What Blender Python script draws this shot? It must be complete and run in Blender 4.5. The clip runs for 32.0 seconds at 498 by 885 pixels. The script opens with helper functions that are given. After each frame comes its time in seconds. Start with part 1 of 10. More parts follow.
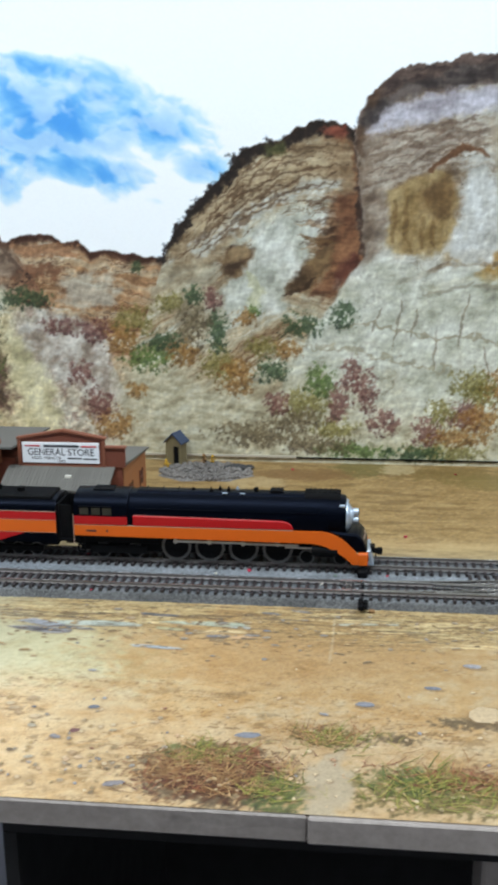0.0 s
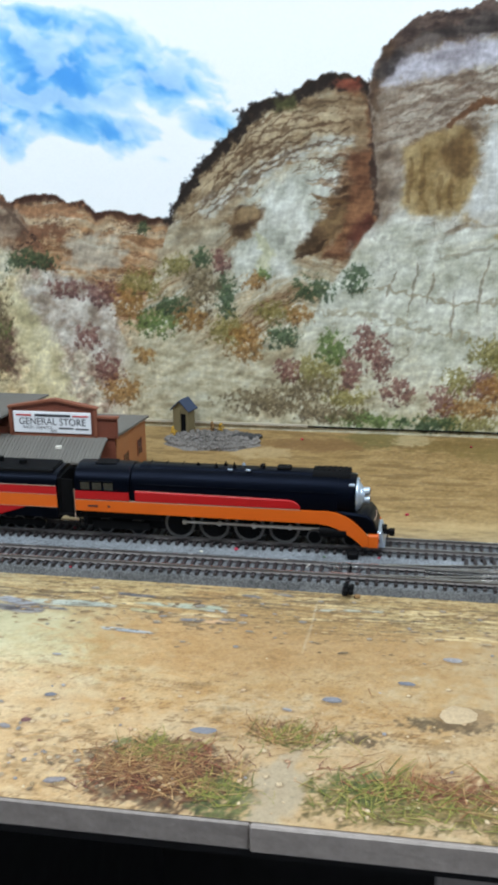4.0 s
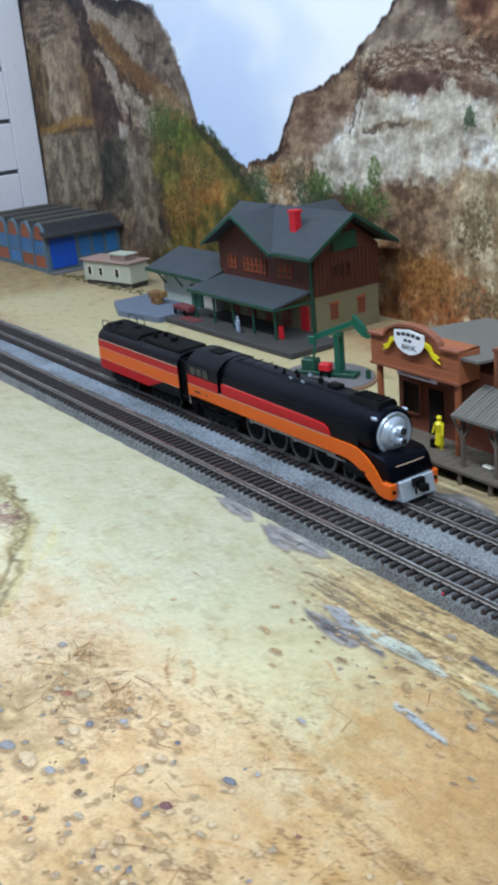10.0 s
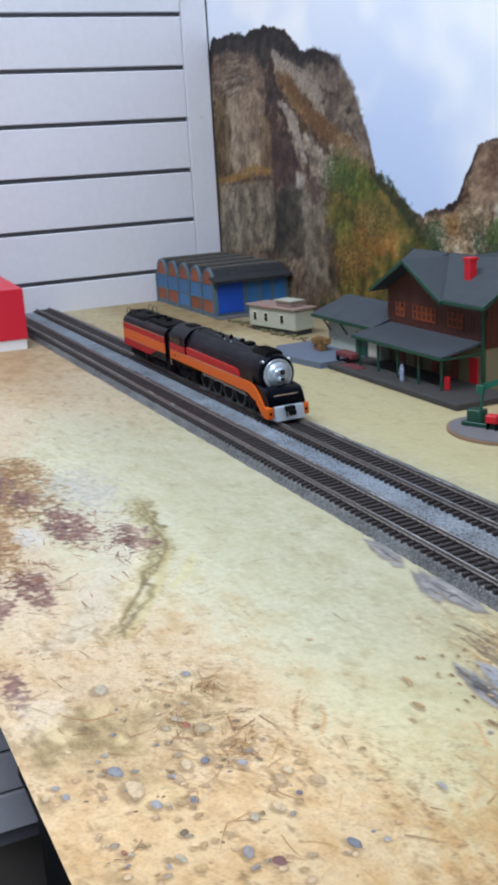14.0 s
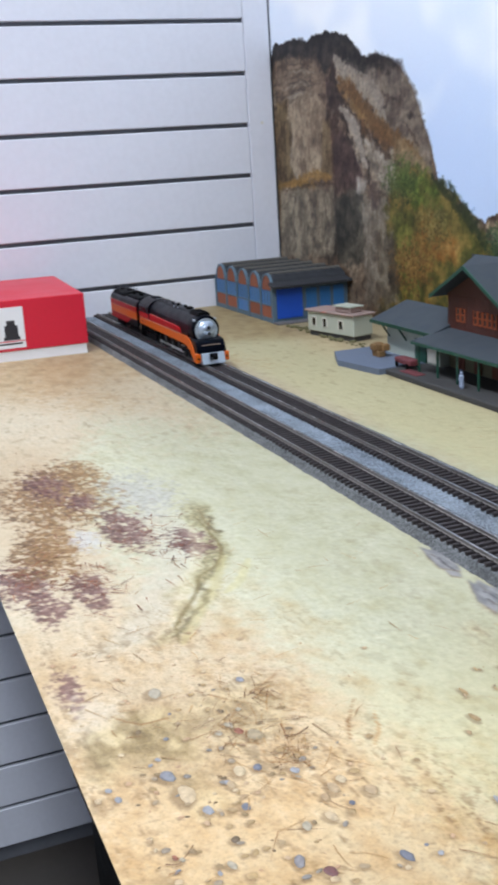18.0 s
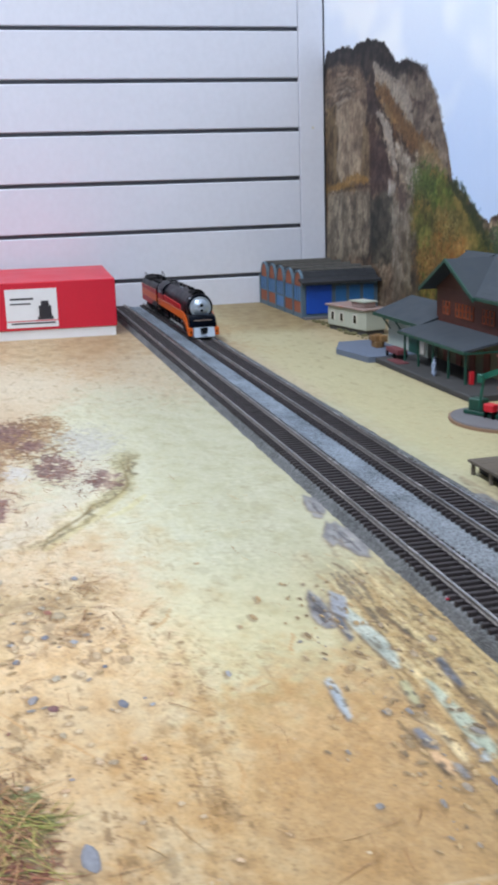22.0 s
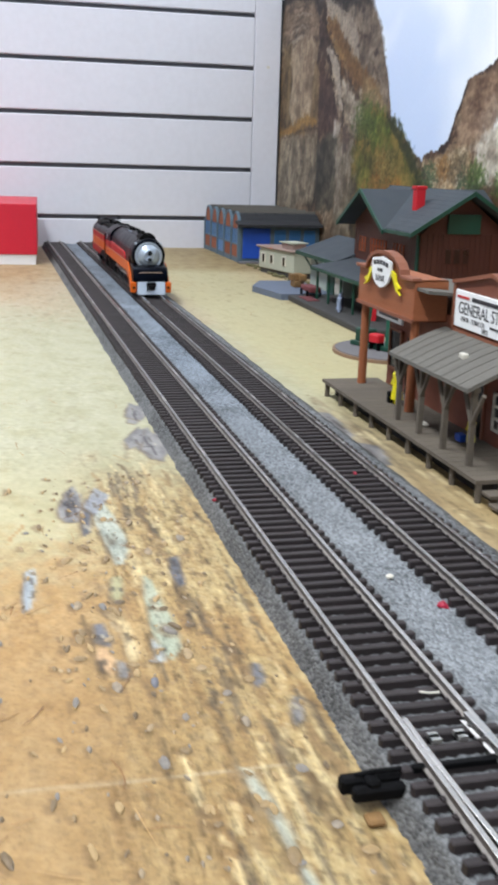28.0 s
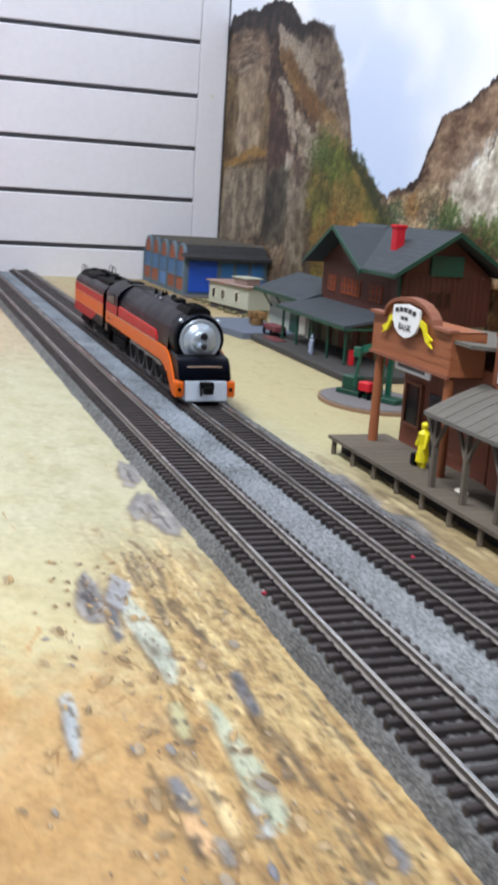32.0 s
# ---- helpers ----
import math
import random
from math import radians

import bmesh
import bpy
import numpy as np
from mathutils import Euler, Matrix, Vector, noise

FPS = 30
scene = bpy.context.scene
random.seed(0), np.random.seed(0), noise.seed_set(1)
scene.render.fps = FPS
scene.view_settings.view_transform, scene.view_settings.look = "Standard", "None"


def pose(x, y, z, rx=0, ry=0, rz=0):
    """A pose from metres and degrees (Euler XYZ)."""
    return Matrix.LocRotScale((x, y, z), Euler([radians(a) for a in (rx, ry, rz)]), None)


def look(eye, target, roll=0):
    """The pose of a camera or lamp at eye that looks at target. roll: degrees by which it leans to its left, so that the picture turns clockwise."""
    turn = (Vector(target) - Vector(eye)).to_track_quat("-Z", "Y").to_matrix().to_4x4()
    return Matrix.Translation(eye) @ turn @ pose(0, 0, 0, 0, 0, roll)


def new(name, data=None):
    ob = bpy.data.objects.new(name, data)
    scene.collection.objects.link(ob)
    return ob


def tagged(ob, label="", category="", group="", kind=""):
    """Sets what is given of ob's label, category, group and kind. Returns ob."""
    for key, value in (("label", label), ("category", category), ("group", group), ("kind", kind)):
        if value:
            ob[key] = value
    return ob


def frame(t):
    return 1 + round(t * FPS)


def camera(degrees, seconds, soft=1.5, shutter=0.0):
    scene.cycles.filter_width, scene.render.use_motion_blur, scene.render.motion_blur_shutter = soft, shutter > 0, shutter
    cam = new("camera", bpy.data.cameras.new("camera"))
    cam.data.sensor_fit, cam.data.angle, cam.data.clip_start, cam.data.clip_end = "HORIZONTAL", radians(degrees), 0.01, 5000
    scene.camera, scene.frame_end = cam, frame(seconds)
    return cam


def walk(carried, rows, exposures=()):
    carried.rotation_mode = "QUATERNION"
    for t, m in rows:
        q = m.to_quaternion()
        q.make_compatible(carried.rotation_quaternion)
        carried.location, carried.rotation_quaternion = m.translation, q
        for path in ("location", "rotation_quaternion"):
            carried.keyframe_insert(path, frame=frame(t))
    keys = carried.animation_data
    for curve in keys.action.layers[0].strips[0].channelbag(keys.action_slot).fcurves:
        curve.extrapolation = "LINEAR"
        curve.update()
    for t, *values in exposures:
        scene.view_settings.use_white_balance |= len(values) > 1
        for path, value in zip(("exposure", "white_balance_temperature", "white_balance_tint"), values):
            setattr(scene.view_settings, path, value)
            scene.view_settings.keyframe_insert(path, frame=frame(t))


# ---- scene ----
cam = camera(26.9, 32.0, soft=3.6, shutter=0.5)
PATH = [
    (0, (0.049, -0.434, 0.297), (-0.17, 1.487, -0.215), -0.5),
    (0.5, (0.054, -0.433, 0.299), (-0.127, 1.493, -0.207), -0.3),
    (1, (0.056, -0.431, 0.296), (-0.13, 1.491, -0.228), -0.6),
    (1.5, (0.062, -0.42, 0.295), (-0.133, 1.496, -0.243), -1.3),
    (2, (0.071, -0.414, 0.296), (-0.207, 1.49, -0.25), -2.1),
    (2.5, (0.085, -0.403, 0.297), (-0.184, 1.494, -0.276), -1.4),
    (4.5, (0.098, -0.391, 0.303), (-0.26, 1.484, -0.296), -0.5),
    (5, (0.094, -0.387, 0.303), (-0.29, 1.479, -0.305), -0.1),
    (5.5, (0.109, -0.367, 0.3), (-0.401, 1.461, -0.33), -1.0),
    (6, (0.15, -0.349, 0.315), (-0.509, 1.422, -0.342), -1.6),
    (6.5, (0.188, -0.314, 0.314), (-0.717, 1.306, -0.432), -4.2),
    (7, (0.219, -0.276, 0.33), (-0.73, 1.327, -0.397), -2.5),
    (7.5, (0.231, -0.225, 0.33), (-0.89, 1.246, -0.431), -4.4),
    (8, (0.233, -0.176, 0.352), (-1.093, 1.101, -0.429), -4.5),
    (8.5, (0.242, -0.136, 0.369), (-1.107, 1.083, -0.464), -4.2),
    (9, (0.22, -0.113, 0.338), (-1.214, 1.019, -0.478), -4.6),
    (9.5, (0.203, -0.092, 0.298), (-1.342, 0.9, -0.494), -5.9),
    (10, (0.186, -0.073, 0.259), (-1.393, 0.939, -0.438), -5.3),
    (10.5, (0.189, -0.073, 0.248), (-1.436, 0.902, -0.391), -5.9),
    (11, (0.185, -0.074, 0.241), (-1.464, 0.89, -0.353), -5.6),
    (11.5, (0.179, -0.074, 0.238), (-1.475, 0.895, -0.334), -5.7),
    (12, (0.172, -0.076, 0.238), (-1.493, 0.878, -0.325), -5.1),
    (12.5, (0.166, -0.08, 0.237), (-1.512, 0.852, -0.325), -4.6),
    (13, (0.164, -0.08, 0.234), (-1.521, 0.846, -0.317), -3.6),
    (13.5, (0.166, -0.073, 0.234), (-1.554, 0.792, -0.307), -3.0),
    (14, (0.16, -0.058, 0.226), (-1.598, 0.724, -0.322), -3.4),
    (14.5, (0.159, -0.052, 0.227), (-1.612, 0.697, -0.323), -3.4),
    (16.5, (0.154, -0.055, 0.227), (-1.629, 0.662, -0.329), -3.7),
    (17, (0.151, -0.055, 0.228), (-1.628, 0.67, -0.329), -3.8),
    (17.5, (0.155, -0.058, 0.229), (-1.627, 0.658, -0.331), -3.8),
    (18, (0.159, -0.057, 0.226), (-1.644, 0.625, -0.306), -3.6),
    (18.5, (0.173, -0.053, 0.218), (-1.654, 0.573, -0.303), -2.8),
    (19, (0.203, -0.038, 0.215), (-1.602, 0.612, -0.351), -2.7),
    (19.5, (0.223, -0.03, 0.221), (-1.583, 0.617, -0.346), -2.1),
    (20, (0.227, -0.025, 0.218), (-1.598, 0.604, -0.305), -3.3),
    (20.5, (0.238, -0.019, 0.215), (-1.598, 0.587, -0.293), -3.5),
    (21, (0.236, -0.001, 0.208), (-1.641, 0.51, -0.26), -3.3),
    (21.5, (0.244, 0.026, 0.189), (-1.635, 0.566, -0.233), -2.3),
    (22, (0.261, 0.05, 0.191), (-1.621, 0.52, -0.294), -1.8),
    (22.5, (0.281, 0.084, 0.192), (-1.615, 0.536, -0.256), -3.1),
    (23, (0.28, 0.113, 0.176), (-1.595, 0.568, -0.351), -1.7),
    (23.5, (0.276, 0.135, 0.166), (-1.618, 0.533, -0.341), -1.7),
    (24, (0.283, 0.166, 0.163), (-1.612, 0.575, -0.33), -1.7),
    (24.5, (0.283, 0.201, 0.16), (-1.607, 0.638, -0.325), -0.3),
    (26.5, (0.265, 0.187, 0.142), (-1.629, 0.63, -0.321), -0.3),
    (27, (0.263, 0.18, 0.14), (-1.623, 0.65, -0.332), 0.0),
    (27.5, (0.258, 0.171, 0.137), (-1.621, 0.651, -0.354), 0.3),
    (28, (0.235, 0.158, 0.134), (-1.636, 0.633, -0.388), 1.7),
    (28.5, (0.218, 0.154, 0.139), (-1.659, 0.648, -0.345), 2.9),
    (29, (0.213, 0.151, 0.132), (-1.662, 0.645, -0.357), 3.2),
    (29.5, (0.212, 0.151, 0.13), (-1.664, 0.657, -0.343), 2.7),
    (30, (0.211, 0.152, 0.128), (-1.659, 0.672, -0.356), 2.5),
    (30.5, (0.211, 0.153, 0.127), (-1.657, 0.691, -0.343), 2.2),
    (31, (0.212, 0.15, 0.13), (-1.654, 0.7, -0.335), 2.8),
    (31.5, (0.199, 0.145, 0.131), (-1.663, 0.697, -0.35), 3.1),
    (32, (0.159, 0.125, 0.133), (-1.675, 0.776, -0.328), 3.7),
]
EXPOSURES = [(0, -0.03, 6200, 7), (6, -0.03, 6100, 7), (8, 0.1, 6110, 9), (9, 0.22, 5970, 8), (10, 0.0, 5810, 8), (11, -0.1, 5760, 9),
             (12, -0.14, 5880, 11), (13, -0.2, 6030, 13), (14, -0.06, 6060, 13), (17, 0.08, 6110, 13), (19, 0.0, 6060, 13), (22, 0.0, 6030, 13),
             (23, -0.03, 6080, 14), (24, 0.2, 6230, 13), (25.2, 0.1, 6320, 13), (27, 0.04, 6420, 12), (28.5, 0.29, 6550, 12), (32, 0.24, 6590, 14)]
walk(cam, [(t, look(eye, target, roll)) for t, eye, target, roll in PATH], EXPOSURES)

# ---- room light: two fluorescent ceiling fixtures, a pale room ----
world = bpy.data.worlds.new("room_air")
scene.world = world
world.use_nodes = True
world.node_tree.nodes["Background"].inputs[0].default_value = (0.75, 0.82, 1.0, 1)
world.node_tree.nodes["Background"].inputs[1].default_value = 0.12

LAMPS = ((-0.55, -0.30, 1.52, 25.0), (0.95, -0.30, 1.52, 29.0), (0.2, -2.0, 1.52, 4.0))
for lx, ly, lz, watts in LAMPS:
    data = bpy.data.lights.new("ceiling_tube", "AREA")
    data.shape, data.size, data.size_y, data.energy = "RECTANGLE", 1.2, 0.25, watts
    data.color = (0.91, 0.97, 1.0)
    lamp = new("ceiling_tube", data)
    lamp.matrix_world = look((lx, ly, lz), (lx, ly + 0.001, 0))


# ---- materials ----
def lin(r, g, b):
    """Display values (0 to 255) as linear light."""
    return tuple(((c / 255 + 0.055) / 1.055) ** 2.4 if c > 10 else c / 255 / 12.92 for c in (r, g, b))


def mat(name, rgb, rough=0.6, metal=0.0, var=0.25, fine=900.0, coarse=60.0, bump=0.15, wear=None, coat=0.0, spec=0.5):
    """A surface with grain at two scales, slight change from piece to piece, and relief."""
    m = bpy.data.materials.new(name)
    m.use_nodes = True
    nt = m.node_tree
    n, l = nt.nodes, nt.links
    p = n["Principled BSDF"]
    tc = n.new("ShaderNodeTexCoord")
    a, b = n.new("ShaderNodeTexNoise"), n.new("ShaderNodeTexNoise")
    a.inputs["Scale"].default_value, a.inputs["Detail"].default_value = fine, 3
    b.inputs["Scale"].default_value, b.inputs["Detail"].default_value = coarse, 4
    l.new(tc.outputs["Object"], a.inputs["Vector"])
    l.new(tc.outputs["Object"], b.inputs["Vector"])
    info = n.new("ShaderNodeObjectInfo")
    add = n.new("ShaderNodeMath")
    add.operation = "ADD"
    l.new(a.outputs["Fac"], add.inputs[0])
    l.new(b.outputs["Fac"], add.inputs[1])
    add2 = n.new("ShaderNodeMath")
    add2.operation, add2.inputs[1].default_value = "MULTIPLY_ADD", 0.5
    l.new(info.outputs["Random"], add2.inputs[0])
    l.new(add.outputs[0], add2.inputs[2])
    rng = n.new("ShaderNodeMapRange")
    rng.inputs["From Min"].default_value, rng.inputs["From Max"].default_value = 0.75, 1.75
    rng.inputs["To Min"].default_value, rng.inputs["To Max"].default_value = 1 - var, 1 + var
    l.new(add2.outputs[0], rng.inputs["Value"])
    base = lin(*rgb)
    mul = n.new("ShaderNodeVectorMath")
    mul.operation = "SCALE"
    mul.inputs[0].default_value = base
    l.new(rng.outputs[0], mul.inputs["Scale"])
    out = mul.outputs[0]
    if wear:
        ramp = n.new("ShaderNodeMapRange")
        ramp.inputs["From Min"].default_value, ramp.inputs["From Max"].default_value = 0.56, 0.68
        l.new(b.outputs["Fac"], ramp.inputs["Value"])
        mix = n.new("ShaderNodeMix")
        mix.data_type = "RGBA"
        mix.inputs[7].default_value = (*lin(*wear), 1)
        l.new(ramp.outputs[0], mix.inputs[0])
        l.new(out, mix.inputs[6])
        out = mix.outputs[2]
    l.new(out, p.inputs["Base Color"])
    rr = n.new("ShaderNodeMapRange")
    rr.inputs["To Min"].default_value, rr.inputs["To Max"].default_value = max(0.03, rough - 0.12), min(1, rough + 0.12)
    l.new(b.outputs["Fac"], rr.inputs["Value"])
    l.new(rr.outputs[0], p.inputs["Roughness"])
    p.inputs["Metallic"].default_value = metal
    p.inputs["Coat Weight"].default_value = coat
    p.inputs["Coat Roughness"].default_value = 0.15
    p.inputs["Specular IOR Level"].default_value = spec
    if bump:
        bp = n.new("ShaderNodeBump")
        bp.inputs["Strength"].default_value, bp.inputs["Distance"].default_value = bump, 0.0006
        l.new(a.outputs["Fac"], bp.inputs["Height"])
        l.new(bp.outputs[0], p.inputs["Normal"])
    return m


def print_mat(name, rough, bump, ink, speck, grains):
    """Printed sheet: colour from the sheet's own print, with ink grain."""
    m = bpy.data.materials.new(name)
    m.use_nodes = True
    n, l = m.node_tree.nodes, m.node_tree.links
    p = n["Principled BSDF"]
    at = n.new("ShaderNodeAttribute")
    at.attribute_name = "print"
    tc = n.new("ShaderNodeTexCoord")
    a = n.new("ShaderNodeTexNoise")
    a.inputs["Scale"].default_value, a.inputs["Detail"].default_value, a.inputs["Roughness"].default_value = 420, 6, 0.7
    l.new(tc.outputs["Object"], a.inputs["Vector"])
    rng = n.new("ShaderNodeMapRange")
    rng.inputs["From Min"].default_value, rng.inputs["From Max"].default_value = 0.3, 0.7
    rng.inputs["To Min"].default_value, rng.inputs["To Max"].default_value = 1 - ink, 1 + ink
    l.new(a.outputs["Fac"], rng.inputs["Value"])
    mul = n.new("ShaderNodeVectorMath")
    mul.operation = "SCALE"
    l.new(at.outputs["Color"], mul.inputs[0])
    l.new(rng.outputs[0], mul.inputs["Scale"])
    # grains and streaks where the print has them
    wa = n.new("ShaderNodeAttribute")
    wa.attribute_name = "wash"
    out = mul.outputs[0]
    for size, mask, dark, pale in (((speck, speck, speck), at.outputs["Alpha"], grains, 0.45 * grains), ((110, 400, 110), wa.outputs["Fac"], 0.46, 0.22)):
        mp = n.new("ShaderNodeMapping")
        mp.inputs["Scale"].default_value = size
        l.new(tc.outputs["Object"], mp.inputs["Vector"])
        g = n.new("ShaderNodeTexNoise")
        g.inputs["Scale"].default_value, g.inputs["Detail"].default_value, g.inputs["Roughness"].default_value = 1.0, 5, 0.68
        l.new(mp.outputs[0], g.inputs["Vector"])
        for a0, a1, amount in ((0.51, 0.66, -dark), (0.46, 0.33, pale)):
            r = n.new("ShaderNodeMapRange")
            r.inputs["From Min"].default_value, r.inputs["From Max"].default_value = a0, a1
            r.inputs["To Min"].default_value, r.inputs["To Max"].default_value = 0.0, amount
            l.new(g.outputs["Fac"], r.inputs["Value"])
            k = n.new("ShaderNodeMath")
            k.operation = "MULTIPLY"
            l.new(r.outputs[0], k.inputs[0])
            l.new(mask, k.inputs[1])
            k1 = n.new("ShaderNodeMath")
            k1.operation, k1.inputs[1].default_value = "ADD", 1.0
            l.new(k.outputs[0], k1.inputs[0])
            v = n.new("ShaderNodeVectorMath")
            v.operation = "SCALE"
            l.new(out, v.inputs[0])
            l.new(k1.outputs[0], v.inputs["Scale"])
            out = v.outputs[0]
    l.new(out, p.inputs["Base Color"])
    p.inputs["Roughness"].default_value = rough
    p.inputs["Specular IOR Level"].default_value = 0.25
    bp = n.new("ShaderNodeBump")
    bp.inputs["Strength"].default_value, bp.inputs["Distance"].default_value = bump, 0.0003
    l.new(a.outputs["Fac"], bp.inputs["Height"])
    l.new(bp.outputs[0], p.inputs["Normal"])
    return m


def gravel_mat(name, dark, pale, scale, tint=False):
    m = bpy.data.materials.new(name)
    m.use_nodes = True
    n, l = m.node_tree.nodes, m.node_tree.links
    p = n["Principled BSDF"]
    tc = n.new("ShaderNodeTexCoord")
    v, b = n.new("ShaderNodeTexVoronoi"), n.new("ShaderNodeTexNoise")
    v.inputs["Scale"].default_value = scale
    b.inputs["Scale"].default_value, b.inputs["Detail"].default_value = 22, 4
    l.new(tc.outputs["Object"], v.inputs["Vector"])
    l.new(tc.outputs["Object"], b.inputs["Vector"])
    sep = n.new("ShaderNodeSeparateColor")
    l.new(v.outputs["Color"], sep.inputs[0])
    s = n.new("ShaderNodeMath")
    s.operation = "MULTIPLY_ADD"
    s.inputs[1].default_value = 0.6
    l.new(sep.outputs[0], s.inputs[0])
    sub = n.new("ShaderNodeMath")
    sub.operation, sub.inputs[1].default_value = "SUBTRACT", 0.3
    l.new(b.outputs["Fac"], sub.inputs[0])
    l.new(sub.outputs[0], s.inputs[2])
    mix = n.new("ShaderNodeMix")
    mix.data_type = "RGBA"
    mix.inputs[6].default_value, mix.inputs[7].default_value = (*lin(*dark), 1), (*lin(*pale), 1)
    l.new(s.outputs[0], mix.inputs[0])
    out = mix.outputs[2]
    if tint:
        # darker shoulders, and a paler middle with a bluish sheen painted in
        at = n.new("ShaderNodeAttribute")
        at.attribute_name = "print"
        both = n.new("ShaderNodeVectorMath")
        both.operation = "MULTIPLY"
        l.new(out, both.inputs[0])
        l.new(at.outputs["Color"], both.inputs[1])
        twice = n.new("ShaderNodeVectorMath")
        twice.operation, twice.inputs["Scale"].default_value = "SCALE", 2.0
        l.new(both.outputs[0], twice.inputs[0])
        out = twice.outputs[0]
    l.new(out, p.inputs["Base Color"])
    p.inputs["Roughness"].default_value = 0.85
    bp = n.new("ShaderNodeBump")
    bp.inputs["Strength"].default_value, bp.inputs["Distance"].default_value = 0.8, 0.0008
    bp.invert = True
    l.new(v.outputs["Distance"], bp.inputs["Height"])
    l.new(bp.outputs[0], p.inputs["Normal"])
    return m


BLACK = mat("black_enamel", (2, 3, 7), 0.4, var=0.3, bump=0.02, spec=0.34)
BLACK.node_tree.nodes["Principled BSDF"].inputs["Specular Tint"].default_value = (0.09, 0.12, 0.22, 1)
SOOT = mat("matt_black", (8, 8, 10), 0.7, var=0.4, spec=0.12)
ORANGE = mat("orange_enamel", (206, 92, 14), 0.4, var=0.07, bump=0.02, spec=0.35)
RED = mat("red_enamel", (168, 12, 20), 0.42, var=0.1, bump=0.02, spec=0.3)
SILVER = mat("silver_paint", (184, 196, 210), 0.36, 0.7, var=0.08, bump=0.03)
STEEL = mat("rod_steel", (190, 190, 186), 0.35, 0.85, var=0.2)
STRIPE = mat("silver_line", (176, 150, 132), 0.5, 0.1, var=0.05, bump=0)
LENS = mat("lamp_lens", (30, 34, 40), 0.08, var=0.1, bump=0)
RAIL = mat("nickel_rail", (186, 183, 180), 0.25, 0.9, var=0.15, fine=500)
RAILSIDE = mat("rail_web", (124, 118, 114), 0.5, 0.5, var=0.3)
TIE = mat("tie_plastic", (42, 35, 36), 0.62, var=0.35, fine=1500)
BALLAST = gravel_mat("grey_ballast", (44, 46, 48), (138, 141, 144), 1150, True)
WALLW = mat("white_wall_board", (217, 219, 228), 0.45, var=0.05, fine=120, coarse=6, bump=0.05)
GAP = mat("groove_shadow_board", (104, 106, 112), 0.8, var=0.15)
TRIM = mat("grey_painted_trim", (146, 136, 129), 0.45, var=0.22, fine=110, coarse=300, bump=1.0)
# near-black: the shade under table and deck is put into this colour
UNDERDARK = mat("underside_shade", (12, 10, 10), 0.85, var=0.4)
FLOORM = mat("floor_vinyl", (60, 55, 50), 0.5, var=0.15, fine=60, coarse=6)
CEIL = mat("ceiling_paint", (224, 224, 222), 0.8, var=0.05, fine=90, coarse=5)
BROWN = mat("brown_siding", (148, 86, 52), 0.65, var=0.14, fine=700)
BROWN2 = mat("reddish_brown_siding", (114, 61, 42), 0.7, var=0.16, fine=700)
BRTRIM = mat("brown_trim", (128, 76, 54), 0.6, var=0.15)
GREYROOF = mat("grey_felt_roof", (100, 97, 91), 0.8, var=0.14, fine=600)
DECK = mat("weathered_deck", (92, 84, 74), 0.8, var=0.22, fine=500, wear=(92, 84, 74))
SIGNW = mat("white_sign", (232, 234, 236), 0.5, var=0.04)
INK = mat("sign_ink", (40, 38, 44), 0.7, var=0.1, bump=0)
INKRED = mat("sign_red", (190, 60, 60), 0.7, var=0.1, bump=0)
YELLOW = mat("yellow_plastic", (226, 212, 24), 0.45, var=0.08)
GLASSK = mat("dark_window", (24, 22, 24), 0.18, var=0.2, bump=0)
WINW = mat("window_white", (212, 208, 196), 0.55, var=0.1)
SLATE = mat("blue_grey_roof", (55, 62, 69), 0.7, var=0.12, fine=500, wear=(54, 61, 70))
GREEN = mat("dark_green_trim", (16, 64, 50), 0.5, var=0.2)
CREAM = mat("cream_plaster", (117, 111, 85), 0.8, var=0.14, fine=700)
WOODB = mat("chalet_wood", (73, 35, 24), 0.65, var=0.18, fine=600)
WOODO = mat("orange_wood_frame", (152, 76, 44), 0.6, var=0.15)
CHIM = mat("red_chimney", (190, 20, 36), 0.5, var=0.12)
PLATF = mat("platform_grey", (57, 56, 56), 0.8, var=0.18, fine=500)
SLAB = mat("blue_grey_slab", (95, 105, 123), 0.7, var=0.12, fine=300)
PALEW = mat("pale_green_wall", (166, 174, 164), 0.7, var=0.1)
BRICK = mat("orange_brick", (140, 80, 56), 0.75, var=0.22, fine=900)
BLUE = mat("bright_blue_door", (22, 74, 176), 0.5, var=0.12)
BLUEW = mat("blue_window", (54, 110, 168), 0.35, var=0.18)
STEELB = mat("grey_blue_frame", (84, 104, 118), 0.6, var=0.15)
TARROOF = mat("dark_tar_roof", (35, 37, 42), 0.75, var=0.25)
TRAILW = mat("off_white_trailer", (170, 174, 160), 0.6, var=0.08)
PINK = mat("faded_red_roof", (149, 128, 121), 0.7, var=0.12, wear=(168, 112, 100))
CARDRED = mat("red_card", (201, 20, 49), 0.42, var=0.07, fine=300, coarse=20, bump=0.04)
CARDW = mat("white_card", (222, 222, 224), 0.6, var=0.05)
PUMPG = mat("pump_green", (20, 86, 68), 0.5, var=0.15)
PADG = mat("stone_pad", (102, 100, 103), 0.8, var=0.15, fine=300)
PADE = mat("pad_edge_tan", (135, 108, 86), 0.8, var=0.15)
ASH = gravel_mat("ash_gravel", (74, 70, 68), (140, 134, 128), 700)
OUTW = mat("outhouse_wood", (122, 110, 78), 0.8, var=0.2)
OUTR = mat("outhouse_roof", (48, 60, 84), 0.6, var=0.2)
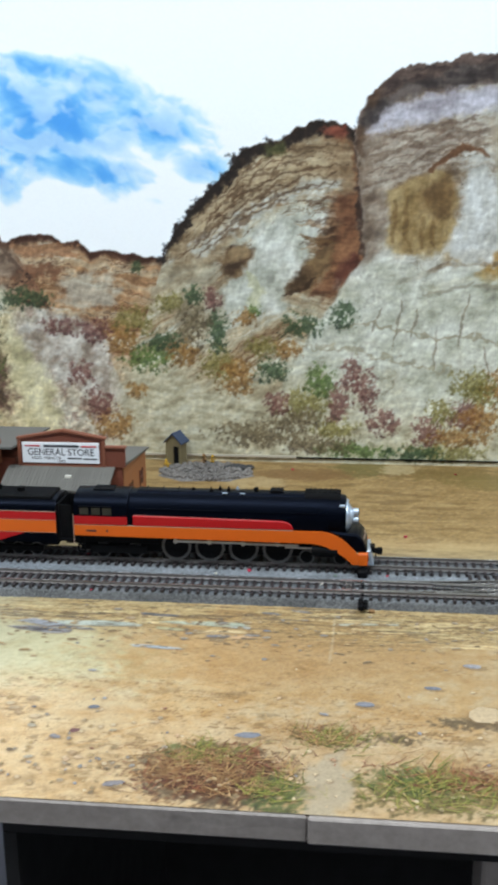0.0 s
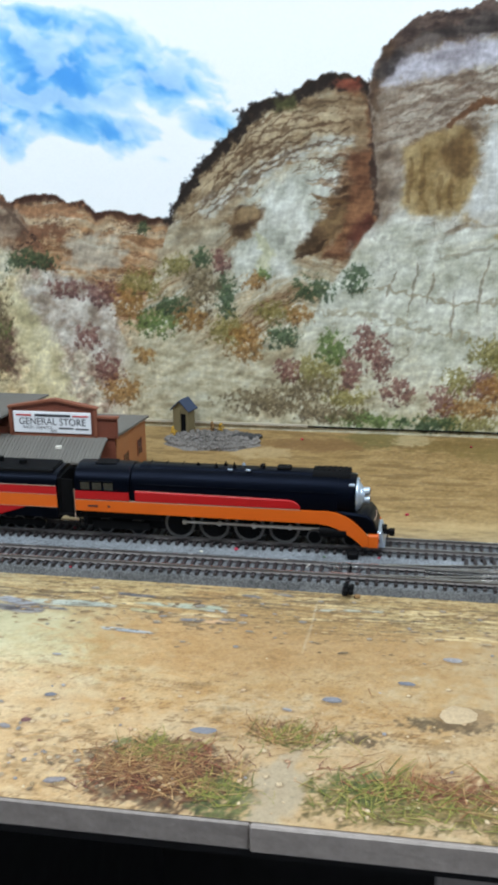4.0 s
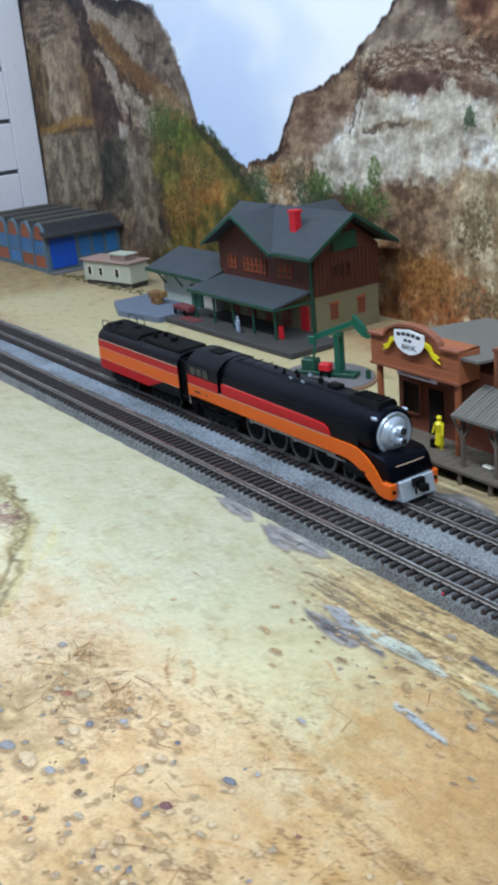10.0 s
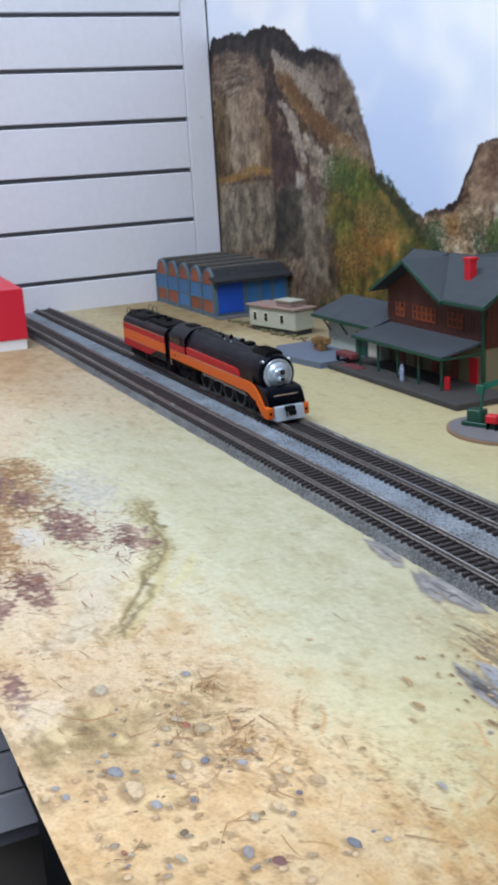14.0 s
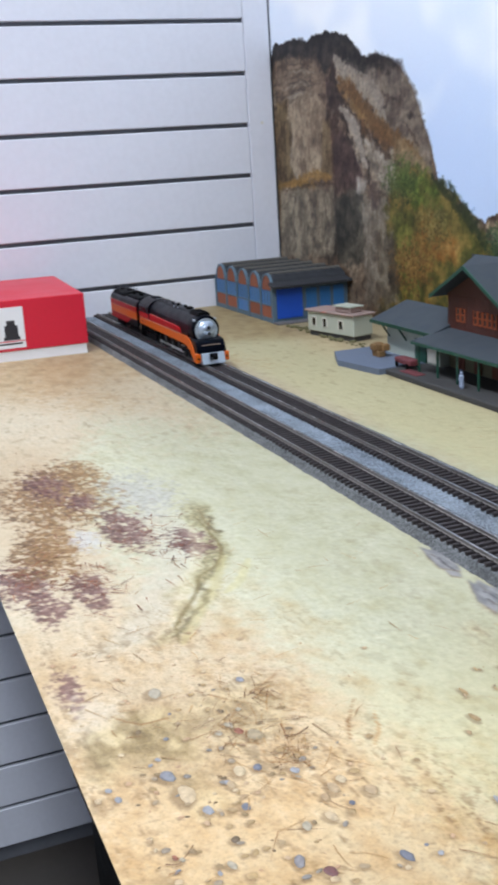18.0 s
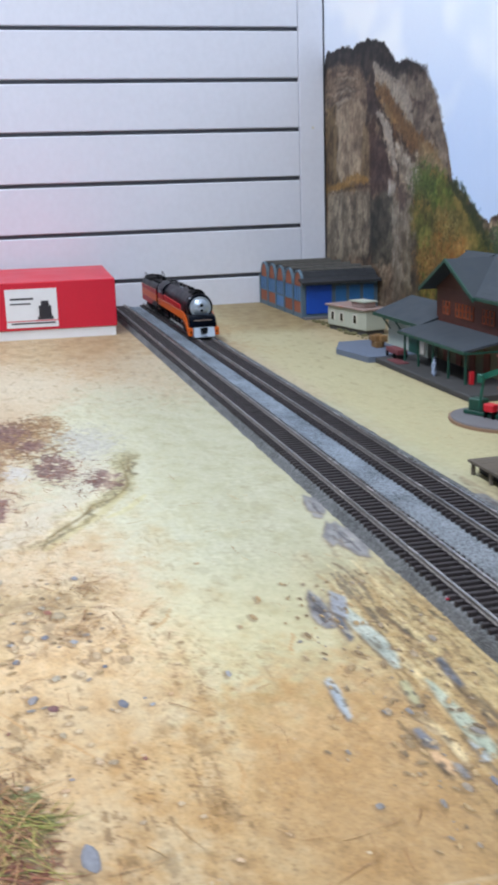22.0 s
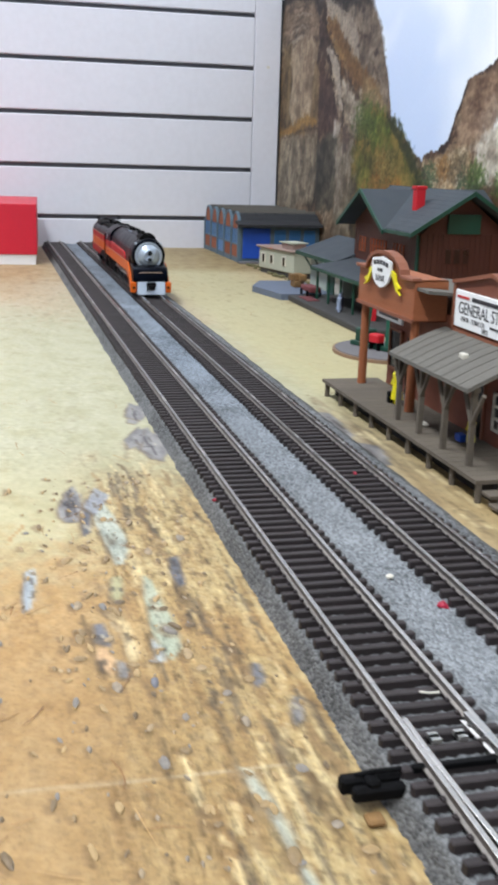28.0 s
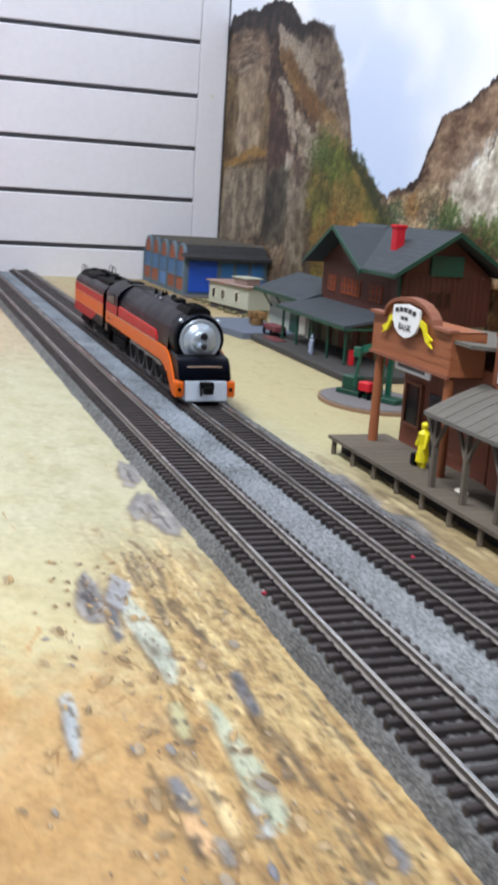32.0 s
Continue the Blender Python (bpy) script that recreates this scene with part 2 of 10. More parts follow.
RUST = mat("rusty_crates", (124, 93, 55), 0.8, var=0.3)
MAROON = mat("dark_red_goods", (104, 48, 52), 0.7, var=0.25)
FIGW = mat("pale_blue_cloth", (140, 152, 176), 0.7, var=0.1)
FIGB = mat("dark_cloth", (40, 44, 60), 0.7, var=0.2)
SKIN = mat("figure_tan", (196, 150, 120), 0.6, var=0.1)
REDBIT = mat("red_flower", (168, 28, 58), 0.6, var=0.2)
DARKPANE = mat("dark_brown_pane", (44, 20, 16), 0.3, var=0.2, bump=0)
STOREW = mat("tan_brown_siding", (150, 98, 58), 0.65, var=0.14, fine=700)
TUFTY = mat("dry_yellow_tuft", (176, 138, 44), 0.9, var=0.3)
SCRUBM = mat("grey_green_scrub", (104, 100, 68), 0.9, var=0.3)
GREENBIT = mat("green_flock", (60, 104, 40), 0.9, var=0.3)
WHITEBIT = mat("white_scrap", (206, 202, 190), 0.6, var=0.1)
CARDB = mat("brown_cardboard", (138, 104, 72), 0.8, var=0.12)
PIPEM = mat("pale_strip", (185, 176, 158), 0.6, var=0.12)
MURAL = print_mat("mural_print", 0.55, 0.03, 0.02, 420, 0.12)
SANDPRINT = print_mat("ground_print", 0.5, 0.10, 0.02, 620, 0.26)


# ---- mesh helpers ----
def box(bm, x0, x1, y0, y1, z0, z1):
    vs = [bm.verts.new((x, y, z)) for x in (x0, x1) for y in (y0, y1) for z in (z0, z1)]
    for f in ((0, 1, 3, 2), (4, 6, 7, 5), (0, 4, 5, 1), (2, 3, 7, 6), (0, 2, 6, 4), (1, 5, 7, 3)):
        bm.faces.new([vs[i] for i in f])
    return bm


def B(*boxes, bevel=0.0):
    bm = bmesh.new()
    for b in boxes:
        box(bm, *b)
    if bevel:
        bmesh.ops.bevel(bm, geom=bm.edges[:], offset=bevel, segments=1, affect="EDGES")
    return bm


def prism(bm, pts, axis, a0, a1):
    """Extrude an outline along an axis. The outline's two values are the other axes in x, y, z order."""
    def at(p, a):
        q = list(p)
        q.insert("xyz".index(axis), a)
        return q
    lo, hi = [bm.verts.new(at(p, a0)) for p in pts], [bm.verts.new(at(p, a1)) for p in pts]
    bm.faces.new(lo[::-1])
    bm.faces.new(hi)
    for i in range(len(pts)):
        j = (i + 1) % len(pts)
        bm.faces.new((lo[i], lo[j], hi[j], hi[i]))
    return bm


def P(pts, axis, a0, a1, bevel=0.0):
    bm = prism(bmesh.new(), pts, axis, a0, a1)
    if bevel:
        bmesh.ops.recalc_face_normals(bm, faces=bm.faces[:])
        bmesh.ops.bevel(bm, geom=bm.edges[:], offset=bevel, segments=1, affect="EDGES")
    return bm


def cyl(bm, p0, p1, r0, r1=None, seg=14):
    p0, p1 = Vector(p0), Vector(p1)
    r1 = r0 if r1 is None else r1
    q = (p1 - p0).to_track_quat("Z", "Y")
    ring = [(math.cos(2 * math.pi * i / seg), math.sin(2 * math.pi * i / seg)) for i in range(seg)]
    lo = [bm.verts.new(p0 + q @ Vector((r0 * c, r0 * s, 0))) for c, s in ring]
    hi = [bm.verts.new(p1 + q @ Vector((r1 * c, r1 * s, 0))) for c, s in ring]
    bm.faces.new(lo[::-1])
    bm.faces.new(hi)
    for i in range(seg):
        j = (i + 1) % seg
        bm.faces.new((lo[i], lo[j], hi[j], hi[i]))
    return bm


def C(p0, p1, r0, r1=None, seg=14):
    return cyl(bmesh.new(), p0, p1, r0, r1, seg)


def lathe(bm, profile, seg=32, y=0.0, z=0.0):
    """Turn a profile of (x, radius) round the x axis at y, z."""
    rows = []
    for x, r in profile:
        rows.append([bm.verts.new((x, y + r * math.cos(2 * math.pi * i / seg), z + r * math.sin(2 * math.pi * i / seg))) for i in range(seg)])
    for a, b in zip(rows, rows[1:]):
        for i in range(seg):
            j = (i + 1) % seg
            bm.faces.new((a[i], a[j], b[j], b[i]))
    bm.faces.new(rows[0][::-1])
    bm.faces.new(rows[-1])
    return bm


def tube(bm, pts, r, seg=6):
    for a, b in zip(pts, pts[1:]):
        cyl(bm, a, b, r, r, seg)
    return bm


def mesh_of(name, bm, material, smooth=False):
    bmesh.ops.recalc_face_normals(bm, faces=bm.faces[:])
    me = bpy.data.meshes.new(name)
    bm.to_mesh(me)
    bm.free()
    me.materials.append(material)
    if smooth:
        me.polygons.foreach_set("use_smooth", [True] * len(me.polygons))
        me.set_sharp_from_angle(angle=radians(38))
    return me


def part(name, bm, material, parent, label="", smooth=False, kind=""):
    ob = new(name, mesh_of(name, bm, material, smooth))
    ob.parent = parent
    return tagged(ob, label=label, kind=kind)


def thing(name, x, y, z, label, category, turn=0, group="", kind=""):
    ob = new(name)
    ob.matrix_basis = pose(x, y, z, 0, 0, turn)
    ob.empty_display_size = 0.02
    return tagged(ob, label, category, group, kind)


def solid(name, bm, material, label="", category="", kind="", group="", smooth=False):
    return tagged(new(name, mesh_of(name, bm, material, smooth)), label, category, group, kind)

# ---- printing: colour fields for the two printed sheets ----
TABLES = {}


def table(seed):
    if seed not in TABLES:
        a = np.random.RandomState(seed).rand(257, 257) * 2 * math.pi
        a[256], a[:, 256] = a[0], a[:, 0]
        TABLES[seed] = (np.cos(a), np.sin(a))
    return TABLES[seed]


def vnoise(x, y, seed):
    """Gradient noise, about 0 to 1."""
    gx, gy = table(seed)
    x, y = x + 1000.0, y + 1000.0
    xi, yi = np.floor(x).astype(np.int32), np.floor(y).astype(np.int32)
    fx, fy = x - xi, y - yi
    ux, uy = fx * fx * (3 - 2 * fx), fy * fy * (3 - 2 * fy)
    xi, yi = xi % 256, yi % 256

    def corner(i, j):
        k = (xi + i) * 257 + yi + j
        return gx.take(k) * (fx - i) + gy.take(k) * (fy - j)
    a = corner(0, 0) * (1 - ux) + corner(1, 0) * ux
    b = corner(0, 1) * (1 - ux) + corner(1, 1) * ux
    return 0.5 + 0.75 * (a * (1 - uy) + b * uy)


def fbm(x, y, seed, octaves=4, gain=0.55, turn=True):
    out, amp, total = 0, 1.0, 0.0
    for o in range(octaves):
        c, s = (math.cos(0.65 + 1.1 * o), math.sin(0.65 + 1.1 * o)) if turn else (1.0, 0.0)
        out = out + amp * vnoise((c * x - s * y) * 1.93**o + 7.3 * o, (s * x + c * y) * 1.93**o + 3.1 * o, seed + o)
        total += amp * amp
        amp *= gain
    return 0.5 + (out - sum(0.5 * gain**o for o in range(octaves))) / math.sqrt(total) * 0.85


def step(a, b, x):
    t = np.clip((x - a) / (b - a), 0, 1)
    return t * t * (3 - 2 * t)


def rgb(*c):
    return np.array(c, float)


def lay(C, colour, mask):
    C += (np.asarray(colour, float) - C) * mask[..., None]


def palette(t, *colours):
    t = np.clip(t, 0, 0.9999) * (len(colours) - 1)
    i = t.astype(int)
    f = (t - i)[..., None]
    cs = np.array(colours, float)
    return cs[i] * (1 - f) + cs[i + 1] * f


def blob(X, Y, x, y, rx, ry, seed, rough=0.9):
    """A ragged patch: 1 inside, 0 outside, with frayed edges."""
    out = np.zeros(X.shape)
    i = np.where(np.abs(X[0] - x) < 1.9 * rx)[0]
    j = np.where(np.abs(Y[:, 0] - y) < 1.9 * ry)[0]
    if len(i) < 2 or len(j) < 2:
        return out
    w = (slice(j[0], j[-1] + 1), slice(i[0], i[-1] + 1))
    X, Y = X[w], Y[w]
    u = X + 0.5 * rx * (fbm(X / rx * 1.3, Y / ry * 1.3, seed + 3, 3) - 0.5) * 2
    v = Y + 0.5 * ry * (fbm(X / rx * 1.3, Y / ry * 1.3, seed + 5, 3) - 0.5) * 2
    d = ((u - x) / rx) ** 2 + ((v - y) / ry) ** 2
    n = fbm(X * 110, Y * 130, seed, 4, 0.7)
    out[w] = step(-0.35, 0.6, 1 - d - rough * (n - 0.45) * 2.2)
    return out


def clump(C, X, Y, x, y, rx, ry, seed, *colours):
    """Bush or weed in the print: leaf flecks of several tones in a ragged outline."""
    i = np.where(np.abs(X[0] - x) < 1.5 * rx)[0]
    j = np.where(np.abs(Y[:, 0] - y) < 1.5 * ry)[0]
    if len(i) < 2 or len(j) < 2:
        return
    s = (slice(j[0], j[-1] + 1), slice(i[0], i[-1] + 1))
    x2, y2 = X[s], Y[s]
    d = ((x2 - x) / rx) ** 2 + ((y2 - y) / ry) ** 2
    n = 0.45 * fbm(x2 * 90, y2 * 90, seed, 4, 0.7) + 0.55 * fbm(x2 * 260, y2 * 210, seed + 3, 3, 0.7)
    m = step(0.0, 0.55, 0.72 - d - 3.4 * (n - 0.5))
    leaf = 0.55 * fbm(x2 * 230, y2 * 250, seed + 7, 3, 0.7) + 0.45 * n + 0.12 * np.clip((y2 - y) / ry, -1, 1)
    tone = palette(np.clip(0.5 + (leaf - 0.5) * 1.9, 0, 1), *colours)
    sub = C[s]
    sub += (tone - sub) * (m * (0.72 + 0.22 * step(0.4, 0.6, n)))[..., None]


def weeds(C, X, Y, seed, colours, *spots):
    for k, (x, y, rx, ry) in enumerate(spots):
        clump(C, X, Y, x, y, rx, ry, seed + 11 * k, *colours)


def relief(X, Y, fx, fy, seed, octaves=5, gain=0.62):
    """Light and shade of the photographed relief, lit from the upper left; about -2 to 2."""
    wx, wy = X + 0.25 / fx * fbm(X * fx * 0.7, Y * fy * 0.7, seed + 31, 2), Y + 0.25 / fy * fbm(X * fx * 0.7, Y * fy * 0.7, seed + 33, 2)
    same = fx == fy
    d = fbm(wx * fx, wy * fy, seed, octaves, gain, same) - fbm((wx - 0.0022) * fx, (wy + 0.0026) * fy, seed, octaves, gain, same)
    return np.clip(d / (d.std() + 1e-9), -2.2, 2.2)


def shade(C, R, amount, mask):
    C *= (1 + amount * R * mask)[..., None]


def strata(X, s, f, seed):
    """Bedding in a rock face: broad beds, thin beds, and dark seams between them."""
    a = fbm(X * 5, s * f, seed, 4, 0.6, False)
    b = fbm(X * 13, s * f * 3.1, seed + 9, 4, 0.7, False)
    seam = step(0.10, 0.02, np.abs(b - 0.60)) * step(0.42, 0.54, fbm(X * 20, s * 70, seed + 17, 4, 0.6))
    return 0.5 + 0.5 * np.tanh(4.5 * (a - 0.5)), b, seam


def sheet(name, X, Y, C, material, upright, at, grit=None, wash=None):
    """A grid sheet that carries its print as a colour of its own."""
    rows, cols = X.shape
    co = np.zeros((rows * cols, 3))
    co[:, 0] = X.ravel()
    if upright:
        co[:, 1], co[:, 2] = at, Y.ravel()
    else:
        co[:, 1], co[:, 2] = Y.ravel(), at
    me = bpy.data.meshes.new(name)
    k = np.arange(rows * cols).reshape(rows, cols)
    q = np.stack([k[:-1, :-1], k[:-1, 1:], k[1:, 1:], k[1:, :-1]], -1).reshape(-1, 4)
    me.vertices.add(len(co))
    me.vertices.foreach_set("co", co.ravel())
    me.loops.add(q.size)
    me.loops.foreach_set("vertex_index", q.ravel().astype(np.int32))
    me.polygons.add(len(q))
    me.polygons.foreach_set("loop_start", np.arange(0, q.size, 4, dtype=np.int32))
    me.update(calc_edges=True)
    c = np.clip(C, 4, 254) / 255
    c = ((c + 0.055) / 1.055) ** 2.4
    at2 = me.attributes.new("print", "FLOAT_COLOR", "POINT")
    full = np.ones((rows * cols, 4), np.float32)
    full[:, :3] = c.reshape(-1, 3)
    if grit is not None:
        full[:, 3] = grit.ravel()
    at2.data.foreach_set("color", full.ravel())
    if wash is not None:
        w = me.attributes.new("wash", "FLOAT", "POINT")
        w.data.foreach_set("value", wash.ravel().astype(np.float32))
    me.materials.append(material)
    return me


GREENS = (rgb(46, 56, 30), rgb(92, 110, 56), rgb(138, 150, 92))
DKGREEN = (rgb(36, 46, 34), rgb(66, 82, 54), rgb(106, 118, 82))
RUSTY = (rgb(84, 58, 34), rgb(150, 108, 60), rgb(194, 158, 104))
WINE = (rgb(72, 44, 42), rgb(118, 78, 70), rgb(176, 146, 126))
OLIVE = (rgb(78, 70, 38), rgb(130, 118, 66), rgb(176, 162, 108))
SCRUB = (rgb(66, 54, 42), rgb(114, 98, 72), rgb(164, 148, 118))


def near_line(X, Y, pts):
    """Distance to a line of points, and how far along it the nearest place lies (0 to 1)."""
    best, along = np.full(X.shape, 9.0), np.zeros(X.shape)
    n = len(pts) - 1
    for k, ((ax, ay), (bx, by)) in enumerate(zip(pts, pts[1:])):
        dx, dy = bx - ax, by - ay
        t = np.clip(((X - ax) * dx + (Y - ay) * dy) / (dx * dx + dy * dy + 1e-12), 0, 1)
        d = np.hypot(X - ax - t * dx, Y - ay - t * dy)
        along = np.where(d < best, (k + t) / n, along)
        best = np.minimum(best, d)
    return best, along


def window(X, Y, pts, margin):
    i = np.where((X[0] > min(p[0] for p in pts) - margin) & (X[0] < max(p[0] for p in pts) + margin))[0]
    j = np.where((Y[:, 0] > min(p[1] for p in pts) - margin) & (Y[:, 0] < max(p[1] for p in pts) + margin))[0]
    if len(i) < 2 or len(j) < 2:
        return None
    return slice(j[0], j[-1] + 1), slice(i[0], i[-1] + 1)


def patch(C, X, Y, pts, lo, hi, amount, soft, wob, grain, seed):
    """A form in the photograph: a closed outline with a wavering edge, filled with two tones along its grain."""
    w = window(X, Y, pts, soft + 1.5 * wob)
    if w is None:
        return
    x, y = X[w], Y[w]
    u = x + 2.4 * wob * (fbm(x * 55, y * 55, seed, 4, 0.7) - 0.5)
    v = y + 2.4 * wob * (fbm(x * 55 + 9, y * 55, seed + 2, 4, 0.7) - 0.5)
    ring = tuple(pts) + (pts[0],)
    d, _ = near_line(u, v, ring)
    inside = np.zeros(x.shape, bool)
    for (ax, ay), (bx, by) in zip(ring, ring[1:]):
        if ay != by:
            inside ^= ((ay > v) != (by > v)) & (u < (bx - ax) * (v - ay) / (by - ay) + ax)
    m = step(-soft, soft, np.where(inside, d, -d)) * amount
    tone = 0.5 * fbm(x * 0.6 * grain[0], y * grain[1], seed + 4, 4, 0.6, grain[0] == grain[1]) + 0.5 * fbm(x * 44, y * 44, seed + 6, 5, 0.62)
    lo, hi = rgb(*lo), rgb(*hi)
    sub = C[w]
    sub += (palette(0.5 + 1.9 * (tone - 0.5), 0.82 * lo, lo, 0.5 * (lo + hi), hi, 1.04 * hi) - sub) * m[..., None]


def stroke(C, X, Y, pts, half, colour, amount, wob, fray, seed):
    """A line in the photograph: ledge, crack, rib or stem, tapered to both ends."""
    w = window(X, Y, pts, 1.5 * half + 1.5 * wob)
    if w is None:
        return
    x, y = X[w], Y[w]
    u = x + 2.4 * wob * (fbm(x * 70, y * 70, seed, 3, 0.6) - 0.5)
    v = y + 2.4 * wob * (fbm(x * 70 + 5, y * 70, seed + 2, 3, 0.6) - 0.5)
    d, t = near_line(u, v, pts)
    wide = half * (1 - 0.6 * np.abs(2 * t - 1) ** 3)
    n = fbm(x * 170, y * 170, seed + 4, 3, 0.7)
    m = step(1.0, 0.35, d / wide + 1.6 * fray * (n - 0.5)) * amount
    sub = C[w]
    sub += (rgb(*colour) * (0.86 + 0.28 * n)[..., None] - sub) * m[..., None]


def beds(C, X, Y, top, low, count, dark, pale, half, amount, seed):
    """Bedding lines that follow a rock face from its upper to its lower edge."""
    rr = random.Random(seed)
    for k in range(count):
        f = (k + rr.uniform(0.2, 0.8)) / count
        a, b = rr.uniform(0, 0.3), rr.uniform(0.7, 1.0)
        pts = []
        for q in range(7):
            s = (a + (b - a) * q / 6) * (len(top) - 1)
            i = min(int(s), len(top) - 2)
            g = s - i
            at = [top[i][c] * (1 - g) + top[i + 1][c] * g for c in (0, 1)]
            s = (a + (b - a) * q / 6) * (len(low) - 1)
            i = min(int(s), len(low) - 2)
            g = s - i
            to = [low[i][c] * (1 - g) + low[i + 1][c] * g for c in (0, 1)]
            pts.append((at[0] * (1 - f) + to[0] * f, at[1] * (1 - f) + to[1] * f))
        wide = half * rr.uniform(0.5, 1.5)
        stroke(C, X, Y, pts, wide, dark, amount * rr.uniform(0.7, 1.2), 0.004, 0.7, seed + 20 * k)
        if k % 2:
            stroke(C, X, Y, [(x, y - 1.6 * wide) for x, y in pts], 1.3 * wide, pale, amount, 0.004, 0.8, seed + 20 * k + 9)


def corner_cliff_forms(C, X, Z):
    patch(C, X, Z, ((-1.371, 0.359), (-1.317, 0.362), (-1.240, 0.350), (-1.206, 0.322), (-1.208, 0.299), (-1.266, 0.307), (-1.336, 0.303), (-1.376, 0.294)), (114, 96, 80), (170, 148, 126), 0.85, 0.0040, 0.0060, (30, 90), 6007)
    beds(C, X, Z, ((-1.368, 0.354), (-1.284, 0.350), (-1.215, 0.335)), ((-1.373, 0.298), (-1.288, 0.310), (-1.208, 0.301)), 6, (92, 78, 66), (186, 174, 156), 0.0022, 0.55, 6078)
    patch(C, X, Z, ((-1.376, 0.299), (-1.336, 0.301), (-1.323, 0.258), (-1.336, 0.207), (-1.321, 0.183), (-1.379, 0.183)), (88, 70, 48), (150, 128, 92), 0.90, 0.0040, 0.0060, (90, 20), 6085)
    patch(C, X, Z, ((-1.334, 0.296), (-1.272, 0.306), (-1.214, 0.296), (-1.204, 0.270), (-1.224, 0.245), (-1.228, 0.206), (-1.224, 0.188), (-1.308, 0.187), (-1.336, 0.207), (-1.321, 0.249), (-1.342, 0.273)), (146, 126, 106), (200, 180, 152), 0.92, 0.0050, 0.0060, (60, 14), 6092)
    patch(C, X, Z, ((-1.217, 0.267), (-1.194, 0.266), (-1.189, 0.205), (-1.198, 0.183), (-1.228, 0.188), (-1.221, 0.241)), (110, 90, 64), (160, 138, 104), 0.85, 0.0040, 0.0040, (90, 20), 6099)
    stroke(C, X, Z, ((-1.367, 0.176), (-1.303, 0.183), (-1.256, 0.192), (-1.198, 0.188)), 0.0100, (168, 128, 66), 0.75, 0.0040, 0.60, 6106)
    stroke(C, X, Z, ((-1.368, 0.169), (-1.292, 0.175), (-1.193, 0.181)), 0.0030, (92, 74, 54), 0.70, 0.0040, 0.60, 6113)
    patch(C, X, Z, ((-1.381, 0.168), (-1.270, 0.173), (-1.194, 0.174), (-1.182, 0.135), (-1.202, 0.079), (-1.389, 0.068)), (118, 106, 90), (178, 164, 140), 0.85, 0.0060, 0.0080, (60, 24), 6120)
    stroke(C, X, Z, ((-1.322, 0.169), (-1.333, 0.130), (-1.329, 0.081)), 0.0040, (96, 84, 74), 0.60, 0.0080, 0.60, 6127)
    stroke(C, X, Z, ((-1.268, 0.165), (-1.258, 0.123), (-1.271, 0.075)), 0.0040, (96, 84, 74), 0.60, 0.0080, 0.60, 6134)
    stroke(C, X, Z, ((-1.227, 0.161), (-1.210, 0.116), (-1.222, 0.078)), 0.0040, (96, 84, 74), 0.60, 0.0080, 0.60, 6141)
    patch(C, X, Z, ((-1.238, 0.367), (-1.172, 0.372), (-1.126, 0.355), (-1.091, 0.331), (-1.101, 0.317), (-1.142, 0.328), (-1.179, 0.344), (-1.201, 0.321), (-1.225, 0.340)), (44, 40, 40), (82, 72, 66), 0.92, 0.0040, 0.0060, (80, 60), 6148)
    patch(C, X, Z, ((-1.375, 0.375), (-1.315, 0.378), (-1.246, 0.371), (-1.238, 0.352), (-1.299, 0.361), (-1.371, 0.360)), (46, 42, 42), (88, 78, 72), 0.85, 0.0050, 0.0080, (80, 60), 6155)
    patch(C, X, Z, ((-1.085, 0.335), (-1.052, 0.337), (-0.997, 0.320), (-0.994, 0.311), (-1.053, 0.322), (-1.079, 0.319)), (46, 40, 40), (80, 68, 62), 0.85, 0.0040, 0.0060, (80, 60), 6162)
    patch(C, X, Z, ((-1.206, 0.324), (-1.177, 0.313), (-1.159, 0.289), (-1.170, 0.275), (-1.197, 0.281), (-1.203, 0.302)), (60, 46, 44), (98, 80, 72), 0.90, 0.0040, 0.0050, (60, 60), 6169)
    patch(C, X, Z, ((-1.185, 0.248), (-1.153, 0.251), (-1.126, 0.221), (-1.101, 0.191), (-1.130, 0.173), (-1.184, 0.168), (-1.188, 0.209)), (70, 52, 50), (112, 90, 80), 0.92, 0.0050, 0.0060, (60, 30), 6176)
    patch(C, X, Z, ((-1.185, 0.166), (-1.107, 0.171), (-1.091, 0.129), (-1.113, 0.076), (-1.182, 0.072), (-1.194, 0.116)), (54, 52, 46), (104, 98, 84), 0.85, 0.0060, 0.0100, (60, 30), 6183)
    patch(C, X, Z, ((-1.087, 0.323), (-0.997, 0.317), (-0.961, 0.279), (-0.939, 0.234), (-0.926, 0.190), (-0.986, 0.210), (-1.033, 0.246), (-1.055, 0.286)), (108, 94, 84), (160, 146, 130), 0.85, 0.0060, 0.0080, (50, 50), 6190)
    stroke(C, X, Z, ((-1.174, 0.342), (-1.128, 0.319), (-1.081, 0.295), (-1.052, 0.270), (-1.039, 0.256)), 0.0170, (182, 170, 154), 0.90, 0.0060, 0.60, 6197)
    stroke(C, X, Z, ((-1.092, 0.316), (-1.059, 0.292), (-1.042, 0.262)), 0.0120, (170, 158, 144), 0.80, 0.0060, 0.60, 6204)
    stroke(C, X, Z, ((-1.167, 0.316), (-1.130, 0.297), (-1.091, 0.268), (-1.033, 0.240), (-0.956, 0.213)), 0.0160, (132, 100, 64), 0.90, 0.0070, 0.60, 6211)
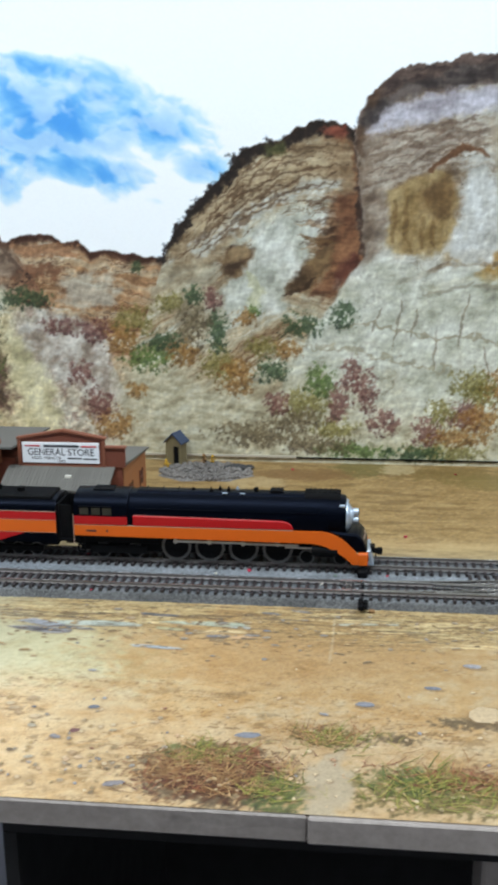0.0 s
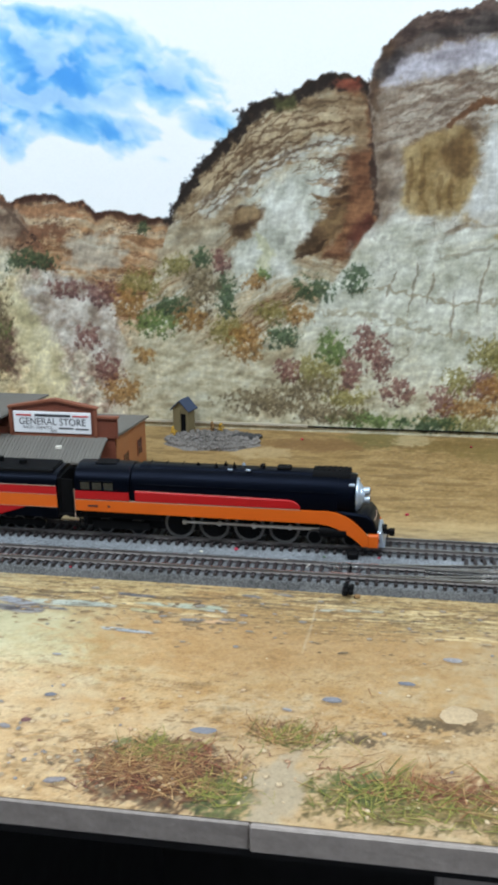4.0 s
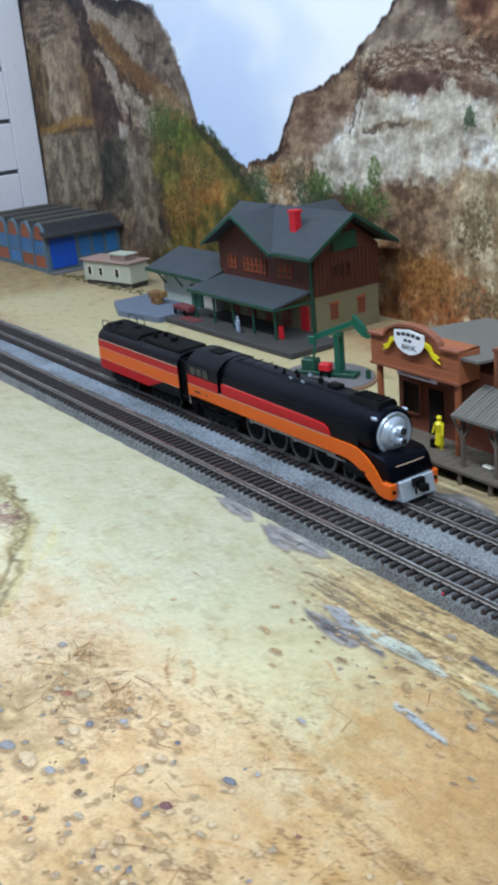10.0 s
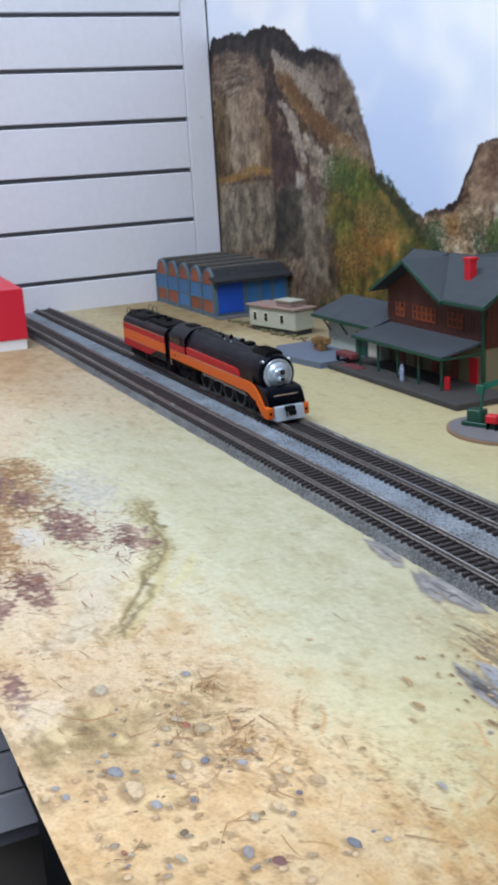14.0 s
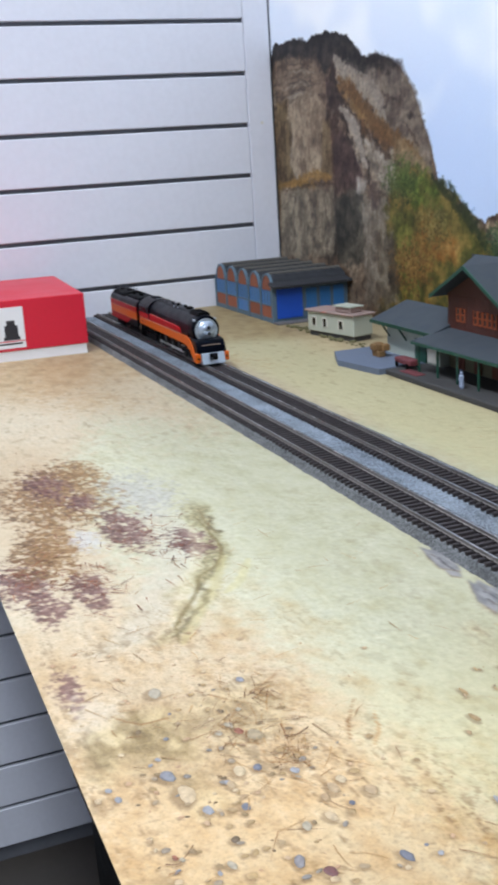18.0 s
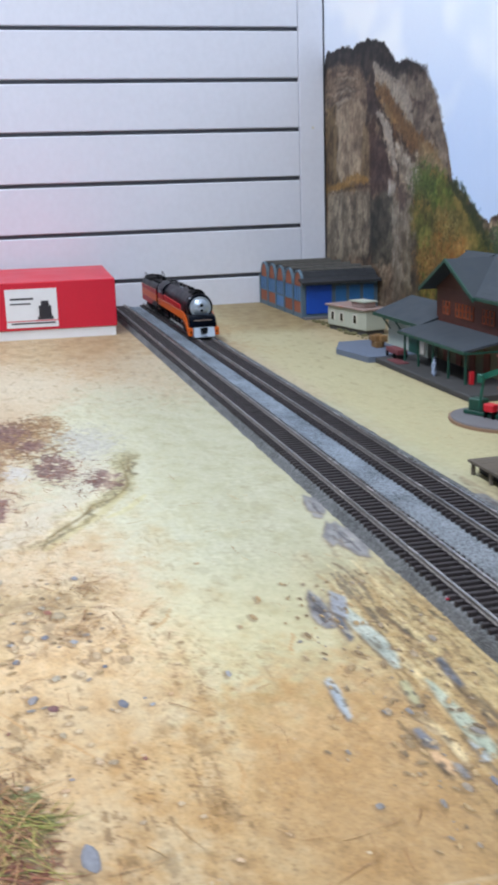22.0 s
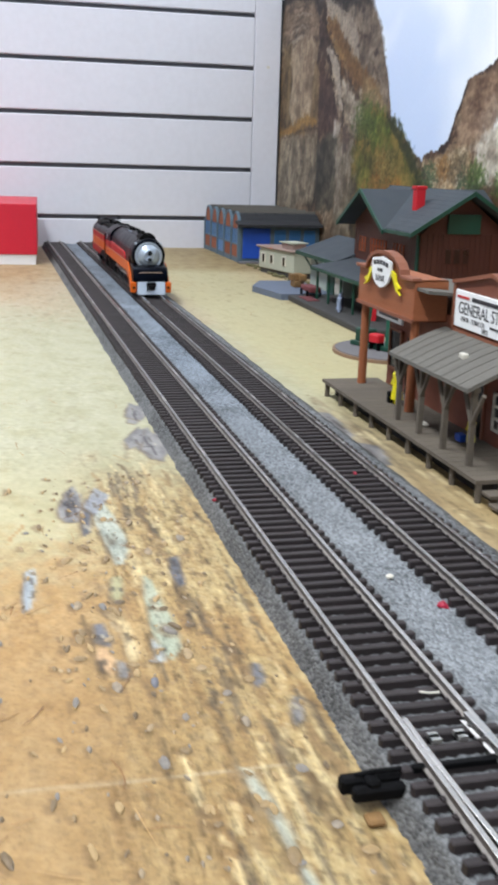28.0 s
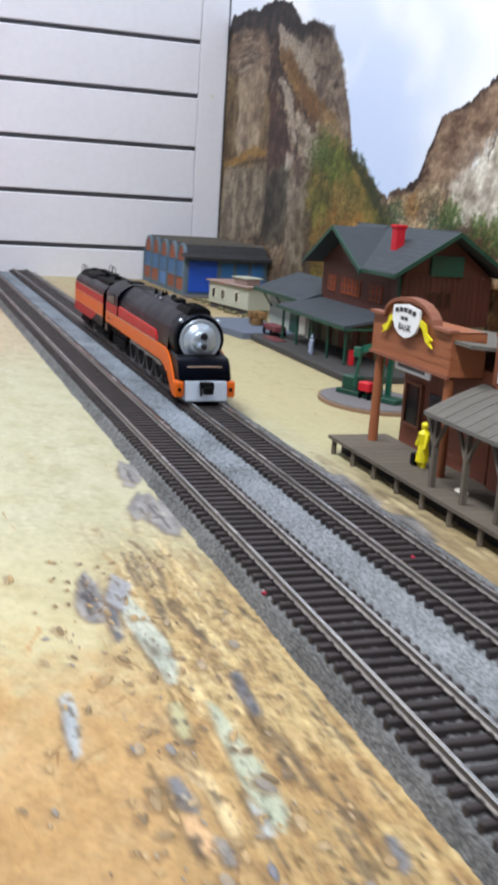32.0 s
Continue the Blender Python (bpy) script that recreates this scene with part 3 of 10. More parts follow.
    stroke(C, X, Z, ((-1.168, 0.306), (-1.118, 0.274), (-1.083, 0.252)), 0.0070, (166, 132, 84), 0.70, 0.0060, 0.60, 6218)
    stroke(C, X, Z, ((-1.163, 0.280), (-1.124, 0.258), (-1.107, 0.229), (-1.090, 0.200)), 0.0120, (186, 174, 160), 0.90, 0.0060, 0.60, 6225)
    stroke(C, X, Z, ((-1.180, 0.328), (-1.169, 0.294), (-1.118, 0.266)), 0.0040, (58, 46, 42), 0.70, 0.0050, 0.60, 6232)
    stroke(C, X, Z, ((-1.096, 0.261), (-1.076, 0.232), (-1.018, 0.207)), 0.0040, (78, 60, 48), 0.70, 0.0060, 0.60, 6239)
    patch(C, X, Z, ((-1.091, 0.240), (-1.055, 0.223), (-1.018, 0.203), (-0.988, 0.168), (-1.000, 0.156), (-1.037, 0.167), (-1.078, 0.195), (-1.089, 0.220)), (150, 136, 120), (206, 196, 180), 0.90, 0.0060, 0.0100, (60, 26), 6246)
    patch(C, X, Z, ((-1.021, 0.236), (-0.956, 0.217), (-0.931, 0.190), (-0.987, 0.195), (-1.018, 0.210)), (140, 116, 84), (176, 152, 114), 0.75, 0.0060, 0.0080, (60, 60), 6253)
    patch(C, X, Z, ((-1.036, 0.313), (-1.029, 0.316), (-1.022, 0.312), (-1.029, 0.309)), (52, 42, 40), (72, 58, 52), 0.90, 0.0030, 0.0030, (60, 60), 6260)
    patch(C, X, Z, ((-1.027, 0.282), (-1.018, 0.285), (-1.010, 0.281), (-1.019, 0.277)), (52, 42, 40), (72, 58, 52), 0.90, 0.0030, 0.0030, (60, 60), 6267)
    patch(C, X, Z, ((-0.984, 0.259), (-0.976, 0.262), (-0.969, 0.258), (-0.977, 0.254)), (52, 42, 40), (72, 58, 52), 0.90, 0.0030, 0.0030, (60, 60), 6274)
    patch(C, X, Z, ((-1.046, 0.273), (-1.041, 0.275), (-1.036, 0.272), (-1.041, 0.270)), (52, 42, 40), (72, 58, 52), 0.90, 0.0030, 0.0030, (60, 60), 6281)
    patch(C, X, Z, ((-1.160, 0.299), (-1.153, 0.302), (-1.147, 0.298), (-1.154, 0.296)), (52, 42, 40), (72, 58, 52), 0.90, 0.0030, 0.0030, (60, 60), 6288)
    stroke(C, X, Z, ((-1.047, 0.291), (-1.031, 0.284), (-1.035, 0.273)), 0.0040, (84, 66, 56), 0.60, 0.0040, 0.60, 6295)
    stroke(C, X, Z, ((-0.996, 0.255), (-0.970, 0.236), (-0.955, 0.220)), 0.0030, (92, 74, 60), 0.60, 0.0040, 0.60, 6302)
    patch(C, X, Z, ((-1.108, 0.154), (-1.037, 0.163), (-1.006, 0.124), (-1.018, 0.029), (-1.107, 0.020), (-1.107, 0.094)), (110, 98, 84), (168, 158, 142), 0.85, 0.0080, 0.0120, (60, 18), 6309)
    patch(C, X, Z, ((-1.043, 0.123), (-1.010, 0.120), (-1.009, 0.047), (-1.039, 0.036)), (56, 48, 40), (96, 84, 66), 0.80, 0.0060, 0.0100, (60, 20), 6316)
    patch(C, X, Z, ((-1.087, 0.187), (-1.057, 0.183), (-1.054, 0.151), (-1.081, 0.148)), (70, 56, 54), (120, 102, 92), 0.70, 0.0050, 0.0080, (60, 60), 6323)
    patch(C, X, Z, ((-1.119, 0.187), (-1.088, 0.183), (-1.102, 0.166), (-1.121, 0.171)), (186, 176, 164), (216, 208, 198), 0.80, 0.0040, 0.0050, (60, 60), 6330)
    # scrub on its flank
    patch(C, X, Z, ((-1.011, 0.195), (-0.956, 0.196), (-0.920, 0.183), (-0.873, 0.158), (-0.819, 0.111), (-0.860, 0.087), (-0.931, 0.042), (-1.001, 0.031), (-1.015, 0.099), (-1.046, 0.143)), (84, 84, 40), (148, 124, 66), 0.92, 0.0080, 0.0140, (50, 34), 6337)
    patch(C, X, Z, ((-1.007, 0.193), (-0.949, 0.192), (-0.913, 0.172), (-0.921, 0.150), (-0.973, 0.156), (-1.003, 0.175)), (74, 92, 34), (132, 146, 66), 0.85, 0.0100, 0.0140, (110, 80), 6344)
    patch(C, X, Z, ((-0.958, 0.141), (-0.914, 0.139), (-0.873, 0.115), (-0.874, 0.093), (-0.922, 0.090), (-0.966, 0.118)), (146, 92, 42), (186, 140, 80), 0.80, 0.0120, 0.0140, (90, 60), 6351)
    patch(C, X, Z, ((-1.029, 0.147), (-0.989, 0.140), (-0.967, 0.094), (-0.961, 0.047), (-1.001, 0.039), (-1.015, 0.099)), (82, 88, 36), (142, 140, 70), 0.80, 0.0100, 0.0140, (100, 60), 6358)
    patch(C, X, Z, ((-0.957, 0.172), (-0.893, 0.151), (-0.847, 0.120), (-0.887, 0.125), (-0.943, 0.146)), (92, 82, 44), (132, 112, 62), 0.60, 0.0100, 0.0120, (100, 60), 6365)
    stroke(C, X, Z, ((-0.927, 0.187), (-0.886, 0.165), (-0.847, 0.138), (-0.822, 0.111)), 0.0120, (50, 56, 34), 0.75, 0.0080, 0.60, 6372)


def left_mountain_forms(C, X, Z):
    patch(C, X, Z, ((-0.617, 0.261), (-0.573, 0.285), (-0.536, 0.297), (-0.502, 0.293), (-0.486, 0.273), (-0.479, 0.252), (-0.531, 0.254), (-0.601, 0.250)), (122, 104, 90), (180, 160, 140), 0.85, 0.0040, 0.0070, (40, 60), 6379)
    patch(C, X, Z, ((-0.539, 0.294), (-0.516, 0.297), (-0.502, 0.291), (-0.495, 0.273), (-0.519, 0.279), (-0.536, 0.284)), (76, 60, 54), (116, 96, 84), 0.80, 0.0040, 0.0060, (60, 60), 6386)
    patch(C, X, Z, ((-0.493, 0.289), (-0.442, 0.301), (-0.396, 0.295), (-0.375, 0.279), (-0.354, 0.261), (-0.344, 0.238), (-0.368, 0.230), (-0.395, 0.240), (-0.412, 0.253), (-0.459, 0.261), (-0.487, 0.275)), (112, 80, 60), (172, 132, 102), 0.90, 0.0040, 0.0070, (50, 80), 6393)
    patch(C, X, Z, ((-0.482, 0.289), (-0.460, 0.291), (-0.449, 0.281), (-0.458, 0.269), (-0.476, 0.275)), (84, 54, 42), (116, 78, 60), 0.80, 0.0040, 0.0060, (60, 60), 6400)
    stroke(C, X, Z, ((-0.445, 0.300), (-0.407, 0.296), (-0.380, 0.283), (-0.351, 0.263), (-0.345, 0.240)), 0.0070, (56, 42, 38), 0.90, 0.0040, 0.60, 6407)
    beds(C, X, Z, ((-0.615, 0.255), (-0.537, 0.256), (-0.473, 0.252), (-0.395, 0.240)), ((-0.618, 0.219), (-0.548, 0.230), (-0.484, 0.217), (-0.399, 0.204)), 9, (98, 74, 60), (204, 184, 162), 0.0022, 0.60, 6478)
    patch(C, X, Z, ((-0.584, 0.227), (-0.545, 0.232), (-0.502, 0.226), (-0.509, 0.213), (-0.555, 0.209), (-0.579, 0.215)), (78, 56, 50), (118, 90, 78), 0.92, 0.0030, 0.0050, (30, 80), 6485)
    patch(C, X, Z, ((-0.485, 0.229), (-0.439, 0.222), (-0.404, 0.213), (-0.411, 0.204), (-0.454, 0.204), (-0.484, 0.212)), (100, 76, 62), (150, 122, 100), 0.75, 0.0050, 0.0070, (30, 80), 6492)
    patch(C, X, Z, ((-0.390, 0.238), (-0.345, 0.230), (-0.311, 0.218), (-0.298, 0.194), (-0.327, 0.187), (-0.370, 0.202), (-0.398, 0.218)), (128, 108, 90), (186, 166, 142), 0.80, 0.0050, 0.0080, (40, 70), 6499)
    stroke(C, X, Z, ((-0.345, 0.235), (-0.319, 0.222), (-0.302, 0.196)), 0.0040, (86, 66, 54), 0.60, 0.0040, 0.60, 6506)
    patch(C, X, Z, ((-0.618, 0.209), (-0.579, 0.215), (-0.552, 0.208), (-0.510, 0.216), (-0.496, 0.223), (-0.483, 0.210), (-0.441, 0.202), (-0.382, 0.193), (-0.375, 0.181), (-0.426, 0.175), (-0.479, 0.178), (-0.491, 0.151), (-0.515, 0.135), (-0.571, 0.137), (-0.626, 0.120), (-0.688, 0.122), (-0.690, 0.156), (-0.629, 0.184)), (174, 158, 138), (228, 216, 196), 0.93, 0.0050, 0.0100, (60, 60), 6513)
    patch(C, X, Z, ((-0.618, 0.183), (-0.576, 0.192), (-0.521, 0.190), (-0.518, 0.182), (-0.577, 0.182)), (132, 112, 88), (176, 154, 124), 0.75, 0.0040, 0.0060, (60, 60), 6520)
    stroke(C, X, Z, ((-0.618, 0.179), (-0.580, 0.186), (-0.549, 0.186)), 0.0030, (92, 74, 62), 0.70, 0.0040, 0.60, 6527)
    stroke(C, X, Z, ((-0.617, 0.249), (-0.620, 0.211), (-0.638, 0.174)), 0.0030, (76, 60, 52), 0.60, 0.0060, 0.60, 6534)
    stroke(C, X, Z, ((-0.638, 0.231), (-0.640, 0.195)), 0.0030, (76, 60, 52), 0.60, 0.0060, 0.60, 6541)
    stroke(C, X, Z, ((-0.602, 0.246), (-0.620, 0.190)), 0.0030, (76, 60, 52), 0.60, 0.0060, 0.60, 6548)
    patch(C, X, Z, ((-0.724, 0.216), (-0.674, 0.225), (-0.642, 0.239), (-0.620, 0.256), (-0.625, 0.211), (-0.645, 0.179), (-0.693, 0.156), (-0.738, 0.155)), (112, 84, 66), (176, 146, 118), 0.80, 0.0050, 0.0080, (40, 70), 6555)
    stroke(C, X, Z, ((-0.724, 0.217), (-0.678, 0.225), (-0.641, 0.242), (-0.618, 0.261)), 0.0060, (58, 46, 42), 0.80, 0.0040, 0.60, 6562)
    patch(C, X, Z, ((-0.601, 0.130), (-0.515, 0.136), (-0.486, 0.123), (-0.503, 0.075), (-0.552, 0.077), (-0.601, 0.090)), (98, 74, 56), (166, 136, 106), 0.75, 0.0080, 0.0140, (110, 90), 6569)
    patch(C, X, Z, ((-0.480, 0.144), (-0.406, 0.135), (-0.404, 0.088), (-0.371, 0.051), (-0.361, 0.021), (-0.443, 0.017), (-0.502, 0.032), (-0.499, 0.102)), (150, 128, 98), (212, 194, 160), 0.88, 0.0100, 0.0120, (110, 26), 6576)
    stroke(C, X, Z, ((-0.450, 0.130), (-0.442, 0.085), (-0.435, 0.034)), 0.0070, (122, 98, 70), 0.50, 0.0120, 0.90, 6583)
    stroke(C, X, Z, ((-0.419, 0.127), (-0.411, 0.078), (-0.396, 0.038)), 0.0070, (122, 98, 70), 0.50, 0.0120, 0.90, 6590)
    stroke(C, X, Z, ((-0.470, 0.124), (-0.478, 0.083), (-0.467, 0.041)), 0.0070, (122, 98, 70), 0.50, 0.0120, 0.90, 6597)
    patch(C, X, Z, ((-0.565, 0.059), (-0.505, 0.059), (-0.434, 0.045), (-0.430, 0.019), (-0.534, 0.007), (-0.569, 0.014)), (140, 88, 54), (186, 138, 92), 0.80, 0.0080, 0.0140, (90, 60), 6604)
    patch(C, X, Z, ((-0.593, 0.074), (-0.564, 0.070), (-0.570, 0.008), (-0.602, -0.001)), (74, 50, 36), (126, 92, 64), 0.75, 0.0060, 0.0120, (60, 60), 6611)
    patch(C, X, Z, ((-0.405, 0.140), (-0.352, 0.143), (-0.331, 0.113), (-0.316, 0.066), (-0.324, 0.053), (-0.364, 0.057), (-0.391, 0.094)), (72, 50, 46), (132, 100, 84), 0.85, 0.0080, 0.0140, (140, 90), 6618)
    patch(C, X, Z, ((-0.360, 0.182), (-0.322, 0.178), (-0.318, 0.151), (-0.335, 0.141), (-0.351, 0.159)), (198, 188, 160), (226, 216, 192), 0.85, 0.0060, 0.0080, (60, 60), 6625)
    patch(C, X, Z, ((-0.330, 0.137), (-0.308, 0.133), (-0.283, 0.098), (-0.268, 0.057), (-0.259, 0.014), (-0.309, 0.007), (-0.312, 0.067)), (196, 182, 140), (224, 212, 174), 0.88, 0.0080, 0.0100, (50, 40), 6632)
    patch(C, X, Z, ((-0.313, 0.147), (-0.275, 0.158), (-0.239, 0.146), (-0.210, 0.113), (-0.206, 0.086), (-0.196, 0.060), (-0.237, 0.065), (-0.267, 0.080), (-0.298, 0.115)), (156, 138, 120), (212, 202, 188), 0.85, 0.0070, 0.0100, (110, 90), 6639)


def mid_cliff_forms(C, X, Z):
    patch(C, X, Z, ((-0.149, 0.220), (-0.112, 0.261), (-0.075, 0.294), (-0.033, 0.315), (-0.003, 0.324), (0.032, 0.316), (0.038, 0.269), (0.017, 0.269), (-0.033, 0.263), (-0.064, 0.247), (-0.084, 0.225), (-0.106, 0.200), (-0.142, 0.195)), (132, 108, 80), (190, 168, 134), 0.85, 0.0040, 0.0060, (16, 110), 6646)
    patch(C, X, Z, ((-0.131, 0.220), (-0.084, 0.251), (-0.043, 0.273), (-0.003, 0.285), (0.023, 0.282), (0.017, 0.274), (-0.023, 0.267), (-0.061, 0.250), (-0.084, 0.230), (-0.121, 0.208)), (180, 174, 158), (216, 212, 200), 0.88, 0.0040, 0.0060, (20, 90), 6653)
    beds(C, X, Z, ((-0.151, 0.220), (-0.114, 0.258), (-0.073, 0.296), (-0.033, 0.315), (0.036, 0.321)), ((-0.137, 0.198), (-0.095, 0.228), (-0.063, 0.250), (-0.023, 0.269), (0.034, 0.276)), 13, (92, 68, 48), (198, 178, 146), 0.0021, 0.60, 6724)
    patch(C, X, Z, ((-0.058, 0.244), (-0.018, 0.254), (0.013, 0.249), (-0.000, 0.225), (-0.012, 0.205), (-0.028, 0.181), (-0.033, 0.158), (-0.057, 0.152), (-0.088, 0.153), (-0.093, 0.163), (-0.084, 0.185), (-0.064, 0.214)), (186, 182, 164), (226, 222, 208), 0.93, 0.0050, 0.0060, (70, 24), 6731)
    stroke(C, X, Z, ((-0.069, 0.195), (-0.059, 0.175), (-0.068, 0.159)), 0.0080, (196, 188, 140), 0.50, 0.0040, 0.60, 6738)
    beds(C, X, Z, ((-0.023, 0.269), (0.007, 0.270), (0.037, 0.269)), ((-0.018, 0.220), (0.017, 0.220), (0.045, 0.217)), 8, (88, 62, 44), (176, 140, 104), 0.0020, 0.55, 6809)
    stroke(C, X, Z, ((-0.018, 0.231), (-0.003, 0.227), (0.017, 0.224)), 0.0040, (120, 90, 58), 0.70, 0.0040, 0.60, 6816)
    patch(C, X, Z, ((0.017, 0.269), (0.038, 0.271), (0.043, 0.220), (0.051, 0.205), (0.029, 0.185), (0.016, 0.174), (-0.006, 0.171), (0.011, 0.200), (0.020, 0.230)), (104, 70, 50), (156, 112, 80), 0.88, 0.0040, 0.0060, (20, 100), 6823)
    patch(C, X, Z, ((0.021, 0.205), (0.037, 0.217), (0.049, 0.206), (0.029, 0.185), (0.017, 0.180)), (84, 48, 40), (116, 72, 58), 0.80, 0.0040, 0.0050, (60, 60), 6830)
    patch(C, X, Z, ((-0.032, 0.174), (-0.024, 0.190), (-0.009, 0.209), (0.017, 0.226), (0.013, 0.204), (-0.002, 0.187), (-0.016, 0.177)), (98, 76, 54), (142, 114, 80), 0.92, 0.0030, 0.0050, (40, 80), 6837)
    stroke(C, X, Z, ((-0.032, 0.173), (-0.018, 0.178), (-0.002, 0.189)), 0.0035, (70, 52, 38), 0.85, 0.0030, 0.60, 6844)
    patch(C, X, Z, ((-0.101, 0.204), (-0.084, 0.220), (-0.068, 0.224), (-0.064, 0.214), (-0.082, 0.192), (-0.095, 0.191)), (112, 88, 62), (158, 132, 98), 0.90, 0.0030, 0.0050, (60, 60), 6851)
    patch(C, X, Z, ((-0.097, 0.198), (-0.079, 0.206), (-0.066, 0.213), (-0.072, 0.203), (-0.085, 0.192), (-0.094, 0.192)), (64, 50, 38), (94, 72, 54), 0.90, 0.0030, 0.0040, (60, 60), 6858)
    patch(C, X, Z, ((-0.156, 0.200), (-0.136, 0.205), (-0.100, 0.200), (-0.093, 0.170), (-0.097, 0.138), (-0.139, 0.138), (-0.169, 0.169)), (148, 132, 106), (194, 180, 152), 0.75, 0.0080, 0.0120, (60, 60), 6865)
    stroke(C, X, Z, ((-0.156, 0.206), (-0.146, 0.226), (-0.114, 0.264), (-0.082, 0.294), (-0.075, 0.307), (-0.033, 0.319), (-0.003, 0.333), (0.032, 0.326)), 0.0075, (52, 42, 36), 0.92, 0.0060, 0.90, 6872)
    patch(C, X, Z, ((-0.055, 0.315), (-0.033, 0.320), (-0.030, 0.310), (-0.050, 0.306)), (70, 72, 42), (104, 100, 62), 0.80, 0.0040, 0.0060, (60, 60), 6879)
    patch(C, X, Z, ((-0.000, 0.332), (0.019, 0.336), (0.031, 0.327), (0.017, 0.323)), (132, 72, 54), (170, 106, 84), 0.85, 0.0030, 0.0040, (60, 60), 6886)
    stroke(C, X, Z, ((0.035, 0.331), (0.040, 0.297), (0.041, 0.259), (0.045, 0.220), (0.049, 0.205)), 0.0060, (66, 50, 42), 0.85, 0.0030, 0.60, 6893)


def right_cliff_forms(C, X, Z):
    patch(C, X, Z, ((0.039, 0.335), (0.060, 0.358), (0.084, 0.371), (0.131, 0.384), (0.190, 0.387), (0.191, 0.374), (0.150, 0.371), (0.113, 0.366), (0.079, 0.357), (0.060, 0.346), (0.047, 0.329)), (62, 54, 50), (116, 104, 96), 0.85, 0.0040, 0.0060, (30, 90), 6900)
    patch(C, X, Z, ((0.047, 0.329), (0.075, 0.352), (0.122, 0.363), (0.191, 0.369), (0.192, 0.349), (0.123, 0.339), (0.075, 0.331), (0.050, 0.321)), (168, 158, 160), (206, 198, 202), 0.88, 0.0040, 0.0070, (40, 60), 6907)
    patch(C, X, Z, ((0.044, 0.319), (0.075, 0.329), (0.123, 0.336), (0.152, 0.337), (0.158, 0.310), (0.129, 0.308), (0.105, 0.294), (0.071, 0.278), (0.067, 0.239), (0.062, 0.220), (0.047, 0.215), (0.043, 0.269)), (132, 112, 94), (188, 172, 152), 0.80, 0.0060, 0.0080, (34, 70), 6914)
    beds(C, X, Z, ((0.044, 0.319), (0.075, 0.329), (0.123, 0.338), (0.192, 0.347)), ((0.044, 0.274), (0.071, 0.283), (0.115, 0.299), (0.194, 0.315)), 8, (108, 86, 70), (196, 182, 164), 0.0022, 0.50, 6985)
    patch(C, X, Z, ((0.156, 0.338), (0.192, 0.347), (0.199, 0.205), (0.184, 0.205), (0.177, 0.253), (0.165, 0.301)), (168, 150, 126), (208, 196, 176), 0.80, 0.0060, 0.0060, (60, 20), 6992)
    patch(C, X, Z, ((0.066, 0.269), (0.074, 0.277), (0.088, 0.285), (0.110, 0.291), (0.123, 0.292), (0.132, 0.279), (0.135, 0.262), (0.132, 0.239), (0.118, 0.217), (0.097, 0.211), (0.075, 0.212), (0.066, 0.225), (0.070, 0.244)), (138, 112, 72), (188, 162, 116), 0.93, 0.0040, 0.0050, (70, 12), 6999)
    patch(C, X, Z, ((0.096, 0.273), (0.110, 0.286), (0.123, 0.289), (0.131, 0.275), (0.131, 0.254), (0.116, 0.244), (0.101, 0.254)), (98, 74, 48), (142, 112, 74), 0.80, 0.0080, 0.0060, (70, 14), 7006)
    stroke(C, X, Z, ((0.086, 0.268), (0.084, 0.239), (0.090, 0.215)), 0.0040, (112, 86, 54), 0.50, 0.0030, 0.60, 7013)
    stroke(C, X, Z, ((0.101, 0.249), (0.100, 0.220)), 0.0040, (112, 86, 54), 0.50, 0.0030, 0.60, 7020)
    stroke(C, X, Z, ((0.111, 0.244), (0.112, 0.220)), 0.0040, (112, 86, 54), 0.50, 0.0030, 0.60, 7027)
    stroke(C, X, Z, ((0.074, 0.264), (0.073, 0.225)), 0.0040, (112, 86, 54), 0.50, 0.0030, 0.60, 7034)
    stroke(C, X, Z, ((0.105, 0.292), (0.119, 0.302), (0.136, 0.312), (0.155, 0.309), (0.161, 0.304)), 0.0045, (112, 76, 50), 0.85, 0.0030, 0.60, 7041)
    patch(C, X, Z, ((0.122, 0.292), (0.143, 0.301), (0.146, 0.286), (0.138, 0.280)), (98, 78, 60), (140, 118, 92), 0.80, 0.0040, 0.0050, (60, 60), 7048)
    patch(C, X, Z, ((0.140, 0.297), (0.158, 0.303), (0.170, 0.282), (0.177, 0.252), (0.176, 0.219), (0.167, 0.204), (0.133, 0.207), (0.125, 0.219), (0.136, 0.246), (0.141, 0.272)), (196, 190, 178), (224, 220, 212), 0.92, 0.0050, 0.0050, (70, 20), 7055)
    stroke(C, X, Z, ((0.176, 0.277), (0.182, 0.244), (0.182, 0.205)), 0.0035, (88, 70, 52), 0.75, 0.0030, 0.60, 7062)
    stroke(C, X, Z, ((0.181, 0.315), (0.187, 0.268), (0.188, 0.205)), 0.0050, (150, 124, 88), 0.60, 0.0040, 0.60, 7069)
    stroke(C, X, Z, ((0.154, 0.194), (0.177, 0.195), (0.200, 0.189)), 0.0130, (172, 132, 66), 0.85, 0.0030, 0.50, 7076)
    stroke(C, X, Z, ((0.106, 0.178), (0.128, 0.183), (0.151, 0.191)), 0.0050, (196, 180, 144), 0.80, 0.0020, 0.60, 7083)
    stroke(C, X, Z, ((0.103, 0.174), (0.133, 0.179), (0.151, 0.187)), 0.0030, (96, 74, 50), 0.85, 0.0020, 0.60, 7090)
    stroke(C, X, Z, ((0.153, 0.183), (0.201, 0.180)), 0.0030, (104, 78, 48), 0.70, 0.0020, 0.60, 7097)
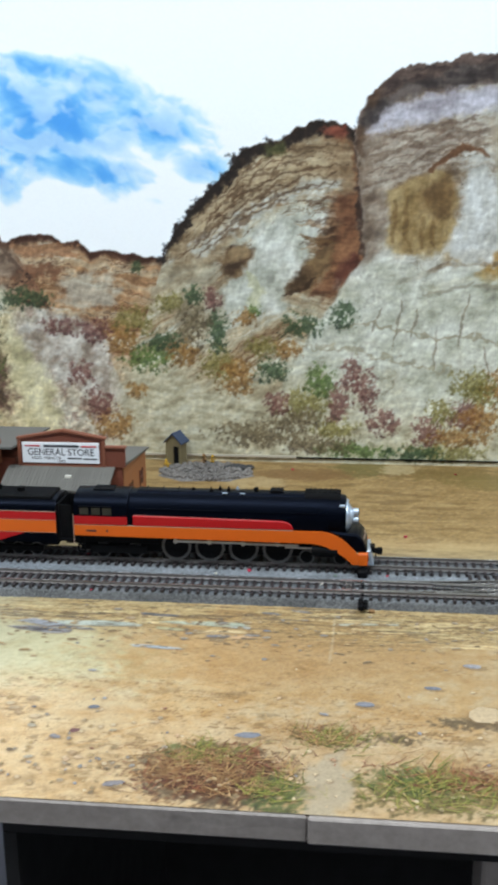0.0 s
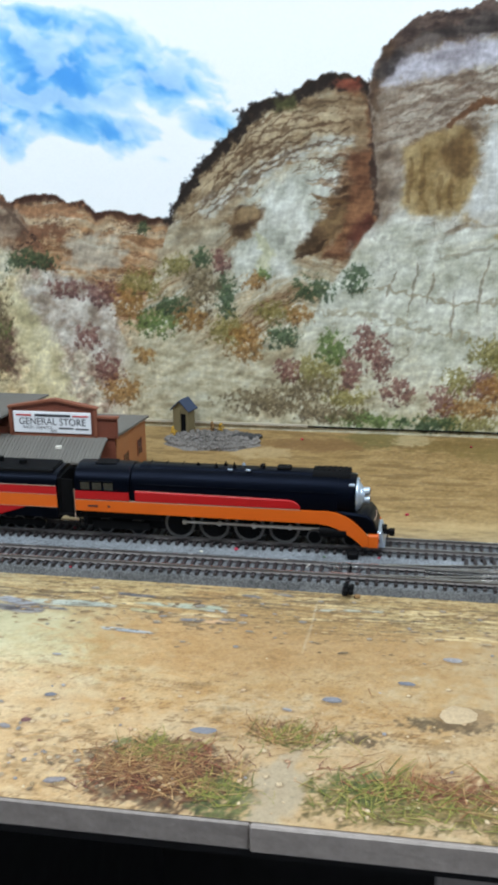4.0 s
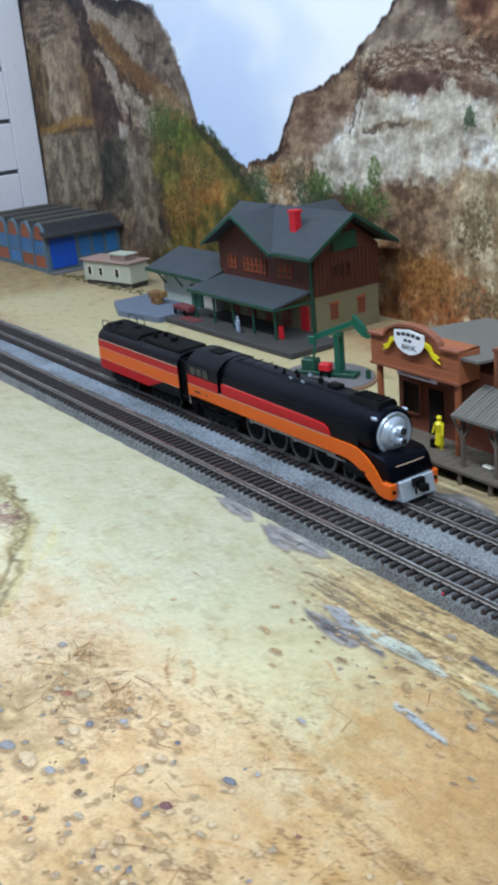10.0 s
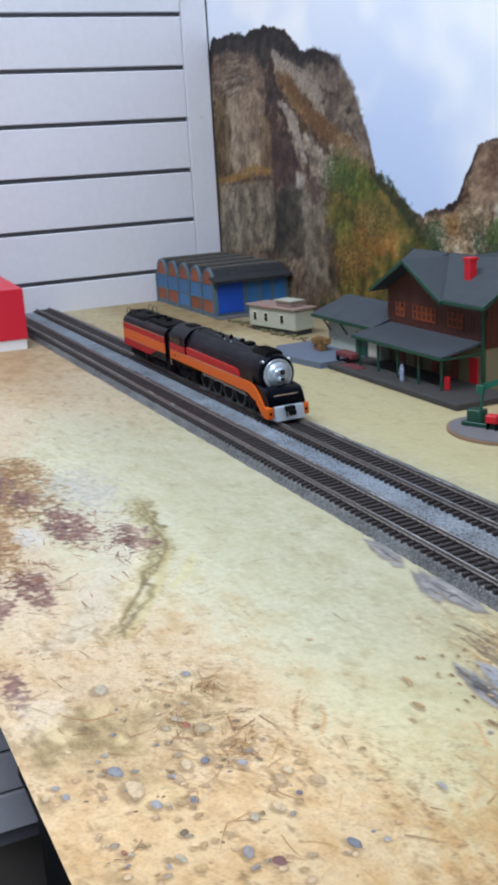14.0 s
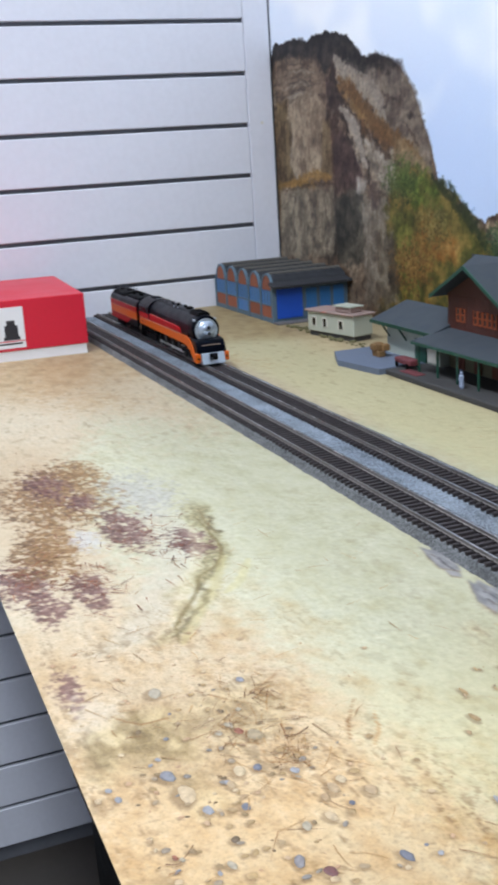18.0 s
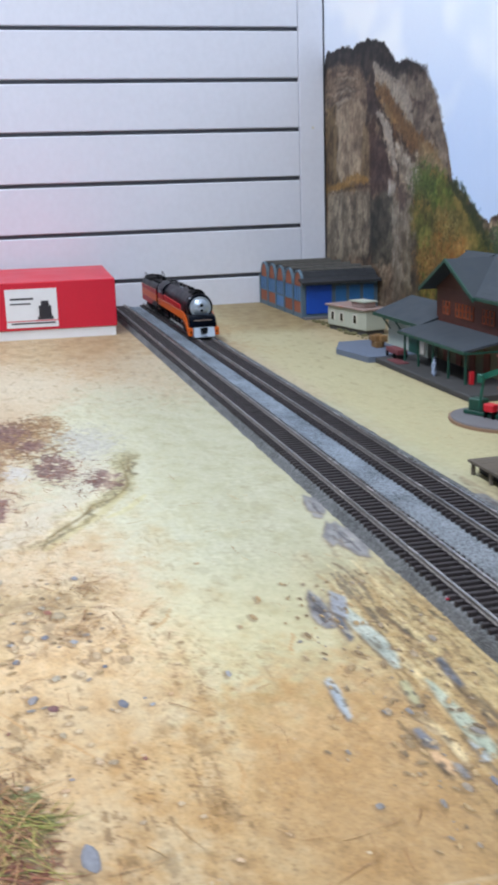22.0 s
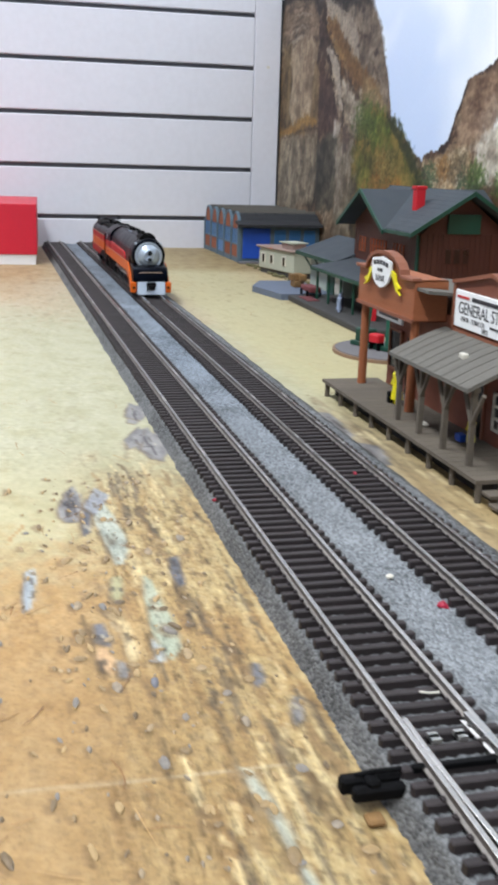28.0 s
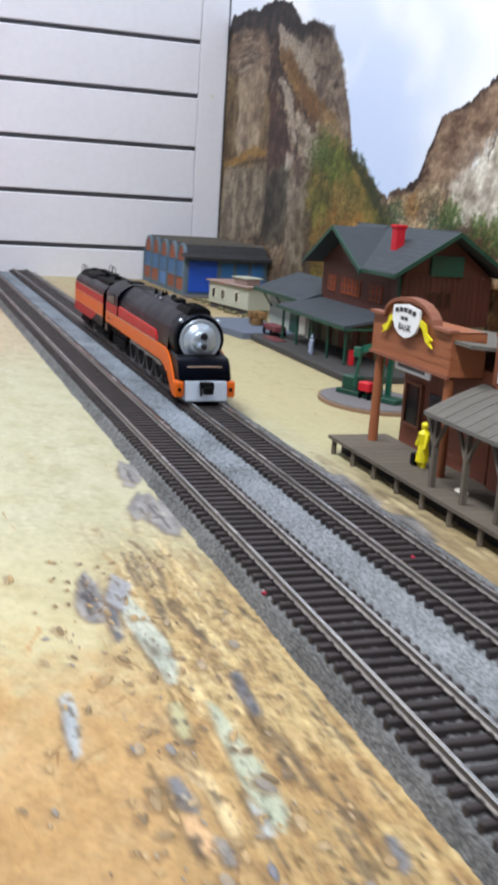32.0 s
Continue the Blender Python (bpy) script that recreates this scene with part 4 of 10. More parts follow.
    patch(C, X, Z, ((0.049, 0.205), (0.068, 0.210), (0.108, 0.200), (0.147, 0.200), (0.201, 0.180), (0.205, 0.099), (0.152, 0.067), (0.101, 0.071), (0.070, 0.097), (0.018, 0.097), (-0.024, 0.107), (-0.011, 0.134), (0.018, 0.165), (0.029, 0.185)), (180, 176, 154), (218, 214, 198), 0.72, 0.0080, 0.0080, (34, 50), 7104)
    stroke(C, X, Z, ((0.083, 0.170), (0.081, 0.147), (0.075, 0.118)), 0.0016, (120, 104, 84), 0.55, 0.0020, 0.60, 7111)
    stroke(C, X, Z, ((0.149, 0.175), (0.144, 0.150), (0.139, 0.124)), 0.0016, (120, 104, 84), 0.55, 0.0020, 0.60, 7118)
    stroke(C, X, Z, ((0.191, 0.181), (0.191, 0.160), (0.194, 0.137)), 0.0016, (120, 104, 84), 0.55, 0.0020, 0.60, 7125)
    stroke(C, X, Z, ((0.100, 0.160), (0.092, 0.131)), 0.0016, (120, 104, 84), 0.55, 0.0020, 0.60, 7132)
    stroke(C, X, Z, ((0.063, 0.160), (0.054, 0.134)), 0.0016, (120, 104, 84), 0.55, 0.0020, 0.60, 7139)
    stroke(C, X, Z, ((0.119, 0.139), (0.116, 0.098)), 0.0016, (120, 104, 84), 0.55, 0.0020, 0.60, 7146)
    stroke(C, X, Z, ((0.165, 0.124), (0.172, 0.088)), 0.0016, (120, 104, 84), 0.55, 0.0020, 0.60, 7153)
    stroke(C, X, Z, ((0.018, 0.139), (0.059, 0.144), (0.110, 0.132), (0.150, 0.134), (0.204, 0.119)), 0.0025, (146, 132, 104), 0.60, 0.0060, 0.60, 7160)
    stroke(C, X, Z, ((-0.013, 0.123), (0.038, 0.118), (0.090, 0.106), (0.146, 0.098)), 0.0030, (150, 136, 106), 0.50, 0.0080, 0.60, 7167)
    patch(C, X, Z, ((-0.066, 0.086), (-0.024, 0.097), (0.018, 0.076), (0.013, 0.033), (-0.045, 0.043), (-0.088, 0.064)), (150, 140, 112), (200, 190, 160), 0.60, 0.0100, 0.0120, (80, 60), 7174)
    stroke(C, X, Z, ((-0.093, 0.056), (-0.061, 0.051), (-0.035, 0.040), (-0.003, 0.027)), 0.0040, (92, 84, 66), 0.70, 0.0060, 0.60, 7181)
    stroke(C, X, Z, ((-0.077, 0.042), (-0.046, 0.032), (-0.024, 0.021)), 0.0030, (96, 88, 70), 0.60, 0.0060, 0.60, 7188)
    patch(C, X, Z, ((-0.197, 0.095), (-0.162, 0.093), (-0.125, 0.069), (-0.093, 0.048), (-0.099, 0.028), (-0.153, 0.033), (-0.184, 0.068)), (196, 182, 148), (224, 212, 180), 0.80, 0.0080, 0.0100, (60, 50), 7195)


def paint_mural(X, Z):
    sh = X.shape
    C = np.zeros(sh + (3,)) + rgb(246, 250, 253)
    wx = X + 0.02 * (fbm(X * 14, Z * 14, 3) - 0.5)
    wz = Z + 0.02 * (fbm(X * 14, Z * 14, 9) - 0.5)
    # sky
    lav = step(-0.62, -0.85, X + 0.15 * (fbm(X * 6, Z * 6, 21) - 0.5)) * (0.35 + 0.65 * step(0.42, 0.2, Z))
    lay(C, rgb(198, 216, 246), lav * step(0.30, 0.62, fbm(X * 5 + 3, Z * 7, 23, 3) + 0.14 * step(0.3, 0.15, Z)))
    cl = fbm(wx * 12, wz * 20 + wx * 4, 31, 4, 0.55, False)
    reg = np.zeros(sh)
    for x, z, rx, rz in ((-0.25, 0.35, 0.10, 0.030), (-0.17, 0.338, 0.05, 0.013), (-0.30, 0.325, 0.09, 0.025), (-0.115, 0.298, 0.026, 0.012),
                         (-0.45, 0.325, 0.10, 0.030), (-0.36, 0.30, 0.05, 0.02), (-0.27, 0.39, 0.06, 0.010), (-0.25, 0.30, 0.07, 0.016), (-0.5, 0.36, 0.05, 0.03)):
        reg = np.maximum(reg, np.exp(-(((X - x) / rx / 1.25) ** 2 + ((Z - z + 0.2 * (X - x)) / rz / 1.45) ** 2)))
    cl2 = fbm(wx * 34 + wz * 20, wz * 50, 37, 4, 0.55)
    blue = step(0.12, 1.15, reg * 0.95 + (0.9 * (cl - 0.5) + 0.6 * (cl2 - 0.5)) * step(0.02, 0.3, reg))
    lay(C, palette(blue, rgb(232, 244, 252), rgb(176, 218, 248), rgb(124, 190, 244), rgb(84, 160, 236)), step(0.0, 0.2, blue) * (0.55 + 0.45 * step(0.38, 0.6, fbm(wx * 24, wz * 36 + wx * 10, 39, 4, 0.55))))

    sky_only = C.copy()

    def sky(xs, zs, jag, seed, f=90):
        base = np.interp(X[0], xs, zs, left=-1, right=-1)[None, :] + 0 * Z
        return base + jag * (fbm(X * f, 0 * Z + 0.37, seed, 5, 0.6) - 0.5)

    fine = fbm(X * 230, Z * 230, 77, 4, 0.7)
    mid = fbm(X * 45, Z * 45, 83, 5, 0.6)
    big = fbm(X * 16, Z * 16, 93, 4, 0.55)
    RB = relief(X, Z, 26, 26, 501, 4, 0.5)
    RV = relief(X, Z, 60, 14, 511)
    RI = relief(X, Z, 95, 95, 521, 4)

    # far orange hills
    h = sky((-0.42, -0.36, -0.322, -0.309, -0.285, -0.268, -0.257, -0.24, -0.229, -0.206, -0.189, -0.161, -0.12), (0.2, 0.215, 0.221, 0.229, 0.233, 0.231, 0.225, 0.226, 0.216, 0.217, 0.212, 0.209, 0.2), 0.006, 41)
    m = step(-0.001, 0.001, h - Z)
    a, b, seam = strata(X, Z + 0.15 * X + 0.012 * (mid - 0.5), 80, 43)
    lay(C, palette(0.5 + 0.8 * (a - 0.5) + 0.9 * (b - 0.5), rgb(124, 92, 66), rgb(176, 134, 96), rgb(194, 164, 128), rgb(206, 190, 164)), m)
    lay(C, rgb(92, 64, 46), m * seam * 0.6)
    lay(C, rgb(78, 52, 40), m * step(0.011, 0.003, h - Z - 0.008 * (mid - 0.5)))
    lay(C, palette(fine, rgb(152, 110, 80), rgb(186, 142, 106)), m * blob(X, Z, -0.28, 0.217, 0.045, 0.008, 45) * 0.85)
    lay(C, rgb(122, 84, 62), m * blob(X, Z, -0.285, 0.196, 0.03, 0.010, 46) * 0.8)
    lay(C, rgb(196, 188, 170), m * blob(X, Z, -0.235, 0.176, 0.036, 0.020, 47, 0.4) * 0.7)
    shade(C, RI, 0.04, m)
    clump(C, X, Z, -0.181, 0.200, 0.008, 0.010, 48, *DKGREEN)

    # left mountain
    h = sky((-0.9, -0.83, -0.818, -0.76, -0.745, -0.724, -0.684, -0.663, -0.629, -0.62, -0.597, -0.56, -0.536, -0.517, -0.502, -0.487, -0.461, -0.433, -0.406, -0.387, -0.369, -0.357, -0.343, -0.327, -0.309, -0.29, -0.27, -0.25),
            (0.09, 0.135, 0.143, 0.157, 0.181, 0.214, 0.221, 0.231, 0.243, 0.256, 0.268, 0.295, 0.299, 0.299, 0.293, 0.296, 0.301, 0.302, 0.297, 0.287, 0.274, 0.266, 0.243, 0.236, 0.216, 0.19, 0.15, 0.09), 0.009, 51)
    m = step(-0.001, 0.001, h - Z)
    s = Z + 0.25 * (X + 0.5) ** 2 + 0.02 * (mid - 0.5)
    a, b, seam = strata(X, s, 62, 53)
    lay(C, palette(0.5 + 0.7 * (a - 0.5) + 0.9 * (b - 0.5) + 0.4 * (big - 0.5), rgb(92, 68, 52), rgb(140, 112, 88), rgb(172, 146, 118), rgb(200, 184, 162)), m)
    cap = step(0.06, 0.02, h - Z - 0.04 * (mid - 0.5)) * step(-0.50, -0.46, X)
    lay(C, palette(0.5 + 1.1 * (b - 0.5) + 0.6 * (mid - 0.5), rgb(94, 66, 50), rgb(142, 102, 76), rgb(172, 132, 98)), m * cap * 0.85)
    lay(C, rgb(64, 46, 38), m * seam * 0.85)
    lay(C, rgb(60, 44, 38), m * step(0.012, 0.003, h - Z - 0.012 * (mid - 0.5)) * step(-0.335, -0.365, X))
    white = step(0.05, 0.02, np.abs(Z - 0.172 - 0.12 * (X + 0.55)) - 0.05 * (mid - 0.5)) * step(-0.72, -0.66, X) * step(-0.37, -0.46, X)
    lay(C, palette(0.6 + 1.3 * (mid - 0.5) + 0.8 * (big - 0.5) + 0.3 * (fine - 0.5), rgb(138, 116, 98), rgb(196, 184, 168), rgb(228, 222, 212), rgb(238, 234, 228)), m * white * 0.95)
    low = step(0.165, 0.115, Z + 0.05 * (mid - 0.5))
    vert = fbm(X * 46 + 1.5 * mid, Z * 16, 57, 5, 0.62, False)
    lay(C, palette(0.55 + 1.2 * (vert - 0.5) + 0.7 * (mid - 0.5) + 0.5 * (fine - 0.5), rgb(98, 72, 48), rgb(156, 126, 92), rgb(192, 168, 134), rgb(214, 200, 174)), m * low * 0.95)
    lay(C, palette(fine, rgb(120, 66, 34), rgb(176, 110, 62)), m * step(0.10, 0.03, Z + 0.05 * (mid - 0.5)) * step(-0.44, -0.5, X) * step(0.36, 0.55, big) * 0.8)
    for i, (x, z, rx, rz) in enumerate(((-0.56, 0.09, 0.03, 0.05), (-0.66, 0.10, 0.07, 0.05), (-0.505, 0.222, 0.03, 0.011), (-0.46, 0.216, 0.02, 0.009), (-0.545, 0.272, 0.02, 0.008), (-0.6, 0.225, 0.014, 0.01), (-0.44, 0.25, 0.03, 0.012), (-0.69, 0.19, 0.02, 0.008))):
        lay(C, palette(fine, rgb(56, 38, 28), rgb(112, 82, 62)), m * blob(X, Z, x, z, rx, rz, 600 + i) * 0.8)
    shade(C, RB, 0.06, m)
    shade(C, RI, 0.035, m)

    open_sky = step(-0.36, -0.42, X) * (1 - m)

    # pale slope and sand fan below the far hills
    h = sky((-0.46, -0.40, -0.37, -0.33, -0.31, -0.281, -0.24, -0.219, -0.206, -0.187, -0.178, -0.15), (0.05, 0.11, 0.16, 0.18, 0.165, 0.157, 0.147, 0.12, 0.09, 0.061, 0.03, 0.0), 0.012, 61)
    m = step(-0.003, 0.003, h - Z)
    spots = step(0.50, 0.62, fbm(X * 80, Z * 70, 63, 4, 0.7))
    lay(C, palette(0.5 + 0.9 * (mid - 0.5) + 0.5 * (fine - 0.5), rgb(176, 152, 112), rgb(208, 190, 150), rgb(222, 208, 176)), m)
    slope = step(-0.325, -0.285, X - 0.25 * (0.12 - Z) + 0.03 * (mid - 0.5))
    lay(C, palette(0.5 + 1.2 * (mid - 0.5) + 0.6 * (fine - 0.5), rgb(160, 142, 120), rgb(192, 178, 156), rgb(212, 202, 184)), m * slope * 0.9)
    lay(C, palette(fine * 1.2 - 0.1, rgb(96, 64, 56), rgb(140, 108, 94), rgb(180, 160, 142)), m * spots * slope * 0.5)
    shade(C, RI, 0.07, m)

    left_mountain_forms(C, X, Z)
    C += (sky_only - C) * open_sky[..., None]

    # mid cliff
    h = sky((-0.19, -0.17, -0.158, -0.148, -0.13, -0.11, -0.09, -0.075, -0.056, -0.035, -0.021, -0.002, 0.013, 0.026, 0.06), (0.11, 0.16, 0.195, 0.225, 0.251, 0.272, 0.29, 0.31, 0.319, 0.322, 0.333, 0.339, 0.339, 0.334, 0.32), 0.007, 71)
    m = step(-0.001, 0.001, h - Z)
    s = Z - 0.55 * np.clip(X + 0.03, -0.2, 0.0) + 0.25 * np.clip(X + 0.03, 0, 1) + 0.010 * (mid - 0.5)
    a, b, seam = strata(X, s, 74, 73)
    lay(C, palette(0.55 + 0.7 * (a - 0.5) + 1.0 * (b - 0.5), rgb(112, 84, 60), rgb(168, 144, 112), rgb(192, 176, 146), rgb(210, 202, 182)), m)
    flow = step(0.055, 0.02, np.abs(Z - 0.215 - 0.62 * (X + 0.05)) - 0.04 * (big - 0.5)) * step(-0.14, -0.09, X)
    lay(C, palette(0.5 + 1.0 * (mid - 0.5) + 0.8 * (b - 0.5), rgb(178, 170, 150), rgb(204, 200, 182), rgb(218, 214, 198)), m * flow * step(0.30, 0.52, a + 0.06) * 0.9)
    lay(C, rgb(98, 72, 50), m * seam * step(0.18, 0.22, Z) * 0.7)
    lay(C, palette(0.5 + 1.2 * (b - 0.5), rgb(84, 54, 38), rgb(122, 84, 58), rgb(150, 112, 80)), m * step(-0.004, 0.022, X + 0.03 * (mid - 0.5)) * step(0.15, 0.17, Z) * 0.85)
    edge = h - Z
    lay(C, palette(fine, rgb(46, 38, 32), rgb(82, 64, 50)), m * step(0.017, 0.006, edge - 0.016 * (mid - 0.45)) * step(0.20, 0.225, Z))
    lay(C, rgb(150, 72, 52), m * blob(X, Z, 0.012, 0.331, 0.016, 0.004, 75) * 0.8)
    for i, (x, z, rx, rz) in enumerate(((-0.079, 0.212, 0.020, 0.010), (-0.012, 0.192, 0.022, 0.018), (0.012, 0.215, 0.018, 0.03), (-0.045, 0.262, 0.02, 0.003), (-0.105, 0.25, 0.016, 0.004))):
        lay(C, palette(0.3 + (Z - z) / rz * -0.5 + 0.5 * (fine - 0.5), rgb(84, 60, 42), rgb(128, 98, 68), rgb(160, 132, 96)), m * blob(X, Z, x, z, rx, rz, 700 + i, 0.35) * 0.9)
    shade(C, RB, 0.035, m)
    shade(C, RI, 0.03, m)

    mid_cliff_forms(C, X, Z)

    # right cliff
    left = np.interp(Z[:, 0], (0, 0.066, 0.101, 0.134, 0.167, 0.188, 0.209, 0.257, 0.328, 0.36, 0.45), (-0.05, -0.036, -0.029, -0.006, 0.017, 0.028, 0.047, 0.043, 0.035, 0.045, 0.05))[:, None] + 0.006 * (fbm(Z * 80, 0 * X + 0.4, 79, 4) - 0.5)
    h = sky((-0.12, 0.03, 0.0345, 0.039, 0.047, 0.063, 0.078, 0.1, 0.12, 0.135, 0.16, 0.22, 0.32, 0.62), (0.31, 0.315, 0.328, 0.346, 0.36, 0.374, 0.386, 0.388, 0.39, 0.395, 0.396, 0.40, 0.37, 0.33), 0.008, 81)
    m = step(-0.001, 0.001, h - Z) * step(-0.002, 0.002, X - left)
    s = Z - 0.12 * (X - 0.1) + 0.012 * (mid - 0.5)
    a, b, seam = strata(X, s, 46, 85)
    lay(C, palette(0.62 + 0.5 * (a - 0.5) + 0.7 * (b - 0.5) + 0.5 * (mid - 0.5), rgb(136, 114, 92), rgb(182, 168, 148), rgb(204, 196, 180), rgb(218, 212, 200)), m)
    high = step(0.235, 0.27, Z + 0.03 * (big - 0.5))
    lay(C, palette(0.5 + 1.1 * (b - 0.5) + 0.6 * (mid - 0.5), rgb(128, 104, 86), rgb(164, 144, 124), rgb(192, 178, 162)), m * high * step(0.165, 0.09, X + 0.05 * (mid - 0.5)) * 0.85)
    toe = step(0.21, 0.17, Z + 0.03 * (big - 0.5))
    lay(C, palette(0.6 + 0.8 * (mid - 0.5) + 0.5 * (a - 0.5) + 0.3 * (fine - 0.5), rgb(170, 160, 130), rgb(204, 198, 176), rgb(220, 216, 200)), m * toe * 0.9)
    cr = fbm(X * 42 + 1.6 * mid, Z * 11, 87, 3, 0.5, False)
    cracks = step(0.035, 0.0, np.abs(cr - 0.5)) * step(0.48, 0.62, fbm(X * 25, Z * 25, 88, 3))
    lay(C, rgb(96, 80, 62), m * cracks * 0.6 * step(0.05, 0.09, Z))
    lay(C, rgb(112, 88, 66), m * seam * high * 0.6)
    lay(C, palette(0.5 + 1.2 * (b - 0.5) + 0.8 * (mid - 0.5), rgb(58, 46, 42), rgb(98, 80, 70), rgb(130, 110, 98)), m * step(0.034, 0.020, h - Z - 0.016 * (mid - 0.5)))
    lay(C, palette(0.5 + 1.1 * (mid - 0.5), rgb(160, 148, 148), rgb(194, 186, 188)), m * step(0.011, 0.005, np.abs(Z - 0.347 - 0.14 * (X - 0.08) - 0.01 * (mid - 0.5))) * 0.9)
    ux, uz = (X - 0.103 + 0.010 * (mid - 0.5)) / 0.033, (Z - 0.247 + 0.008 * (mid - 0.5)) / 0.039
    rec = step(1.25, 0.55, ux * ux + uz * uz + 1.2 * (mid - 0.5))
    streak = fbm(X * 110 + 2 * mid, Z * 9, 91, 4, 0.6, False)
    deep = step(1.3, 0.0, ((X - 0.106) / 0.024) ** 2 + ((Z - 0.250) / 0.026) ** 2 + 0.8 * (mid - 0.5)) * (0.4 + 0.6 * step(0.225, 0.262, Z))
    lay(C, palette(0.75 + 0.9 * (streak - 0.5) - 0.75 * deep - 0.25 * step(0.2, 0.9, uz), rgb(92, 68, 46), rgb(136, 110, 78), rgb(170, 146, 108), rgb(190, 170, 134)), m * rec * 0.95)
    lay(C, rgb(116, 88, 62), m * step(0.35, 0.0, np.abs(ux * ux + uz * uz - 1.1 + 1.2 * (mid - 0.5))) * step(0.2, 0.8, uz + 0.3 * ux) * 0.6)
    lay(C, rgb(92, 70, 52), m * step(0.012, 0.0, np.abs(X - left - 0.005)) * step(0.19, 0.22, Z) * 0.75)
    ledge = np.interp(X[0], (0.06, 0.09, 0.13, 0.2), (0.192, 0.196, 0.212, 0.214))[None, :] + 0.006 * (mid - 0.5)
    lay(C, palette(0.5 + 1.2 * (fine - 0.5), rgb(140, 104, 56), rgb(184, 146, 86)), m * step(0.008, 0.003, np.abs(Z - ledge)) * step(0.115, 0.135, X) * 0.85)
    lay(C, rgb(98, 76, 52), m * step(0.004, 0.001, np.abs(Z - ledge + 0.008)) * step(0.06, 0.09, X) * 0.7)
    lay(C, rgb(112, 92, 72), m * step(0.0025, 0.0005, np.abs(X - 0.163 - 0.03 * (mid - 0.5))) * step(0.2, 0.22, Z) * step(0.31, 0.29, Z) * 0.75)
    shade(C, RB, 0.03, m)
    shade(C, RI, 0.022, m)

    right_cliff_forms(C, X, Z)

    # corner cliff: standing columns with scrub on its flank
    h = sky((-1.5, -1.39, -1.38, -1.316, -1.259, -1.239, -1.178, -1.129, -1.093, -1.062, -1.02, -1.0, -0.975, -0.957, -0.933, -0.916, -0.887, -0.853, -0.825, -0.799, -0.76), (0.36, 0.366, 0.381, 0.381, 0.375, 0.38, 0.378, 0.364, 0.337, 0.338, 0.325, 0.317, 0.296, 0.267, 0.228, 0.183, 0.171, 0.153, 0.139, 0.119, 0.05), 0.010, 101, 60)
    m = step(-0.001, 0.001, h - Z)
    lean = X + 0.30 * (Z - 0.25) * step(-1.24, -1.12, X) + 0.02 * (big - 0.5)
    t = fbm(lean * 13 + 0.8 * mid, Z * 6, 103, 4, 0.55, False)
    t2 = fbm(lean * 34 + 1.2 * mid, Z * 14, 107, 4, 0.6, False)
    lay(C, palette(0.48 + 1.2 * (t - 0.5) + 0.4 * (t2 - 0.5) + 0.6 * (mid - 0.5), rgb(66, 54, 46), rgb(112, 92, 76), rgb(146, 128, 108), rgb(176, 164, 146)), m)
    for i, (x, z, rx, rz, c) in enumerate(((-1.308, 0.265, 0.035, 0.10, (180, 168, 150)), (-1.33, 0.12, 0.06, 0.07, (160, 148, 130)), (-1.185, 0.225, 0.026, 0.055, (78, 56, 48)), (-1.225, 0.30, 0.016, 0.06, (88, 70, 58)), (-1.20, 0.11, 0.045, 0.05, (66, 58, 50)),
                                        (-1.385, 0.22, 0.02, 0.09, (116, 94, 68)), (-1.12, 0.15, 0.03, 0.05, (160, 146, 128)))):
        lay(C, palette(0.5 + 1.0 * (t2 - 0.5) + 0.6 * (fine - 0.5), 0.75 * rgb(*c), rgb(*c), 1.12 * rgb(*c)), m * blob(X, Z, x, z, rx, rz, 110 + i, 0.6) * 0.85)
    # leaning pale and brown ribs
    for x, z, half, wide, c in ((-1.135, 0.27, 0.09, 0.013, (184, 168, 148)), (-1.09, 0.23, 0.08, 0.012, (172, 156, 134)), (-1.115, 0.29, 0.07, 0.008, (122, 88, 58)), (-1.06, 0.26, 0.05, 0.010, (130, 98, 66)), (-1.165, 0.30, 0.05, 0.008, (70, 54, 48))):
        axis = (X - x + 0.50 * (Z - z) + 0.03 * (mid - 0.5) + 0.02 * (big - 0.5)) * 0.62
        rib = step(wide, wide * 0.35, np.abs(axis)) * step(half, half * 0.6, np.abs(Z - z))
        lay(C, palette(0.5 + 1.2 * (mid - 0.5) + 0.5 * (fine - 0.5), 0.72 * rgb(*c), rgb(*c), 1.1 * rgb(*c)), m * rib * 0.9)
        lay(C, rgb(56, 44, 38), m * step(0.0045, 0.001, np.abs(axis + wide * 0.8)) * step(half, half * 0.6, np.abs(Z - z)) * 0.75)
    for z in (0.318, 0.332, 0.345, 0.300):
        lay(C, rgb(92, 76, 64), m * step(0.003, 0.0008, np.abs(Z - z - 0.01 * (mid - 0.5) - 0.1 * (X + 1.31))) * step(-1.235, -1.265, X) * 0.7)
    crack = step(0.022, 0.0, np.abs(t2 - 0.5)) * step(0.5, 0.62, mid)
    lay(C, rgb(50, 40, 36), m * crack * 0.6)
    lay(C, rgb(150, 118, 66), m * step(0.008, 0.003, np.abs(Z - 0.178 - 0.012 * (mid - 0.5))) * step(-1.23, -1.27, X) * 0.8)
    lay(C, palette(fine, rgb(36, 34, 34), rgb(74, 64, 58)), m * step(0.034, 0.018, h - Z - 0.035 * (mid - 0.5)) * step(-0.98, -1.03, X))
    shade(C, RB, 0.08, m)
    shade(C, RI, 0.05, m)
